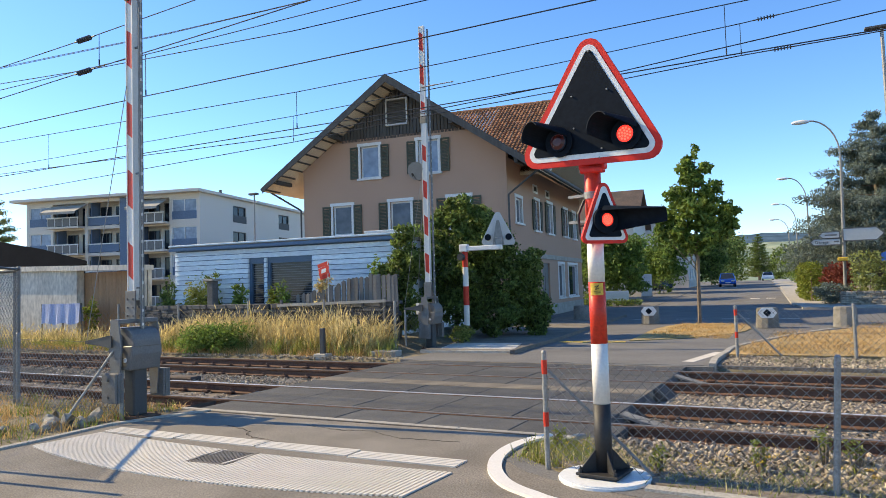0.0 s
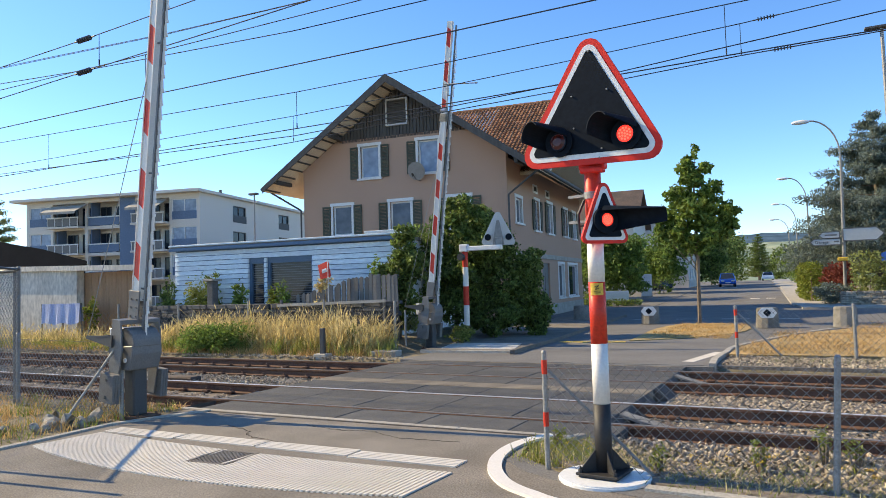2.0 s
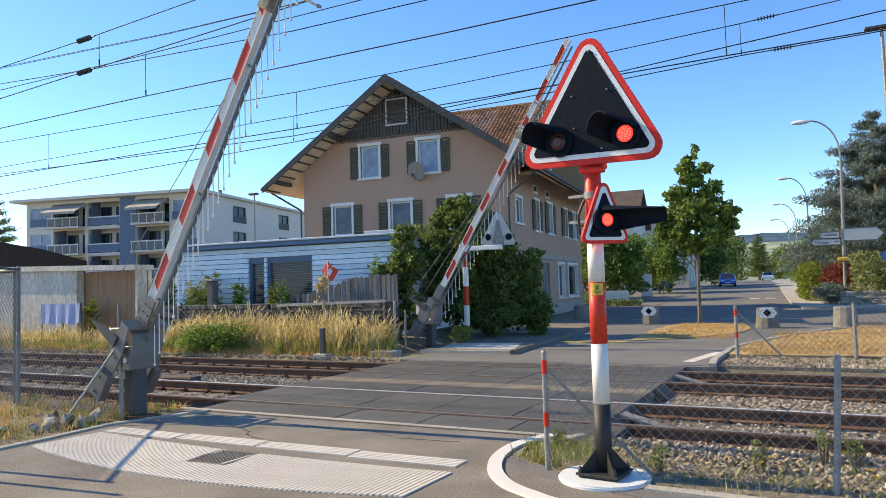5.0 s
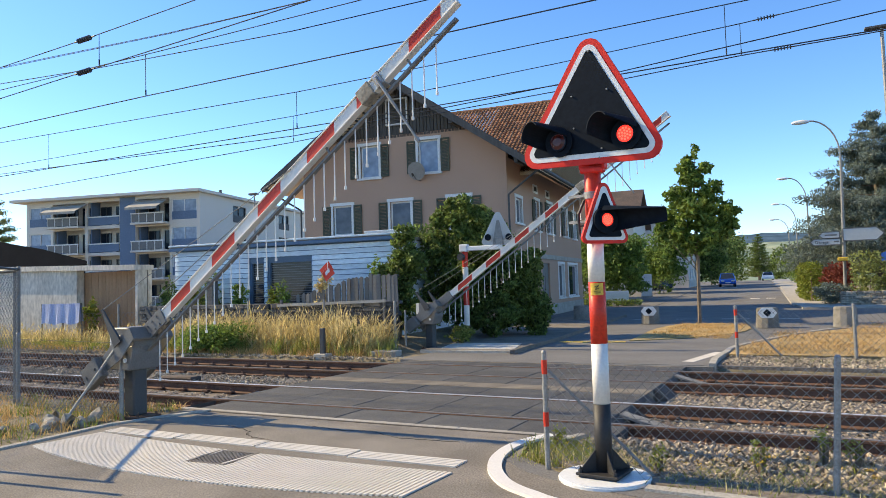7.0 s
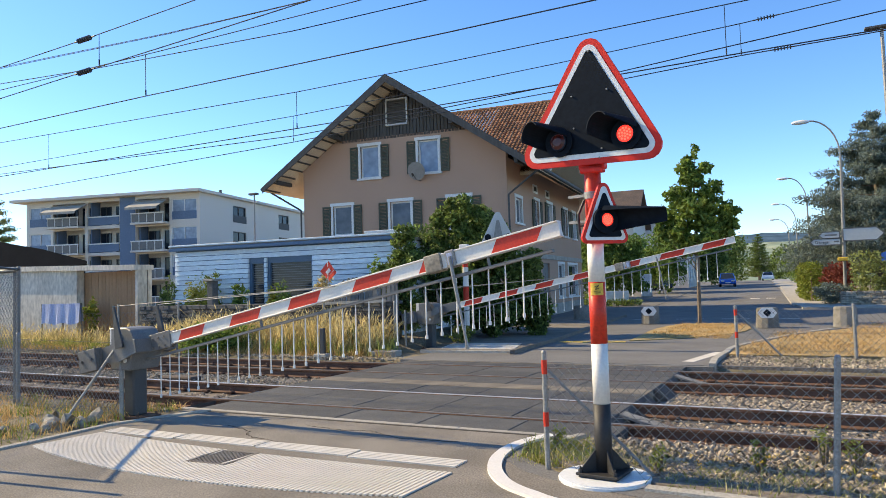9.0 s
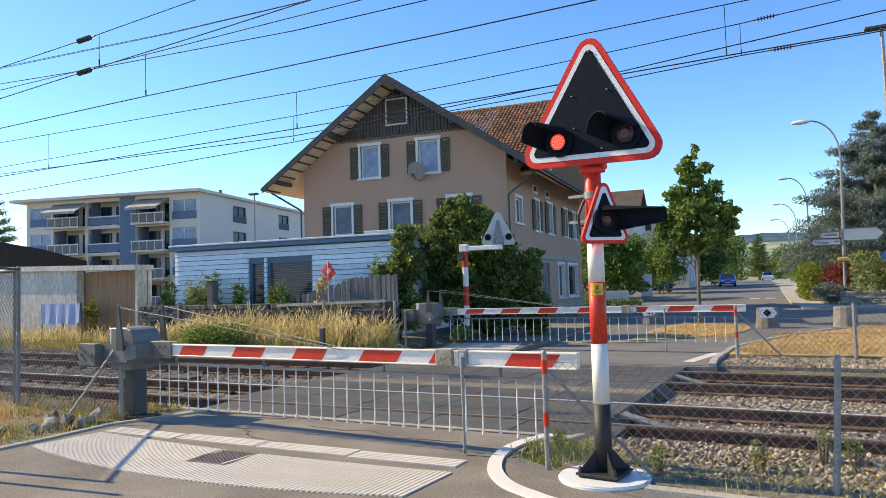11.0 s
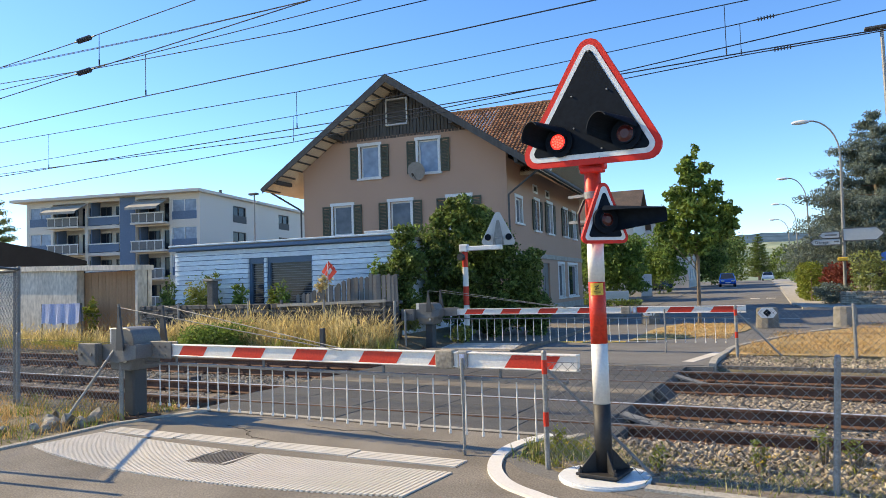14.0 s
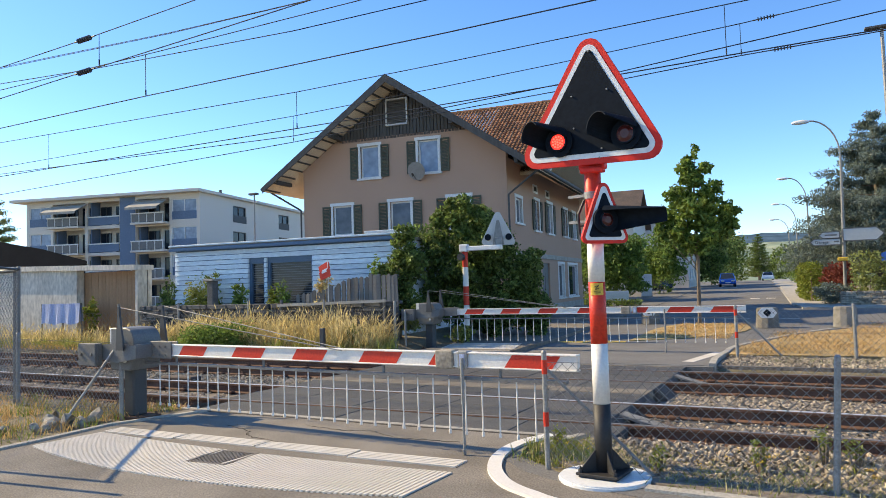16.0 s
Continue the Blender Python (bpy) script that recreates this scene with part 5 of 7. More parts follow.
part("post", post_bm(2.24, 0.045), DARKSTEEL, fr, at=pose(-16.5, 7.9, 0))
attach("wire_mesh", mesh_wire(-11.75, 7.16, -9.15, 4.1, 0.1, 2.1, 0.12, 0.003), fr, "wire mesh infill")
blades("kerb_weeds", [(-2.75, -2.05, 6.55, 7.35, 1.0)], 900, 0.06, 0.22, 0.005, GRASS, "green weeds at the fence's end post", 52, 0.55)
blades("kerb_straw", [(-2.75, -1.9, 6.5, 7.2, 1.0), (-1.0, 4, 6.1, 6.5, 0.3)], 260, 0.08, 0.22, 0.0025, STRAW, "dry stalks at the fence's end post", 53, 0.45, 0)


# ---------------------------------------------------------------- old house
def wall_with_holes(bm, x0, x1, z0, z1, y0, y1, holes):
    """A wall slab with rectangular openings (xa, xb, za, zb) cut right through."""
    xs = sorted({x0, x1, *[h[0] for h in holes], *[h[1] for h in holes]})
    zs = sorted({z0, z1, *[h[2] for h in holes], *[h[3] for h in holes]})
    for a, b in zip(xs, xs[1:]):
        for c, d in zip(zs, zs[1:]):
            if not any(h[0] < (a + b) / 2 < h[1] and h[2] < (c + d) / 2 < h[3] for h in holes):
                box(bm, a, b, y0, y1, c, d)
    bmesh.ops.remove_doubles(bm, verts=bm.verts[:], dist=1e-4)
    return bm


def window(parent, x0, x1, z0, z1, face, shutters=True, m=None, pane=None, surround=True):
    """A window in a wall that looks along -y: surround, sash, panes, sill, and shutters."""
    w = new("window")
    w.parent = parent
    if m is not None:
        w.matrix_basis = m
    if surround:
        bm = B()
        for a, b, c, d in ((x0 - 0.12, x0, z0, z1), (x1, x1 + 0.12, z0, z1), (x0 - 0.16, x1 + 0.16, z1, z1 + 0.15)):
            box(bm, a, b, face - 0.04, face + 0.12, c, d, 0.01)
        part("surround", bm, FRAMEWHITE, w, "pale painted surround")
        bm = B()
        box(bm, x0 - 0.18, x1 + 0.18, face - 0.11, face + 0.1, z0 - 0.1, z0 - 0.002, 0.0095)
        part("sill", bm, FRAMEWHITE, w, "pale window sill")
    bm = B()
    t = 0.07
    ring(bm, x0, x1, z0, z1, t, face + 0.1, face + 0.16)
    part("frame", bm, FRAMEWHITE, w, "white window frame")
    bm = B()
    box(bm, x0 + t, x1 - t, face + 0.125, face + 0.135, z0 + t, z1 - t)
    part("pane", bm, pane or PANE_SKY, w)
    if shutters:
        sw = (x1 - x0) * 0.42
        for s in (-1, 1):
            a = x0 - 0.14 - sw if s < 0 else x1 + 0.14
            sh = B()
            for p, q, c, d in ((a, a + 0.06, z0, z1), (a + sw - 0.06, a + sw, z0, z1), (a + 0.06, a + sw - 0.06, z0, z0 + 0.08), (a + 0.06, a + sw - 0.06, z1 - 0.08, z1)):
                box(sh, p, q, face - 0.07, face - 0.02, c, d)
            k = int((z1 - z0) / 0.075)
            for i in range(k):
                zz = z0 + 0.1 + (z1 - z0 - 0.2) * i / k
                beam(sh, (a + 0.06, face - 0.045, zz), (a + sw - 0.06, face - 0.045, zz), 0.04, 0.05)
            part("shutter", sh, SHUTTER, w, "dark green louvred shutter")
    return w


def roof_slope(bm, a, b, c, d, nu, nv, thick=0.035):
    """Overlapping tiles on the slope a-b (eave) to d-c (ridge)."""
    a, b, c, d = (Vector(p) for p in (a, b, c, d))
    n = (b - a).cross(d - a).normalized()
    P = lambda u, v: a.lerp(b, u).lerp(d.lerp(c, u), v)
    for j in range(nv):
        for i in range(nu):
            u0, u1 = (i + 0.03) / nu, (i + 0.97) / nu
            v0, v1 = j / nv, min(1, (j + 1.2) / nv)
            us = [u0, u0 + (u1 - u0) * 0.3, u0 + (u1 - u0) * 0.7, u1]
            lift = [0.2, 1.5, 1.5, 0.2]
            lo = [bm.verts.new(P(u, v0) + n * thick * (1.2 + e)) for u, e in zip(us, lift)]
            hi = [bm.verts.new(P(u, v1) + n * thick * (0.2 + e)) for u, e in zip(us, lift)]
            rim = [bm.verts.new(P(u, v0) + n * thick * (0.4 + e)) for u, e in zip(us, lift)]
            for k in range(3):
                bm.faces.new((lo[k], lo[k + 1], hi[k + 1], hi[k]))
                bm.faces.new((rim[k], rim[k + 1], lo[k + 1], lo[k]))


def old_house():
    h = thing("house", "old ochre-rendered gabled house with green shutters", "house", pose(-11.86, 28.64, 0, 0, 0, 6.1))
    W, D, EZ, RZ, OV, OS = 10.33, 16.5, 7.55, 11.25, 1.2, 1.55
    slope = (RZ - 6.65) / (W / 2 + OS)
    wins = [(-7.15, -6.2, 6.9, 8.42), (-4.17, -3.18, 6.9, 8.42), (-8.7, -7.7, 4.28, 5.68), (-5.66, -4.62, 4.28, 5.68), (-2.75, -1.75, 4.28, 5.68)]
    low = [(-8.6, -7.6, 1.2, 2.7), (-5.6, -4.6, 1.2, 2.7), (-2.6, -1.6, 1.2, 2.7)]
    bm = wall_with_holes(B(), -W, 0, -0.2, 7.5, 0, 0.35, wins[2:] + low + [(a, b, c, 7.5) for a, b, c, d in wins[:2]])
    part("wall", bm, RENDERWALL, h, "ochre rendered front wall")
    lim = lambda z: W / 2 + OS - (z - 6.65) / slope - 0.35
    c0, e0, e1 = -W / 2, lim(7.5) + 0.1, lim(8.8) + 0.1
    (wa, wb, _, wz), (wc, wd, _, _) = wins[:2]
    for o in ([(c0 - e0, 0, 7.5), (wa, 0, 7.5), (wa, 0, 8.8), (c0 - e1, 0, 8.8)], [(wb, 0, 7.5), (wc, 0, 7.5), (wc, 0, 8.8), (wb, 0, 8.8)], [(wd, 0, 7.5), (c0 + e0, 0, 7.5), (c0 + e1, 0, 8.8), (wd, 0, 8.8)],
              [(wa, 0, wz), (wb, 0, wz), (wb, 0, 8.8), (wa, 0, 8.8)], [(wc, 0, wz), (wd, 0, wz), (wd, 0, 8.8), (wc, 0, 8.8)]):
        bm = B()
        prism(bm, o, (0, 0.35, 0))
        part("wall", bm, RENDERWALL, h)
    bm = B()
    z = 8.8
    k = lim(z) + 0.12
    prism(bm, [(-W / 2 - k, 0.05, z), (-W / 2 + k, 0.05, z), (-W / 2, 0.05, RZ - 0.3)], (0, 0.3, 0))
    part("gable_boarding", bm, DARKWOOD, h, "dark weathered vertical boarding")
    n = int(2 * k / 0.17)
    for i in range(n):
        bm = B()
        x = -W / 2 - k + (i + 0.5) * 2 * k / n
        top = z + (k - abs(x + W / 2)) * slope
        box(bm, x - 0.07, x + 0.07, 0.0, 0.06, z - 0.12, max(z, top - 0.05))
        part("board", bm, DARKWOOD, h)
    aw = new("window")
    aw.parent = h
    bm = B()
    ring(bm, -5.74, -4.62, 9.24, 10.5, 0.07, -0.12, 0.0)
    part("frame", bm, PALEGREY, aw, "pale weathered wooden frame")
    bm = B()
    for i in range(14):
        beam(bm, (-5.67, -0.05, 9.34 + i * 0.08), (-4.69, -0.05, 9.34 + i * 0.08), 0.05, 0.05)
    box(bm, -5.68, -4.68, -0.035, -0.025, 9.3, 10.45)
    part("louvre", bm, DARKWOOD, aw)
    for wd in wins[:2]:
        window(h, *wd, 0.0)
    for wd in wins[2:] + low:
        window(h, *wd, 0.0, pane=PANE_DIM)
    # side wall, seen along the street
    T = Matrix.Rotation(math.pi / 2, 4, "Z")
    side = [(1.3, 2.3, 4.5, 5.65), (4.7, 5.6, 4.35, 5.85), (7.4, 8.5, 4.35, 5.95), (11.4, 12.5, 4.4, 6.0), (13.9, 14.9, 4.4, 6.0), (5.9, 7.5, 0.15, 2.75), (9.6, 11.0, 0.9, 2.75), (12.2, 14.8, 0.9, 2.75)]
    bm = wall_with_holes(B(), 0.35, D, -0.2, 7.3, 0, 0.35, side)
    part("wall", bm, RENDERWALL, h, "ochre rendered side wall", at=T)
    for k, wd in enumerate(side[:5]):
        window(h, *wd, 0.0, k > 0, T, PANE_DIM)
    bm = B()
    box(bm, 5.9, 7.5, 0.1, 0.16, 0.15, 2.75)
    for i in range(2):
        box(bm, 6.0 + i * 0.8, 6.65 + i * 0.8, 0.08, 0.1, 0.4, 2.5)
    part("door", bm, GREYPAINT, h, "grey wooden double door", at=T)
    for wd in side[6:]:
        window(h, *wd, 0.0, False, T, PANE)
    bm = B()
    box(bm, 0.35, D, -0.06, -0.002, 2.95, 3.2, 0.02)
    box(bm, 0.35, D, -0.04, -0.002, -0.1, 0.6, 0.01)
    part("cornice", bm, CONCRETE, h, "grey stone plinth and cornice", at=T)
    bm = B()
    for y0, y1, x0, x1 in ((D - 0.35, D, -W, -0.35),):
        box(bm, x0, x1, y0, y1, -0.2, 7.3)
    box(bm, -W, -W + 0.35, 0.35, D - 0.35, -0.2, 7.3)
    part("wall", bm, RENDERWALL, h)
    # roof: main slopes, boarded overhang, bargeboards
    roof = new("roof")
    roof.parent = h
    for s, nm in ((-1, "slope"), (1, "slope")):
        e, r = (-W / 2 + s * (W / 2 + OS), 6.65), (-W / 2, RZ)
        bm = B()
        prism(bm, [(e[0], -OV, e[1]), (r[0], -OV, r[1]), (r[0], -OV, r[1] - 0.14), (e[0], -OV, e[1] - 0.14)], (0, (17.4 if s > 0 else 9) + OV, 0))
        part(nm, bm, SOFFIT, roof, "boarded roof overhang")
        bm = B()
        if s > 0:
            roof_slope(bm, (e[0], -OV - 0.05, e[1]), (e[0], 17.4, e[1]), (r[0], 17.4, r[1]), (r[0], -OV - 0.05, r[1]), 62, 22)
        else:
            roof_slope(bm, (e[0], 9, e[1]), (e[0], -OV - 0.05, e[1]), (r[0], -OV - 0.05, r[1]), (r[0], 9, r[1]), 34, 22)
        tagged(part("tiles", bm, TILE_OLD, roof, "old brown clay tiles"), kind="stuff")
        bm = B()
        prism(bm, [(e[0], -OV - 0.06, e[1] + 0.07), (r[0], -OV - 0.06, r[1] + 0.1), (r[0], -OV - 0.06, r[1] - 0.28), (e[0], -OV - 0.06, e[1] - 0.22)], (0, 0.05, 0))
        part("bargeboard", bm, DARKWOOD, roof, "dark grey bargeboard")
        for i in range(15):
            bm = B()
            q = Vector((e[0], 0, e[1] - 0.17)).lerp(Vector((r[0], 0, r[1] - 0.17)), (i + 0.35) / 15)
            beam(bm, (q.x, -OV + 0.02, q.z), (q.x, 0.0, q.z), 0.08, 0.06)
            part("batten", bm, DARKWOOD, roof, "dark rafter batten under the overhang")
        for k in (0.12, 0.55):
            bm = B()
            q = Vector((e[0], 0, e[1] - 0.3)).lerp(Vector((r[0], 0, r[1] - 0.3)), k)
            beam(bm, (q.x, -OV + 0.1, q.z), (q.x, 0.0, q.z), 0.16, 0.18)
            part("purlin", bm, DARKWOOD, roof)
        bm = B()
        tube(bm, [(e[0] + s * 0.05, -OV, e[1] - 0.03), (e[0] + s * 0.05, 17.4 if s > 0 else 9, e[1] - 0.03)], 0.08, 8)
        part("gutter", bm, DARKSTEEL, roof, "dark eaves gutter")
        bm = B()
        tube(bm, [(e[0] + s * 0.03, -0.5, e[1] - 0.1), (e[0] - s * (OS - 0.1), -0.12, 5.6), (e[0] - s * (OS - 0.1), -0.12, 0.1)], 0.045, 8)
        part("downpipe", bm, DARKSTEEL, roof)
    # rear wing with its ridge across
    bm = B()
    y0, y1, yr, zr = 2.2, 16.6, 9.4, 11.85
    prism(bm, [(-3.0, y0, 6.9), (-3.0, yr, zr), (-3.0, y1, 6.9), (-3.0, y1, 6.75), (-3.0, yr, zr - 0.15), (-3.0, y0, 6.75)], (4.45, 0, 0))
    part("slope", bm, SOFFIT, roof)
    bm = B()
    roof_slope(bm, (-8.0, y0, 6.9), (1.5, y0, 6.9), (1.5, yr, zr), (-8.0, yr, zr), 44, 26, 0.04)
    tagged(part("tiles", bm, TILE, roof, "warm red clay tiles"), kind="stuff")
    bm = B()
    for i in range(28):
        cyl(bm, (-8 + i * 0.34, yr, zr + 0.06), (-8 + (i + 1.1) * 0.34, yr, zr + 0.05), 0.12, 0.1, 8)
    tagged(part("ridge_tiles", bm, TILE, roof), kind="stuff")
    for k in (4.4, 7.0):
        vent = part("vent", ring(B(), k, k + 0.85, 6.2, 6.62, 0.09, -0.05, 0.0), FRAMEWHITE, h, "small white-framed attic vent", at=T)
        bm = B()
        box(bm, k + 0.09, k + 0.76, -0.02, -0.003, 6.29, 6.53)
        part("louvre", bm, DARKWOOD, vent)
    for k in range(12):
        bm = B()
        beam(bm, (0.0, 1.0 + k * 1.3, 7.5), (1.42, 1.0 + k * 1.3, 6.54), 0.12, 0.12)
        part("rafter", bm, DARKWOOD, roof, "dark rafter ends under the eaves")
    # dish on the front wall
    dish = thing("satellite_dish", "grey satellite dish on a house wall", "satellite dish", h.matrix_basis @ pose(-4.05, -0.5, 6.95, 0, 0, 0))
    bm = B()
    bmesh.ops.create_cone(bm, cap_ends=True, segments=24, radius1=0.42, radius2=0.25, depth=0.1, matrix=Matrix.Rotation(math.radians(-70), 4, "X"))
    part("reflector", bm, GALV, dish)
    bm = B()
    tube(bm, [(0, 0.02, -0.1), (0, 0.1, -0.4), (0, 0.45, -0.4)], 0.025, 7)
    part("bracket", bm, GALV, dish)
    bm = B()
    cyl(bm, (0, -0.05, -0.4), (0.0, -0.45, -0.25), 0.015, seg=6)
    cyl(bm, (0, -0.42, -0.3), (0, -0.5, -0.2), 0.05, seg=8)
    part("receiver", bm, DARKSTEEL, dish)


old_house()


# ---------------------------------------------------------------- flat-roofed annex with board siding
def annex():
    a = thing("annex", "low flat-roofed annex with pale blue board siding", "annex", pose(-11.42, 18.57, 0, 0, 0, 6.1))
    X0, X1, TOP = -8.55, 0.0, 3.32
    holes = [(-5.42, -4.85, 0.6, 2.71), (-4.7, -3.0, 0.6, 2.71)]
    # dark backing colour paints shadow lines into the gaps between boards
    bm = wall_with_holes(B(), X0, X1, -0.1, TOP - 0.1, 0.05, 0.3, holes)
    part("wall", bm, BLUETRIM, a, "backing wall darkened as shade between the boards")
    bm = B()
    box(bm, X0, X0 + 0.25, 0.3, 6.0, -0.1, TOP - 0.1)
    box(bm, X1 - 0.25, X1, 0.3, 6.0, -0.1, TOP - 0.1)
    box(bm, X0 + 0.25, X1 - 0.25, 5.75, 6.0, -0.1, TOP - 0.1)
    part("wall", bm, SIDING, a)
    nb = 18
    for i in range(nb):
        z0 = 0.2 + i * (TOP - 0.35) / nb
        z1 = z0 + (TOP - 0.35) / nb
        spans = [(X0, X1)]
        if z0 < 2.68:
            spans = [(X0, -5.45), (-4.83, -4.72), (-2.98, X1)]
        for p, q in spans:
            n = max(1, round((q - p) / 2.6))
            for j in range(n):
                u, v = p + (q - p) * j / n, p + (q - p) * (j + 1) / n
                bm = B()
                prism(bm, [(u + 0.003, 0.045, z0 + 0.012), (u + 0.003, -0.035, z0 + 0.004), (u + 0.003, 0.0, z1 - 0.014), (u + 0.003, 0.045, z1 - 0.01)], (v - u - 0.006, 0, 0))
                part("board", bm, SIDING, a)
    bm = B()
    box(bm, X0 - 0.15, X1 + 0.05, -0.12, 6.1, TOP - 0.08, TOP + 0.02)
    part("roof", bm, GREYPAINT, a, "thin flat roof edge")
    bm = B()
    box(bm, X0 - 0.16, X1 + 0.06, -0.16, -0.1, TOP - 0.13, TOP - 0.02, 0.01)
    part("fascia", bm, BLUETRIM, a, "blue fascia strip")
    bm = B()
    box(bm, X0 - 0.16, X1 + 0.3, -0.165, 0.0, TOP + 0.022, TOP + 0.08, 0.01)
    part("capping", bm, SIDING, a, "pale metal roof capping")
    bm = B()
    box(bm, -1.0, 0.06, -0.15, 0.6, TOP + 0.085, TOP + 0.17, 0.01)
    part("canopy", bm, FRAMEWHITE, a, "thin white canopy slab")
    for x0, x1, z0, z1 in holes:
        w = new("window")
        w.parent = a
        bm = B()
        ring(bm, x0, x1, z0, z1, 0.06, 0.07, 0.2)
        part("frame", bm, BLUETRIM, w, "dark blue window frame")
        bm = B()
        box(bm, x0 + 0.06, x1 - 0.06, 0.16, 0.17, z0 + 0.06, z1 - 0.06)
        part("pane", bm, PANE, w)
        bm = B()
        for i in range(26):
            z = z0 + 0.1 + i * 0.078
            beam(bm, (x0 + 0.07, 0.12, z), (x1 - 0.07, 0.12, z), 0.03, 0.02)
        tagged(part("blind", bm, BLIND, w, "dark slatted blind"), kind="stuff")


annex()


# ---------------------------------------------------------------- apartment block
def apartment_block():
    h = thing("apartment_block", "cream four-storey apartment block with balconies and awnings", "apartment block", pose(-55.27, 52.16, 0))
    u = Vector((-17.17, -4.4, 0)).normalized()
    v = Vector((u.y, -u.x, 0))
    L, Dp, TOP, FH = 21.0, 29.0, 12.28, 2.85
    # local axes: x runs from the corner along the balcony front, y into the block
    body = new("body")
    body.parent = h
    body.matrix_basis = Matrix(((u.x, v.x, 0, 0), (u.y, v.y, 0, 0), (0, 0, 1, 0), (0, 0, 0, 1)))
    floors = [TOP - 0.4 - FH * (k + 1) for k in range(4)]
    bays = [(3.5, 7.4, "white"), (9.4, 13.3, "blue"), (13.6, 17.6, "white")]
    plain = [(0.35, 3.2), (17.9, 20.6)]
    holes = [(a, b, z + 0.1, z + 2.6) for z in floors for a, b, _ in bays] + [(a, b, z + 0.3, z + 2.4) for z in floors for a, b in plain]
    bm = wall_with_holes(B(), 0, L, -1.5, TOP - 0.3, 0, 0.3, holes)
    part("wall", bm, PALERENDER, body, "cream rendered front")
    bm = B()
    box(bm, 0.3, L - 0.3, 1.7, 1.9, -1.5, TOP - 0.3)
    part("wall", bm, PALERENDER, body, "recessed balcony wall")
    bm = B()
    box(bm, 7.5, 9.3, -0.08, -0.003, -1.5, TOP - 0.35)
    part("panel", bm, BLUERENDER, body, "slate blue wall panel")
    side = [(y, y + 2.9, z + 0.45, z + 2.25) for z in floors for y in (6.5, 17.5)]
    S = Matrix.Rotation(math.pi / 2, 4, "Z")
    bm = wall_with_holes(B(), 0.3, Dp, -1.5, TOP - 0.3, -0.3, 0, side)
    part("wall", bm, PALERENDER, body, "cream rendered end wall", at=S)
    bm = B()
    box(bm, 0.3, L, Dp - 0.3, Dp, -1.5, TOP - 0.3)
    part("wall", bm, PALERENDER, body)
    bm = B()
    box(bm, L - 0.3, L, 0.3, Dp - 0.3, -1.5, TOP - 0.3)
    part("wall", bm, PALERENDER, body)
    bm = B()
    box(bm, -0.5, L + 1.3, -1.0, Dp + 0.6, TOP - 0.3, TOP, 0.02)
    part("roof", bm, PALERENDER, body, "thin overhanging flat roof")
    bm = B()
    cyl(bm, (3, 9, TOP - 0.05), (3, 9, TOP + 1.2), 0.18, seg=10)
    part("flue", bm, DARKSTEEL, body)
    for z in floors:
        for a, b, tone in bays:
            bal = new("balcony")
            bal.parent = body
            out = -1.0 if tone == "white" else -0.05
            bm = B()
            box(bm, a, b, out, 1.7, z - 0.1, z + 0.1, 0.01)
            part("slab", bm, PALERENDER, bal, "pale balcony slab")
            bm = B()
            box(bm, a + 0.1, b - 0.1, out + 0.06, out + 0.1, z + 0.16, z + 0.95)
            part("parapet", bm, BLUERENDER if tone == "blue" else GREYPAINT, bal, "slate blue balcony panel" if tone == "blue" else "grey glazed balcony panel")
            bm = B()
            box(bm, a + 0.02, b - 0.02, out, out + 0.16, z + 0.97, z + 1.08)
            part("rail", bm, FRAMEWHITE, bal)
            if tone == "white":
                for i in range(5):
                    x = a + 0.1 + (b - a - 0.26) * i / 4
                    bm = B()
                    box(bm, x, x + 0.06, out + 0.02, out + 0.06, z + 0.1, z + 0.97)
                    part("baluster", bm, FRAMEWHITE, bal)
            bm = B()
            box(bm, b - 0.25, b - 0.1, 0.35, 1.65, z + 0.1, z + FH - 0.1)
            part("divider", bm, BLUERENDER, bal)
            for x0 in (a + 0.4, a + 2.3):
                w = new("window")
                w.parent = body
                bm = B()
                box(bm, x0, x0 + 1.2, 1.66, 1.69, z + 0.15, z + 2.2)
                part("pane", bm, PANE, w)
                bm = ring(B(), x0 - 0.06, x0 + 1.26, z + 0.1, z + 2.26, 0.07, 1.6, 1.66)
                part("frame", bm, DARKSTEEL, w)
                bm = B()
                box(bm, x0 + 0.56, x0 + 0.64, 1.62, 1.655, z + 0.17, z + 2.19)
                part("mullion", bm, DARKSTEEL, w)
        for a, b in plain:
            w = new("window")
            w.parent = body
            bm = B()
            box(bm, a, b, 0.14, 0.17, z + 0.3, z + 2.4)
            part("pane", bm, PANE_SKY, w)
            bm = B()
            box(bm, a, b, 0.02, 0.06, z + 0.3, z + 1.15)
            part("parapet", bm, BLUERENDER, w, "slate blue glass parapet")
            part("frame", ring(B(), a, b, z + 0.3, z + 2.4, 0.08, 0.08, 0.13), FRAMEWHITE, w)
            bm = B()
            box(bm, (a + b) / 2 - 0.04, (a + b) / 2 + 0.04, 0.085, 0.125, z + 0.38, z + 2.32)
            part("mullion", bm, FRAMEWHITE, w)
    for a, b in ((3.6, 7.3), (13.2, 17.5)):
        z = TOP - 0.75
        bm = B()
        prism(bm, [(a, 0.0, z), (a, -2.0, z - 0.95), (a, -2.0, z - 1.2), (a, -1.97, z - 1.2), (a, -1.97, z - 0.98), (a, 0.0, z - 0.04)], (b - a, 0, 0))
        part("awning", bm, CONCRETE, body, "extended pale cloth awning")
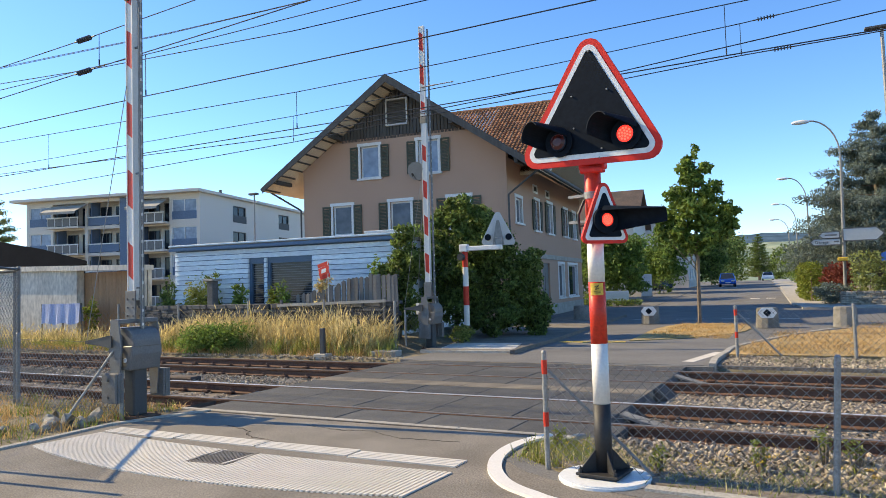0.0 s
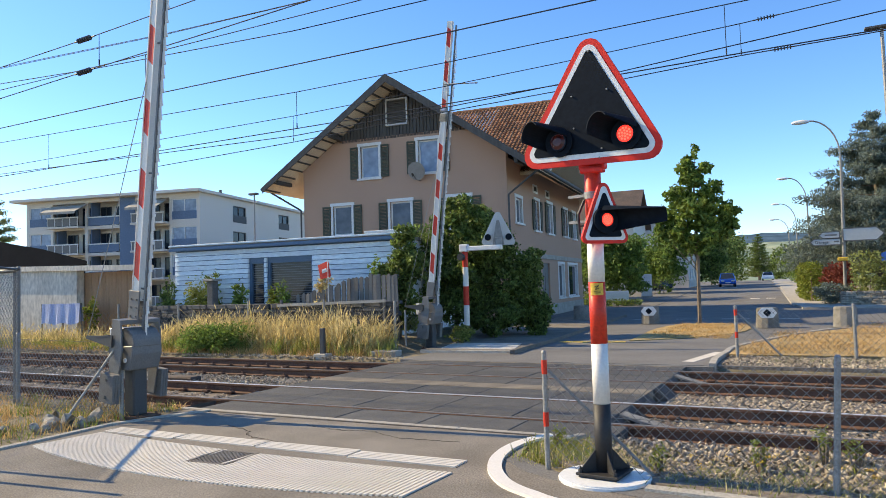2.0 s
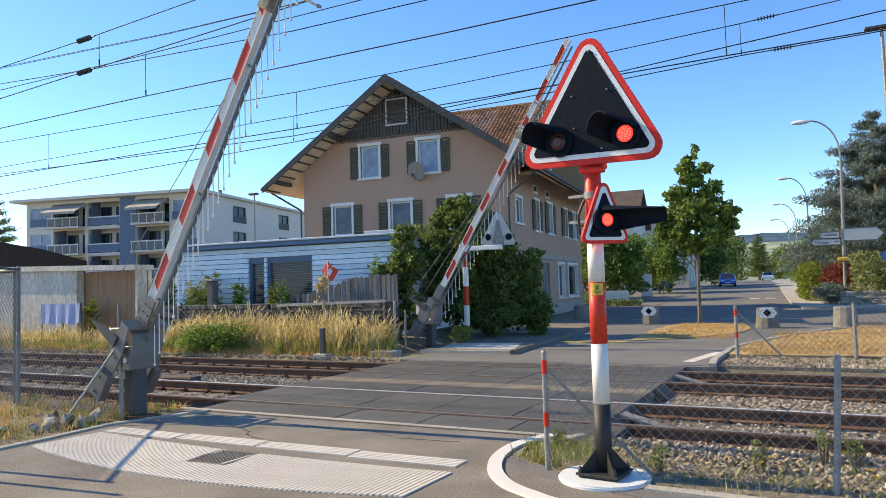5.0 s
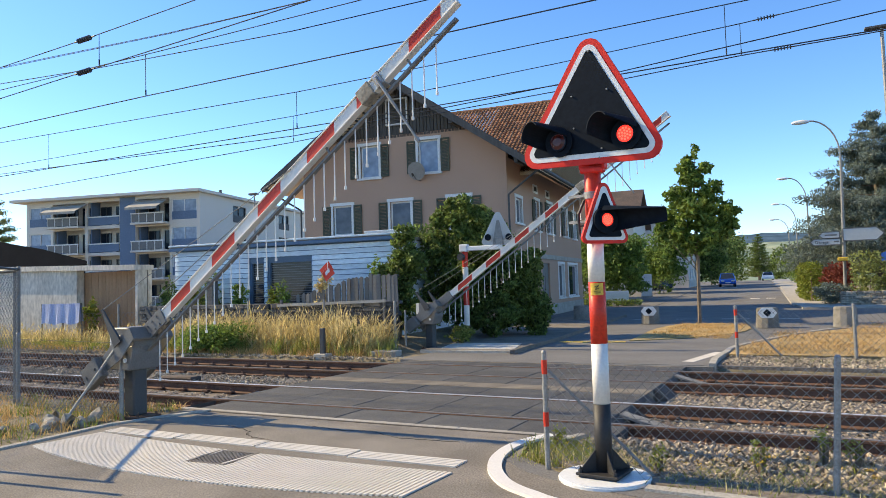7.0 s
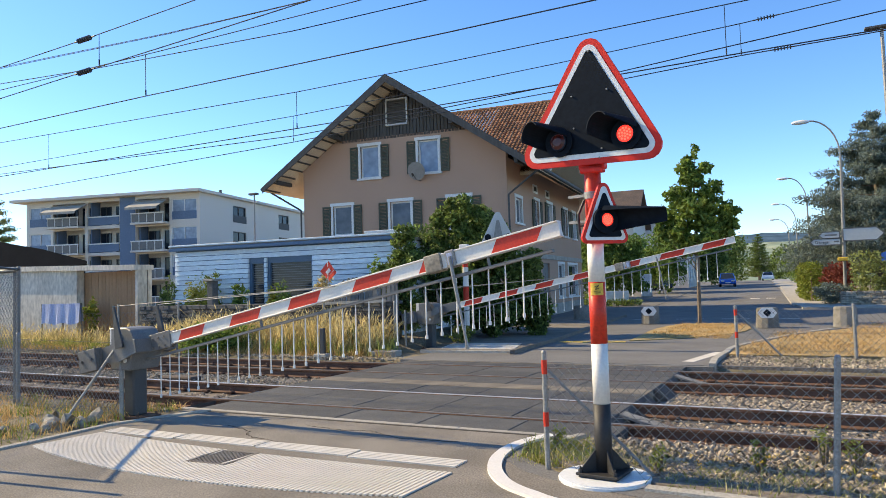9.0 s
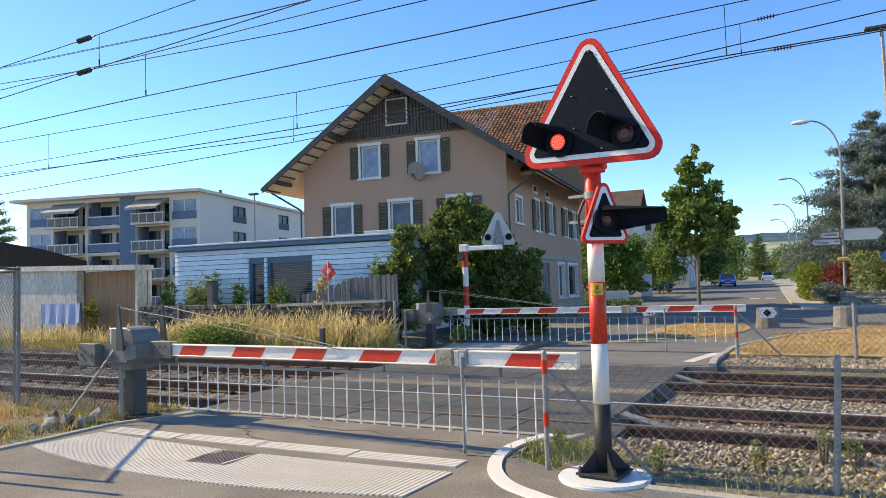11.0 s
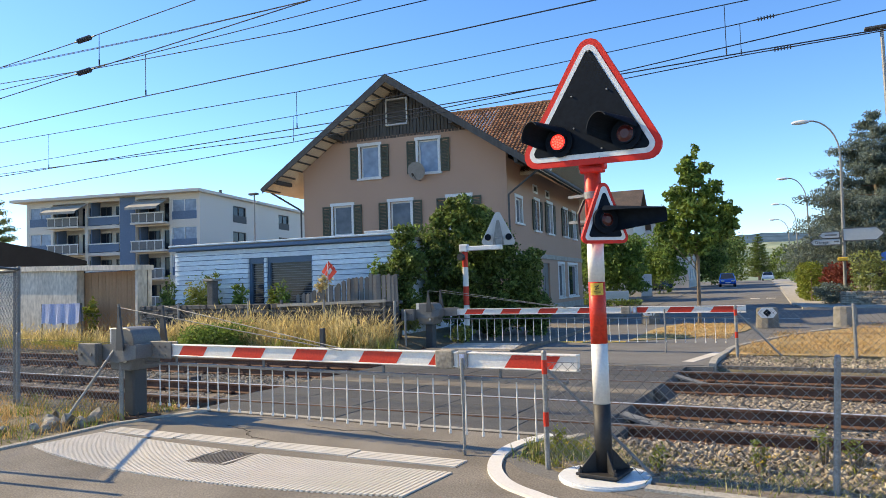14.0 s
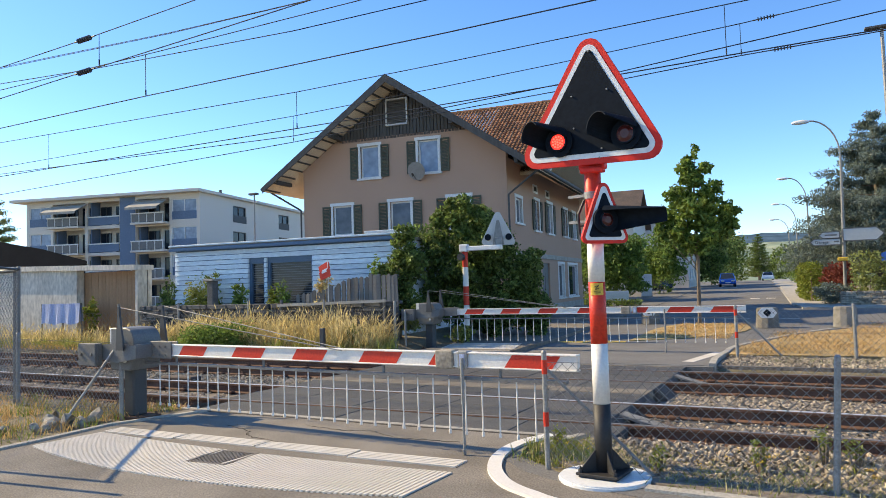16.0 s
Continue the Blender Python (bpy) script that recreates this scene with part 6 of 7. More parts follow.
    for y0, y1, z0, z1 in side:
        w = new("window")
        w.parent = body
        w.matrix_basis = S
        bm = B()
        box(bm, y0, y1, -0.2, -0.17, z0, z1)
        part("pane", bm, PANE, w)
        part("frame", ring(B(), y0, y1, z0, z1, 0.09, -0.16, -0.1), DARKSTEEL, w)
        bm = B()
        box(bm, (y0 + y1) / 2 - 0.05, (y0 + y1) / 2 + 0.05, -0.155, -0.105, z0 + 0.09, z1 - 0.09)
        part("mullion", bm, DARKSTEEL, w)
        bm = B()
        box(bm, y0, y1, 0.01, 0.04, z0 - 0.05, z0 + 0.75)
        part("guard_rail", bm, DARKSTEEL, w)


apartment_block()
lp = thing("street_lamp", "slim lamp post beside the apartment block", "street lamp", pose(-35.4, 38.5, 0), "street lamps")
bm = B()
cyl(bm, (0, 0, -0.2), (0, 0, 8.6), 0.07, 0.05, 8)
part("pole", bm, GALV, lp)
bm = B()
box(bm, -0.45, 0.3, -0.15, 0.15, 8.6, 8.75, 0.03)
part("luminaire", bm, DARKSTEEL, lp)


def plain_house(name, base, turn, w, d, ez, rz, wall, roof_m, label, wins):
    """A far house: walls with window openings, panes and a gabled roof."""
    h = thing(name, label, "house", pose(*base, 0, 0, turn))
    bm = wall_with_holes(B(), 0, w, -0.5, ez, 0, 0.3, wins)
    part("wall", bm, wall, h)
    bm = B()
    prism(bm, [(0, 0.3, -0.5), (0, d, -0.5), (0, d, ez), (0, d / 2, rz - 0.2), (0, 0.3, ez)], (0.3, 0, 0))
    prism(bm, [(w - 0.3, 0.3, -0.5), (w - 0.3, d, -0.5), (w - 0.3, d, ez), (w - 0.3, d / 2, rz - 0.2), (w - 0.3, 0.3, ez)], (0.3, 0, 0))
    box(bm, 0.3, w - 0.3, d - 0.3, d, -0.5, ez)
    part("wall", bm, wall, h)
    bm = B()
    prism(bm, [(-0.6, -0.6, ez - 0.3), (-0.6, d / 2, rz), (-0.6, d + 0.6, ez - 0.3), (-0.6, d + 0.6, ez - 0.5), (-0.6, d / 2, rz - 0.22), (-0.6, -0.6, ez - 0.5)], (w + 1.2, 0, 0))
    part("roof", bm, roof_m, h)
    for a, b, c, e in wins:
        win = new("window")
        win.parent = h
        bm = B()
        box(bm, a, b, 0.14, 0.16, c, e)
        part("pane", bm, PANE, win)
        bm = B()
        ring(bm, a, b, c, e, 0.07, 0.08, 0.13)
        part("frame", bm, FRAMEWHITE, win)
    return h


GRID = [(1.2 + 2.4 * i, 2.3 + 2.4 * i, 1.0 + 2.8 * j, 2.4 + 2.8 * j) for i in range(4) for j in range(2)]
plain_house("house", (-13.4, 86, 0.6), 92, 11, 9, 6.4, 9.6, PALERENDER, DARKSTEEL, "pale house with a dark gabled roof down the street", GRID)
plain_house("house", (-27.5, 72, 0.5), 5, 11, 10, 7.4, 11.0, PALERENDER, TILE_OLD, "cream house with a dark roof behind trees", GRID)
plain_house("house", (-76.5, 86, 1.0), 8, 11, 10, 12.7, 13.1, PALERENDER, GREYPAINT, "cream block behind the apartment building", GRID)


# ---------------------------------------------------------------- garage, garden wall, garden things
def garage():
    g = thing("garage", "low weathered concrete garage with a boarded bay", "garage")
    bm = B()
    prism(bm, [(-30.5, 16.9, -0.1), (-24.2, 16.9, -0.1), (-24.2, 16.9, 2.87), (-30.5, 16.9, 3.05)], (0, 0.3, 0))
    part("wall", bm, CONCRETE_WALL, g, "stained concrete wall")
    bm = B()
    prism(bm, [(-30.8, 16.75, 3.05), (-20.89, 16.75, 2.78), (-20.89, 16.75, 2.60), (-30.8, 16.75, 2.86)], (0, 0.8, 0))
    part("roof", bm, CONCRETE_WALL, g, "concrete roof slab")
    bm = B()
    box(bm, -21.05, -20.93, 16.9, 17.3, -0.1, 2.6)
    box(bm, -30.5, -20.93, 17.35, 17.5, -0.1, 2.6)
    box(bm, -30.5, -30.3, 17.2, 17.6, -0.1, 2.8)
    part("wall", bm, CONCRETE_WALL, g)
    n = 16
    for i in range(n):
        x = -24.2 + i * 3.15 / n
        bm = B()
        box(bm, x + 0.004, x + 3.15 / n - 0.004, 17.22, 17.26, 0.2, 2.6)
        part("board", bm, WOOD, g)
    s = thing("shed", "low shed with a dark shallow roof", "shed", pose(-46.4, 23.0, 0))
    bm = B()
    box(bm, -6, 10.5, 0, 2.2, -0.1, 3.4)
    part("wall", bm, GREYWOOD, s)
    bm = B()
    prism(bm, [(-7, -0.6, 3.3), (15.1, -0.6, 3.3), (15.1, -0.6, 3.45), (11.6, -0.6, 4.2), (8.0, -0.6, 4.76), (0.0, -0.6, 5.4), (-7, -0.6, 5.4)], (-4.9, 3.5, 0))
    part("roof", bm, SHEDROOF, s, "dark sheet roof")


garage()


def garden():
    w = thing("garden_wall", "dark rough stone garden wall behind the tall grass", "wall", kind="structure")
    rnd = random.Random(12)
    bm = B()
    box(bm, -20.8, -10.6, 16.98, 17.3, -0.1, 1.18)
    part("core", bm, GARDENSTONE, w)
    me = []
    for k in range(6):
        b = B()
        box(b, -0.5, 0.5, -0.5, 0.5, -0.5, 0.5, 0.12)
        for v in b.verts:
            v.co += Vector((rnd.uniform(-1, 1), rnd.uniform(-1, 1), rnd.uniform(-1, 1))) * 0.05
        me.append(mesh_of("stone", b, GARDENSTONE))
    z = 0.55
    while z < 1.25:
        hgt = rnd.uniform(0.11, 0.16)
        x = -20.8
        while x < -10.7:
            l = rnd.uniform(0.2, 0.42)
            piece("stone", rnd.choice(me), w, Matrix.Translation((x + l / 2, 17.0 + rnd.uniform(-0.03, 0.03), z + hgt / 2)) @ Matrix.Diagonal((l * 0.97, 0.24, hgt * 0.95, 1)))
            x += l
        z += hgt
    f = thing("palisade", "weathered grey plank palisade of uneven height", "fence")
    for i in range(24):
        x = -14.3 + i * 0.155
        top = 1.62 + 0.5 * smoothstep(-14.2, -11.6, x) + rnd.uniform(-0.05, 0.05)
        bm = B()
        prism(bm, [(-0.068, 0, 0.4), (0.068, 0, 0.4), (0.068, 0, top - 0.03), (0.0, 0, top), (-0.068, 0, top - 0.05)], (0, 0.025, 0))
        part("plank", bm, GREYWOOD, f, at=pose(x, 17.45, 0, 0, rnd.uniform(-1.5, 1.5), rnd.uniform(-6, 6)))
    bm = B()
    beam(bm, (-14.4, 17.5, 1.25), (-10.6, 17.5, 1.3), 0.05, 0.09)
    beam(bm, (-14.4, 17.5, 0.6), (-10.6, 17.5, 0.6), 0.05, 0.09)
    part("rail", bm, GREYWOOD, f)
    col = thing("garden_post", "square dark stone garden post with a pale cap", "post", pose(-17.6, 17.12, 0))
    bm = B()
    box(bm, -0.13, 0.13, -0.13, 0.13, 0, 2.1, 0.02)
    part("shaft", bm, GARDENSTONE, col)
    bm = B()
    box(bm, -0.22, 0.22, -0.22, 0.22, 2.1, 2.18, 0.015)
    part("cap", bm, CONCRETE, col)
    for i, (x, y, s, n, m, lf) in enumerate(((-20.2, 17.6, (1.0, 0.7, 2.1), 900, LEAF_DARK, 0.09), (-18.8, 17.55, (1.7, 0.7, 2.25), 600, GRASS, 0.1), (-18.0, 17.5, (1.0, 0.6, 2.3), 330, LEAF_DARK, 0.1), (-16.7, 17.4, (0.7, 0.5, 1.95), 500, LEAF, 0.1),
                                            (-14.95, 17.4, (0.9, 0.5, 1.85), 700, LEAF, 0.09), (-15.3, 17.35, (0.45, 0.4, 1.8), 280, LEAF_LIME, 0.09), (-13.5, 17.6, (0.8, 0.5, 2.1), 420, STRAW, 0.09), (-11.6, 17.75, (0.5, 0.5, 2.55), 420, LEAF, 0.1), (-23.2, 16.8, (0.7, 0.5, 1.5), 260, LEAF_LIME, 0.1))):
        mound("garden_shrub", (x, y, 0.2), s, int(n * 2.6), lf * 1.1, m, ("slender leafy garden shrub", "thin airy garden shrub", "small garden bush by the stone wall")[i % 3], 60 + i, "shrub", 6, 0.2)
    t = thing("laundry", "blue and white striped cloth over a low rack", "cloth", pose(-23.6, 15.9, 0.38, 0, 0, 2))
    bm = B()
    n = 14
    rows = []
    for i in range(n + 1):
        x = -1.0 + 2.0 * i / n
        o = 0.03 * math.sin(i * 1.7)
        rows.append([bm.verts.new((x, o - 0.06, 0.42 + 0.03 * math.sin(i))), bm.verts.new((x, -0.03 + o * 0.3, 1.12)), bm.verts.new((x, 0.03 + o * 0.3, 1.12)), bm.verts.new((x, 0.08 - o, 0.5))])
    for p, q in zip(rows, rows[1:]):
        for k in range(3):
            bm.faces.new((p[k], q[k], q[k + 1], p[k + 1]))
    part("cloth", bm, CLOTH, t, "blue and white striped cloth")
    bm = B()
    cyl(bm, (-1.05, 0, 1.1), (1.05, 0, 1.1), 0.018, seg=7)
    for x in (-1.05, 1.05):
        cyl(bm, (x, 0, 1.12), (x, 0, -0.3), 0.018, seg=7)
    part("rack", bm, DARKSTEEL, t)
    st = thing("marker_stub", "short dark steel post on a concrete block", "post", pose(-11.55, 15.02, 0))
    bm = B()
    box(bm, -0.07, 0.07, -0.05, 0.05, 0, 0.72, 0.015)
    part("post", bm, DARKSTEEL, st)
    bm = B()
    box(bm, -0.2, 0.2, -0.16, 0.16, -0.1, 0.06, 0.02)
    part("block", bm, CONCRETE, st)
    bl = thing("concrete_block", "weathered concrete duct cover beside the track", "block", pose(-9.9, 15.5, 0, 0, 0, 8))
    bm = B()
    box(bm, -0.35, 0.35, -0.2, 0.2, -0.1, 0.12, 0.02)
    part("cover", bm, CONCRETE, bl)
    ld = thing("trackside_box", "flat dark steel box between the tracks", "track box", pose(-12.6, 11.3, -0.21, 0, 0, 3))
    bm = B()
    box(bm, -0.45, 0.45, -0.16, 0.16, 0, 0.12, 0.03)
    part("lid", bm, SLEEPER, ld)


garden()


def flag():
    f = thing("flag", "small red and white flag on a thin garden pole", "flag", pose(-13.05, 17.3, 0))
    bm = B()
    cyl(bm, (0, 0, 0.2), (0, 0, 2.62), 0.012, seg=7)
    part("pole", bm, FRAMEWHITE, f)
    out = []
    for i in range(4):
        bm = B()
        box(bm, 0, 0.118, -0.002, 0.002, -0.42 + 0.01 * i, 0)
        ob = part("flag_strip", bm, FLAGRED, f, "red cloth strip")
        out.append(ob)
        if i in (1, 2):
            bm = B()
            box(bm, 0.0 if i == 2 else 0.06, 0.06 if i == 2 else 0.118, -0.005, 0.005, -0.3, -0.12)
            part("cross_arm", bm, SIGNWHITE, ob, "white cross")
    return out


FLAG = flag()


# ---------------------------------------------------------------- street things
def street_lamp(base, top, head, label):
    """A tapered pole that bends over into an arm with a luminaire."""
    b, t, e = Vector(base), Vector(top), Vector(head)
    s = thing("street_lamp", label, "street lamp", pose(*b), "street lamps")
    bm = B()
    cyl(bm, (0, 0, -0.2), t - b, 0.1, 0.065, 10)
    part("pole", bm, GALV, s, "galvanised tapered pole")
    bm = B()
    pts = []
    for i in range(9):
        k = i / 8 * math.pi / 2
        pts.append(Vector((t.x + (e.x - t.x) * (1 - math.cos(k)), t.y, t.z + (e.z - t.z) * math.sin(k))) - b)
    tube(bm, pts, 0.045, 8)
    part("arm", bm, GALV, s, "curved arm")
    bm = B()
    bmesh.ops.create_uvsphere(bm, u_segments=14, v_segments=8, radius=1, matrix=Matrix.Translation(e - b + Vector((-0.4, 0, -0.02))) @ Matrix.Diagonal((0.5, 0.17, 0.13, 1)))
    part("luminaire", bm, FRAMEWHITE, s, "pale oval luminaire", True)
    return s


street_lamp((1.2, 45.5, 0.05), (1.36, 45.5, 8.3), (-0.15, 45.5, 10.5), "tall curved street lamp carrying direction signs")
street_lamp((-0.62, 72, 0.5), (-0.7, 72, 8.3), (-2.2, 72, 10.6), "tall curved street lamp beside the footway")
street_lamp((-2.1, 95, 0.7), (-2.2, 95, 8.0), (-3.9, 95, 10.4), "tall curved street lamp further along the street")
street_lamp((-3.6, 115, 0.8), (-3.7, 115, 8.0), (-5.3, 115, 10.0), "tall curved street lamp far down the street")
sl = thing("street_lamp", "slender lamp post with a flat dark head", "street lamp", pose(2.5, 29.9, 0), "street lamps")
bm = B()
cyl(bm, (0, 0, -0.2), (-0.08, 0, 10.6), 0.085, 0.06, 10)
part("pole", bm, GALV, sl, "pale steel pole")
bm = B()
box(bm, -0.62, 0.1, -0.13, 0.13, 10.55, 10.66, 0.03)
part("luminaire", bm, DARKSTEEL, sl, "flat dark luminaire")


def arrow_board(parent, x0, x1, z0, z1, y, point, label, bars):
    """A flat direction board with one pointed end."""
    bm = B()
    h = (z1 - z0) / 2
    if point > 0:
        o = [(x0, y, z0), (x1 - h, y, z0), (x1, y, z0 + h), (x1 - h, y, z1), (x0, y, z1)]
    else:
        o = [(x0 + h, y, z0), (x1, y, z0), (x1, y, z1), (x0 + h, y, z1), (x0, y, z0 + h)]
    prism(bm, o, (0, 0.03, 0))
    b = part("board", bm, PALEGREY, parent, label)
    bm = B()
    for p, q in zip(o, o[1:] + o[:1]):
        beam(bm, (p[0], y + 0.012, p[2]), (q[0], y + 0.012, q[2]), 0.05, 0.05)
    part("edging", bm, GREYPAINT, b, "dark grey rim")
    for a, c in bars:
        bm = B()
        box(bm, a, c, y - 0.006, y - 0.002, z0 + h * 0.8, z0 + h * 1.25)
        part("lettering", bm, GREYPAINT, b)


ds = thing("direction_sign", "white direction boards on a street lamp", "direction sign", pose(1.2, 45.2, 0.05))
arrow_board(ds, 0.05, 2.0, 3.5, 4.18, 0.05, 1, "large white direction board seen from behind", [])
arrow_board(ds, -1.13, -0.12, 3.68, 4.03, 0.05, -1, "small pale direction board", [(-0.85, -0.25)])
arrow_board(ds, -1.58, -0.1, 3.31, 3.66, 0.05, -1, "small pale direction board lettered Garage", [(-0.42, -0.16)])
word = bpy.data.curves.new("lettering", "FONT")
word.body, word.size, word.extrude = "Garage", 0.24, 0.003
word.materials.append(DARKSTEEL)
letters = new("lettering", word)
letters.parent = ds
letters.matrix_basis = pose(-1.36, 0.045, 3.4, 90, 0, 0)
bm = B()
for z in (3.8, 3.4, 4.0):
    cyl(bm, (0, 0.3, z - 0.03), (0, 0.3, z + 0.03), 0.13, seg=12)
    beam(bm, (0, 0.2, z), (0, 0.06, z), 0.08, 0.04)
part("clamp", bm, GALV, ds)
bx = thing("hazard_light", "small orange box fixed to a lamp post", "warning lamp", pose(1.2, 45.2, 2.45))
bm = B()
box(bm, -0.28, 0.22, -0.12, 0.12, 0.0, 0.2, 0.03)
part("case", bm, YELLOW, bx)
bm = B()
beam(bm, (0, 0.05, 0.1), (0, 0.3, 0.1), 0.06, 0.06)
part("clamp", bm, DARKSTEEL, bx)
bs = thing("blue_sign", "small blue signboard on a thin post", "sign", pose(3.55, 43.7, 0))
bm = B()
prism(bm, [(-0.65, 0, 2.35), (0.65, 0, 2.35), (0.65, 0, 2.75), (0.0, 0, 3.05), (-0.65, 0, 2.75)], (0, 0.03, 0))
part("board", bm, PLASTICBLUE, bs)
bm = B()
cyl(bm, (0, 0.06, -0.1), (0, 0.06, 2.9), 0.03, seg=8)
part("post", bm, GALV, bs)


def bollard(x, y, label):
    """A stout concrete planter drum with a diamond marker board."""
    b = thing("concrete_bollard", label, "bollard", pose(x, y, 0.0, 0, 0, 4), "concrete bollards")
    bm = B()
    bmesh.ops.create_cone(bm, cap_ends=True, segments=12, radius1=0.36, radius2=0.33, depth=0.66, matrix=Matrix.Translation((0, 0, 0.35)))
    bmesh.ops.bevel(bm, geom=[e for e in bm.edges if min(v.co.z for v in e.verts) > 0.6], offset=0.03, segments=2, affect="EDGES")
    part("drum", bm, DRUM, b, "weathered concrete drum")
    return b


def diamond(b):
    p = new("marker_board")
    p.parent = b
    bm = B()
    prism(bm, [(-0.3, -0.40, 0.52), (-0.17, -0.40, 0.35), (0.17, -0.40, 0.35), (0.3, -0.40, 0.52), (0.17, -0.40, 0.69), (-0.17, -0.40, 0.69)], (0, 0.025, 0))
    part("board", bm, SIGNWHITE, p)
    bm = B()
    prism(bm, [(-0.13, -0.404, 0.52), (0, -0.404, 0.39), (0.13, -0.404, 0.52), (0, -0.404, 0.65)], (0, 0.004, 0))
    part("diamond", bm, SIGNBLACK, p, "black diamond")
    bm = B()
    beam(bm, (0, -0.38, 0.5), (0, -0.3, 0.5), 0.1, 0.1)
    part("bracket", bm, GALV, p)


diamond(bollard(-5.9, 28.3, "concrete drum bollard with a black diamond marker"))
diamond(bollard(-1.62, 26.1, "concrete drum bollard with a black diamond board"))
bollard(0.66, 26.4, "weathered concrete drum bollard with a stained face")
bollard(-9.35, 30.6, "concrete drum bollard at the footway's edge")


def car(base, turn, paint, label, length=4.3, w=1.75, h=1.46):
    c = thing("car", label, "car", pose(*base, 0, 0, turn), "parked cars")
    L = length
    # profile along x (front at +x), lofted over the width
    prof = [(-L / 2, 0.35), (-L / 2 + 0.05, 0.8), (-L / 2 + 0.25, 0.95), (L / 2 - 1.15, 0.92), (L / 2 - 0.15, 0.72), (L / 2, 0.5), (L / 2 - 0.05, 0.28), (-L / 2 + 0.1, 0.25)]
    bm = B()
    prism(bm, [(x, -w / 2, z) for x, z in prof], (0, w, 0))
    bmesh.ops.bevel(bm, geom=bm.edges[:], offset=0.06, segments=2, affect="EDGES")
    part("body", bm, paint, c)
    bm = B()
    lo = [(-L / 2 + 0.3, 0.92), (L / 2 - 1.1, 0.9)]
    hi = [(-L / 2 + 0.75, h - 0.04), (L / 2 - 1.95, h)]
    v = [bm.verts.new((x, s * (w / 2 - 0.06), z)) for s in (-1, 1) for x, z in lo] + [bm.verts.new((x, s * (w / 2 - 0.22), z)) for s in (-1, 1) for x, z in hi]
    for f in ((0, 1, 5, 4), (2, 6, 7, 3), (1, 3, 7, 5), (0, 4, 6, 2)):
        bm.faces.new([v[k] for k in f])
    part("windows", bm, PANE, c, "dark glazing")
    bm = B()
    box(bm, hi[0][0] - 0.02, hi[1][0] + 0.02, -w / 2 + 0.2, w / 2 - 0.2, h - 0.05, h + 0.015, 0.02)
    for s in (-1, 1):
        for a, b in zip(lo, hi):
            beam(bm, (a[0], s * (w / 2 - 0.07), a[1]), (b[0], s * (w / 2 - 0.23), b[1]), 0.07, 0.07)
    part("roof", bm, paint, c)
    for x in (-L / 2 + 0.75, L / 2 - 0.8):
        for s in (-1, 1):
            wh = new("wheel")
            wh.parent = c
            bm = B()
            cyl(bm, (x, s * (w / 2 - 0.2), 0.31), (x, s * (w / 2 + 0.01), 0.31), 0.31, seg=18)
            part("tyre", bm, CABLE, wh)
            bm = B()
            cyl(bm, (x, s * (w / 2 - 0.02), 0.31), (x, s * (w / 2 + 0.02), 0.31), 0.2, seg=14)
            part("rim", bm, GALV, wh)
    for s in (-1, 1):
        bm = B()
        box(bm, L / 2 - 0.2, L / 2 - 0.02, s * (w / 2 - 0.32) - 0.18, s * (w / 2 - 0.32) + 0.18, 0.6, 0.74, 0.02)
        part("headlight", bm, FRAMEWHITE, c)
        bm = B()
        box(bm, -L / 2 - 0.01, -L / 2 + 0.08, s * (w / 2 - 0.25) - 0.14, s * (w / 2 - 0.25) + 0.14, 0.7, 0.9, 0.02)
        part("tail_light", bm, SIGNRED, c)
    bm = B()
    box(bm, L / 2 - 0.03, L / 2 + 0.02, -0.26, 0.26, 0.42, 0.53)
    part("number_plate", bm, SIGNWHITE, c)
    return c


car((-15.2, 77.5, 0.62), -60, CARPAINT_DARK, "dark grey parked car facing the street")
car((-9.2, 85.5, 0.66), -82, CARPAINT_BLUE, "bright blue parked car at the kerb", 3.9, 1.7, 1.5)
car((-7.9, 134.0, 0.96), -86, CARPAINT_WHITE, "white car far down the street")
cb = thing("utility_cabinet", "white upright utility cabinet beside the street", "cabinet", pose(-12.5, 59.0, 0.36, 0, 0, 10))
bm = B()
box(bm, -0.42, 0.42, -0.2, 0.2, 0.06, 1.82, 0.02)
part("body", bm, FRAMEWHITE, cb)
bm = B()
box(bm, -0.44, 0.44, -0.22, 0.22, -0.4, 0.07, 0.01)
part("plinth", bm, CONCRETE, cb, "concrete plinth")
bm = B()
box(bm, -0.2, -0.12, -0.215, -0.2, 0.85, 1.05)
part("handle", bm, DARKSTEEL, cb)
lowsign = thing("low_sign", "low white signboard before a hedge", "sign", pose(-11.9, 47.0, 0.05, 0, 0, 12))
bm = B()
box(bm, -0.75, 0.75, -0.03, 0.03, 0.35, 1.0, 0.01)
part("board", bm, FRAMEWHITE, lowsign)
bm = B()
for x in (-0.6, 0.6):
    cyl(bm, (x, 0.05, -0.1), (x, 0.05, 0.9), 0.03, seg=8)
part("leg", bm, GALV, lowsign)
hedge("hedge", (-13.6, 46.4, 0.0), (6.5, 1.2, 0.5), 10, 2400, 0.14, LEAF_DARK, "low clipped hedge at the street corner", 28)

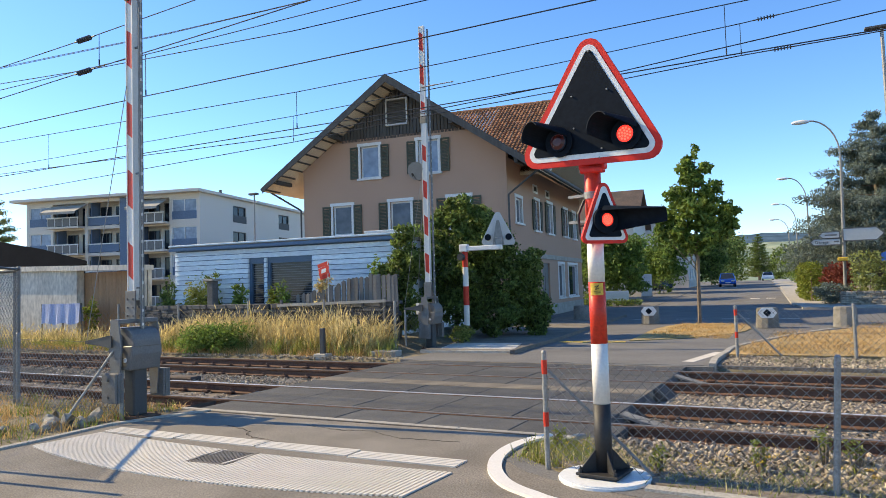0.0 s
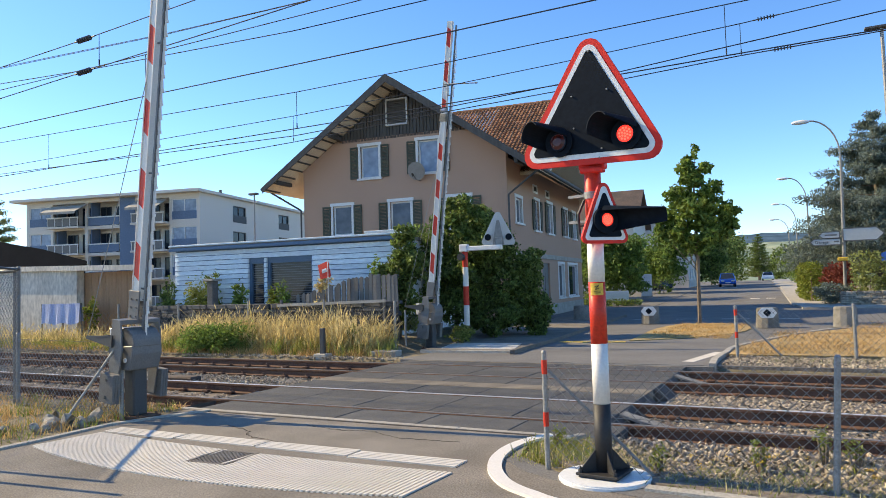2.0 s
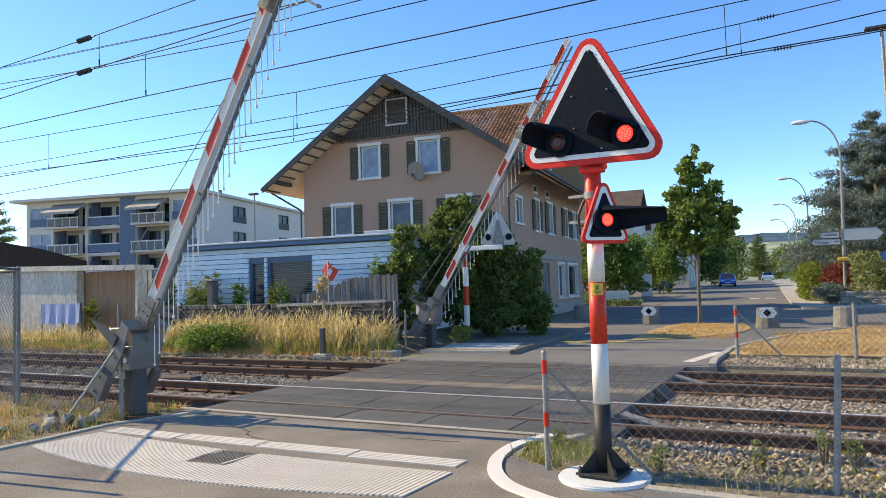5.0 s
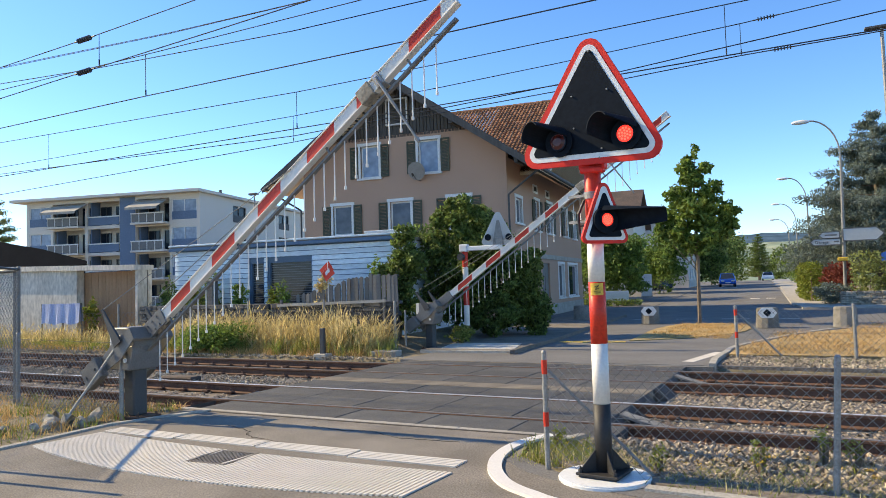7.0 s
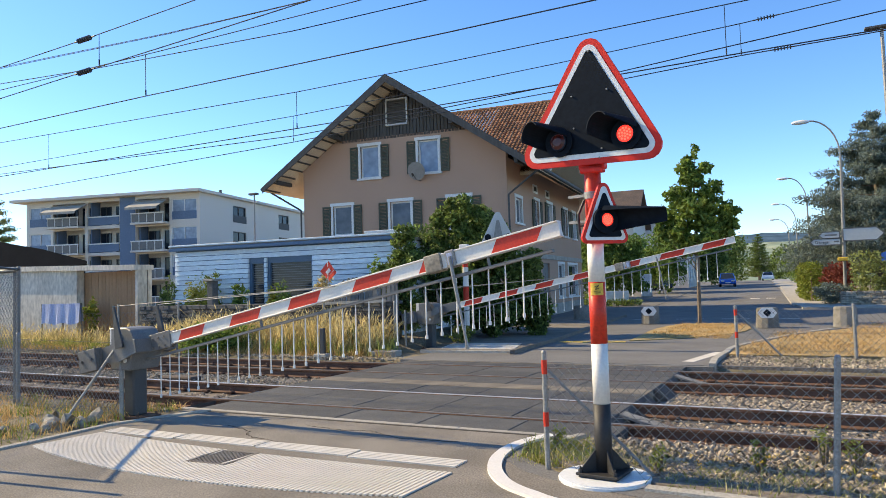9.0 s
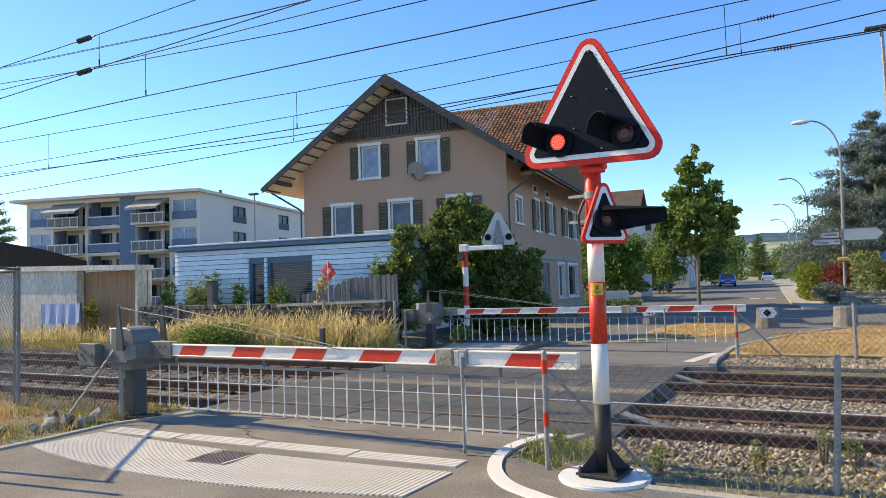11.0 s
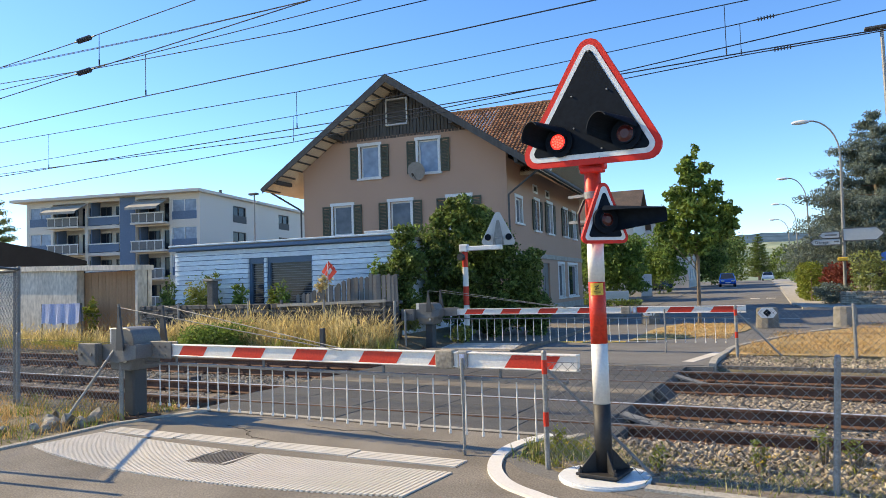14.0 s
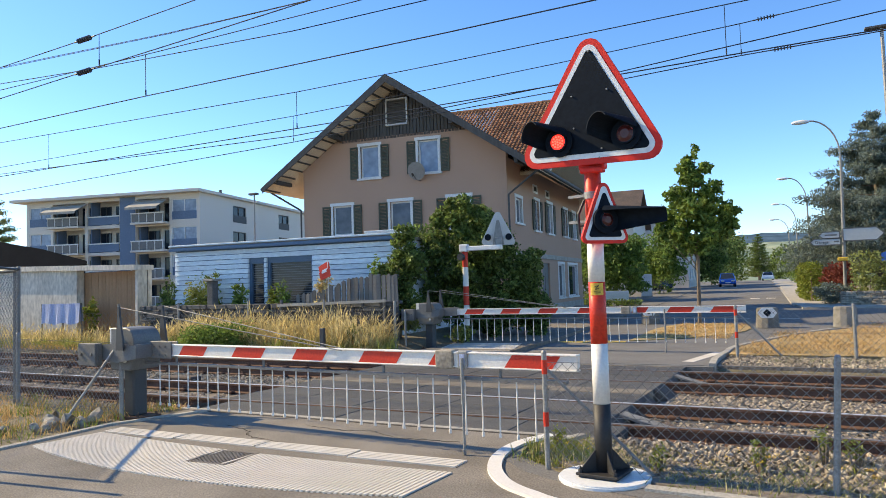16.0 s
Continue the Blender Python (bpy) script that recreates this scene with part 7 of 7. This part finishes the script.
gw = thing("stone_wall", "low rough stone wall below the hedge", "wall", kind="structure")
rnd = random.Random(5)
bm = B()
box(bm, 0.9, 14, 42.75, 43.2, -0.1, 0.78)
part("core", bm, STONE, gw)
sm = []
for k in range(5):
    b = B()
    box(b, -0.5, 0.5, -0.5, 0.5, -0.5, 0.5, 0.12)
    for v in b.verts:
        v.co += Vector((rnd.uniform(-1, 1), rnd.uniform(-1, 1), rnd.uniform(-1, 1))) * 0.06
    sm.append(mesh_of("stone", b, STONE))
z = 0.05
while z < 0.8:
    hgt = rnd.uniform(0.1, 0.16)
    x = 0.9
    while x < 9.0:
        l = rnd.uniform(0.18, 0.45)
        piece("stone", rnd.choice(sm), gw, Matrix.Translation((x + l / 2, 42.75 + rnd.uniform(-0.05, 0.03), z + hgt / 2)) @ Matrix.Diagonal((l * 0.96, 0.3, hgt * 0.94, 1)))
        x += l
    z += hgt


# ---------------------------------------------------------------- overhead line
def line(name, y, pts, label, r=0.0095, droppers=()):
    """A wire above the tracks through (x, z) points, carried on past both ends."""
    q = [Vector((x, y, z)) for x, z in pts]
    q.insert(0, q[0] + (q[0] - q[1]).normalized() * 26)
    q.append(q[-1] + (q[-1] - q[-2]).normalized() * 26)
    w = thing(name, label, "overhead wire", group="overhead line wires")
    bm = B()
    tube(bm, q, r, 6)
    part("wire", bm, COPPER, w)
    for x, top, low in droppers:
        bm = B()
        cyl(bm, (x, y, top), (x, y, low), 0.007, seg=5)
        cyl(bm, (x, y, low + 0.02), (x, y, low + 0.12), 0.014, seg=6)
        part("dropper", bm, COPPER, w)
    return w


def insulator(p, d, label):
    p, d = Vector(p), Vector(d).normalized()
    s = thing("insulator", label, "insulator")
    bm = B()
    cyl(bm, p - d * 0.28, p + d * 0.28, 0.014, seg=7)
    part("core", bm, DARKSTEEL, s)
    disc = B()
    for i in range(6):
        q = p + d * (-0.15 + 0.06 * i)
        cyl(disc, q - d * 0.012, q + d * 0.012, 0.05, 0.038, 12)
    part("sheds", disc, DARKSTEEL, s, "ribbed dark insulator body")


line("contact_wire", 9.4, [(-16.12, 5.56), (-11.38, 5.57), (-4.89, 5.535), (-2.49, 5.54)], "dark contact wire above the near track", 0.0105)
line("carrier_wire", 9.4, [(-16.13, 6.43), (-11.37, 6.385), (-6.3, 6.37)], "dark carrier wire above the near track", 0.009, [(-11.36, 6.385, 5.57)])
line("contact_wire", 13.15, [(-22.55, 5.56), (-10.74, 5.54), (-6.62, 5.54), (-3.12, 5.56), (-1.26, 5.58), (1.12, 5.59)], "dark contact wire above the far track", 0.0115)
line("carrier_wire", 13.15, [(-22.55, 6.63), (-10.72, 6.41), (-6.86, 6.42), (-1.22, 6.48)], "dark carrier wire above the far track", 0.01, [(-10.73, 6.41, 5.54), (-1.24, 6.48, 5.58), (-20.1, 6.58, 5.56)])
line("tension_wire", 13.6, [(-23.32, 5.77), (-11.2, 5.5), (-6.85, 5.6), (-3.23, 5.74), (1.18, 6.03)], "dark rising wire beside the far track", 0.0105)
line("contact_wire", 16.5, [(-28.29, 5.82), (-13.6, 6.12), (-8.31, 6.31), (-3.92, 6.41), (-1.28, 6.51), (1.41, 6.54)], "dark tension wire running off above the verge", 0.012)
line("carrier_wire", 16.5, [(-28.3, 6.9), (-13.58, 6.9), (-8.62, 6.98), (-5.42, 7.06), (-1.25, 7.21), (0.68, 7.32)], "dark carrier wire above the verge", 0.011, [(-13.6, 6.9, 6.13), (-1.26, 7.21, 6.52)])
line("tension_wire", 8.2, [(-14.07, 6.28), (-11.5, 6.358), (-8.74, 6.48)], "dark anchor wire with an insulator", 0.009, [(-11.1, 6.38, 5.80)])
line("tension_wire", 8.2, [(-14.07, 5.66), (-11.5, 5.77), (-8.07, 5.9), (-6.39, 5.97)], "dark anchor wire below its carrier", 0.01)
line("tension_wire", 9.7, [(-16.64, 7.09), (-11.04, 6.83), (-7.44, 6.74)], "thin dark auxiliary wire", 0.007)
line("feeder_wire", 9.8, [(-16.8, 7.17), (-11.15, 6.9), (-7.5, 6.8)], "thin dark twin wire", 0.007)
line("tension_wire", 9.45, [(-16.21, 6.60), (-12.89, 6.39), (-7.74, 6.16), (-5.14, 6.13)], "thin dark cross tension wire", 0.009)
insulator((-11.5, 8.2, 6.358), (2.57, 0, 0.08), "ribbed insulator on the anchor wire")
insulator((-11.5, 8.2, 5.769), (2.57, 0, 0.11), "ribbed insulator on the lower anchor wire")
insulator((-0.74, 16.5, 7.24), (1.93, 0, 0.11), "ribbed insulator on the carrier wire")
insulator((-0.45, 16.5, 6.52), (2.7, 0, 0.03), "ribbed insulator on the tension wire")


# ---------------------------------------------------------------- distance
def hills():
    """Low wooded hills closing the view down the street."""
    for name, y, z0, amp, m, label in (("backdrop_field_hill", 1150, 67, 8, HILL, "hazy green fields on a low hill"), ("backdrop_wooded_hill", 1700, 108, 9, HILL_FAR, "far wooded ridge tinted blue for haze")):
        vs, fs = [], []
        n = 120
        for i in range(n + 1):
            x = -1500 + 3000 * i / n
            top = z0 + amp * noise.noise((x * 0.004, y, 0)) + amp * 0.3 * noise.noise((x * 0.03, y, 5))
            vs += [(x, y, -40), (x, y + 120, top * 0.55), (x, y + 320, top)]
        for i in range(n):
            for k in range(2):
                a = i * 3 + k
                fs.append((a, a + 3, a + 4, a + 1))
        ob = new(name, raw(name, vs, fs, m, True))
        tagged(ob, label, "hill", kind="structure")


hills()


# ---------------------------------------------------------------- what moves
ANGLES = [(0, 90), (0.5, 89.6), (1, 87.9), (1.5, 86.0), (2, 83.3), (2.5, 80.3), (3, 76.8), (3.5, 72.6), (4, 68), (4.2, 66.2), (6.3, 43.3), (6.5, 41.0), (7, 34.8), (7.5, 28.6), (8, 22.2), (8.5, 16.0), (9, 11.1),
          (9.2, 9.3), (10.0, 3.6), (10.7, 0.8), (11.2, 0.0), (16, 0.0)]


def motions():
    for gate, boom, hung, prop in (NEAR, FAR):
        zp = 0.93 if gate is NEAR[0] else 0.98
        walk(boom, [(t, pose(0, 0, zp, 0, -a, 0)) for t, a in ANGLES])
        for ob, r in hung:
            walk(ob, [(t, pose(r, 0, -0.17, 0, a, 0)) for t, a in ANGLES])
    # the flag stirs in the wind
    for i, ob in enumerate(FLAG):
        rows = []
        for k in range(33):
            t = k * 0.5
            lift = float(np.interp(t, (0, 2, 3, 4, 6.5, 7.5, 8.5, 11.5, 12, 13, 14.5, 16), (-0.1, -0.1, 0.5, 0.65, 0.35, 0.3, 0.4, 0.45, 0.6, 0.6, 0.4, 0.05)))
            a = [78 - 60 * lift + (3 + 10 * max(0, lift)) * math.sin(t * 2.6 - j * 0.9) for j in range(i + 1)]
            x = sum(0.118 * math.cos(radians(q)) for q in a[:i]) + 0.012
            z = 2.58 - sum(0.118 * math.sin(radians(q)) for q in a[:i])
            rows.append((t, pose(x, 0.05 * math.sin(t * 2 - i) * i * 0.3, z, 0, a[i] * 0.9, (3 + 12 * max(0, lift)) * math.sin(t * 2.2 - i * 0.8))))
        walk(ob, rows)
    # the lenses turn their lit face to the road, half a turn each time
    period, first = 1.047, 0.05
    for lens, lit in ((LAMP_L, True), (LAMP_R, False), (LAMP_S, False)):
        a = 0 if lit else 180
        k, t = 0, first
        rows = [(0, a)]
        while t < 15.95:
            for j, d in enumerate((0, 60, 120, 180)):
                rows.append((t + (j - 1) / 30, a + d))
            a += 180
            k += 1
            t = first + k * period / 2
        rows.append((16, a))
        clean = {}
        for t, g in rows:
            clean[frame(max(0, t))] = (max(0, t), g)
        walk(lens, [(t, pose(0, -0.045, 0, 0, 0, g)) for t, g in (clean[f] for f in sorted(clean))])


motions()
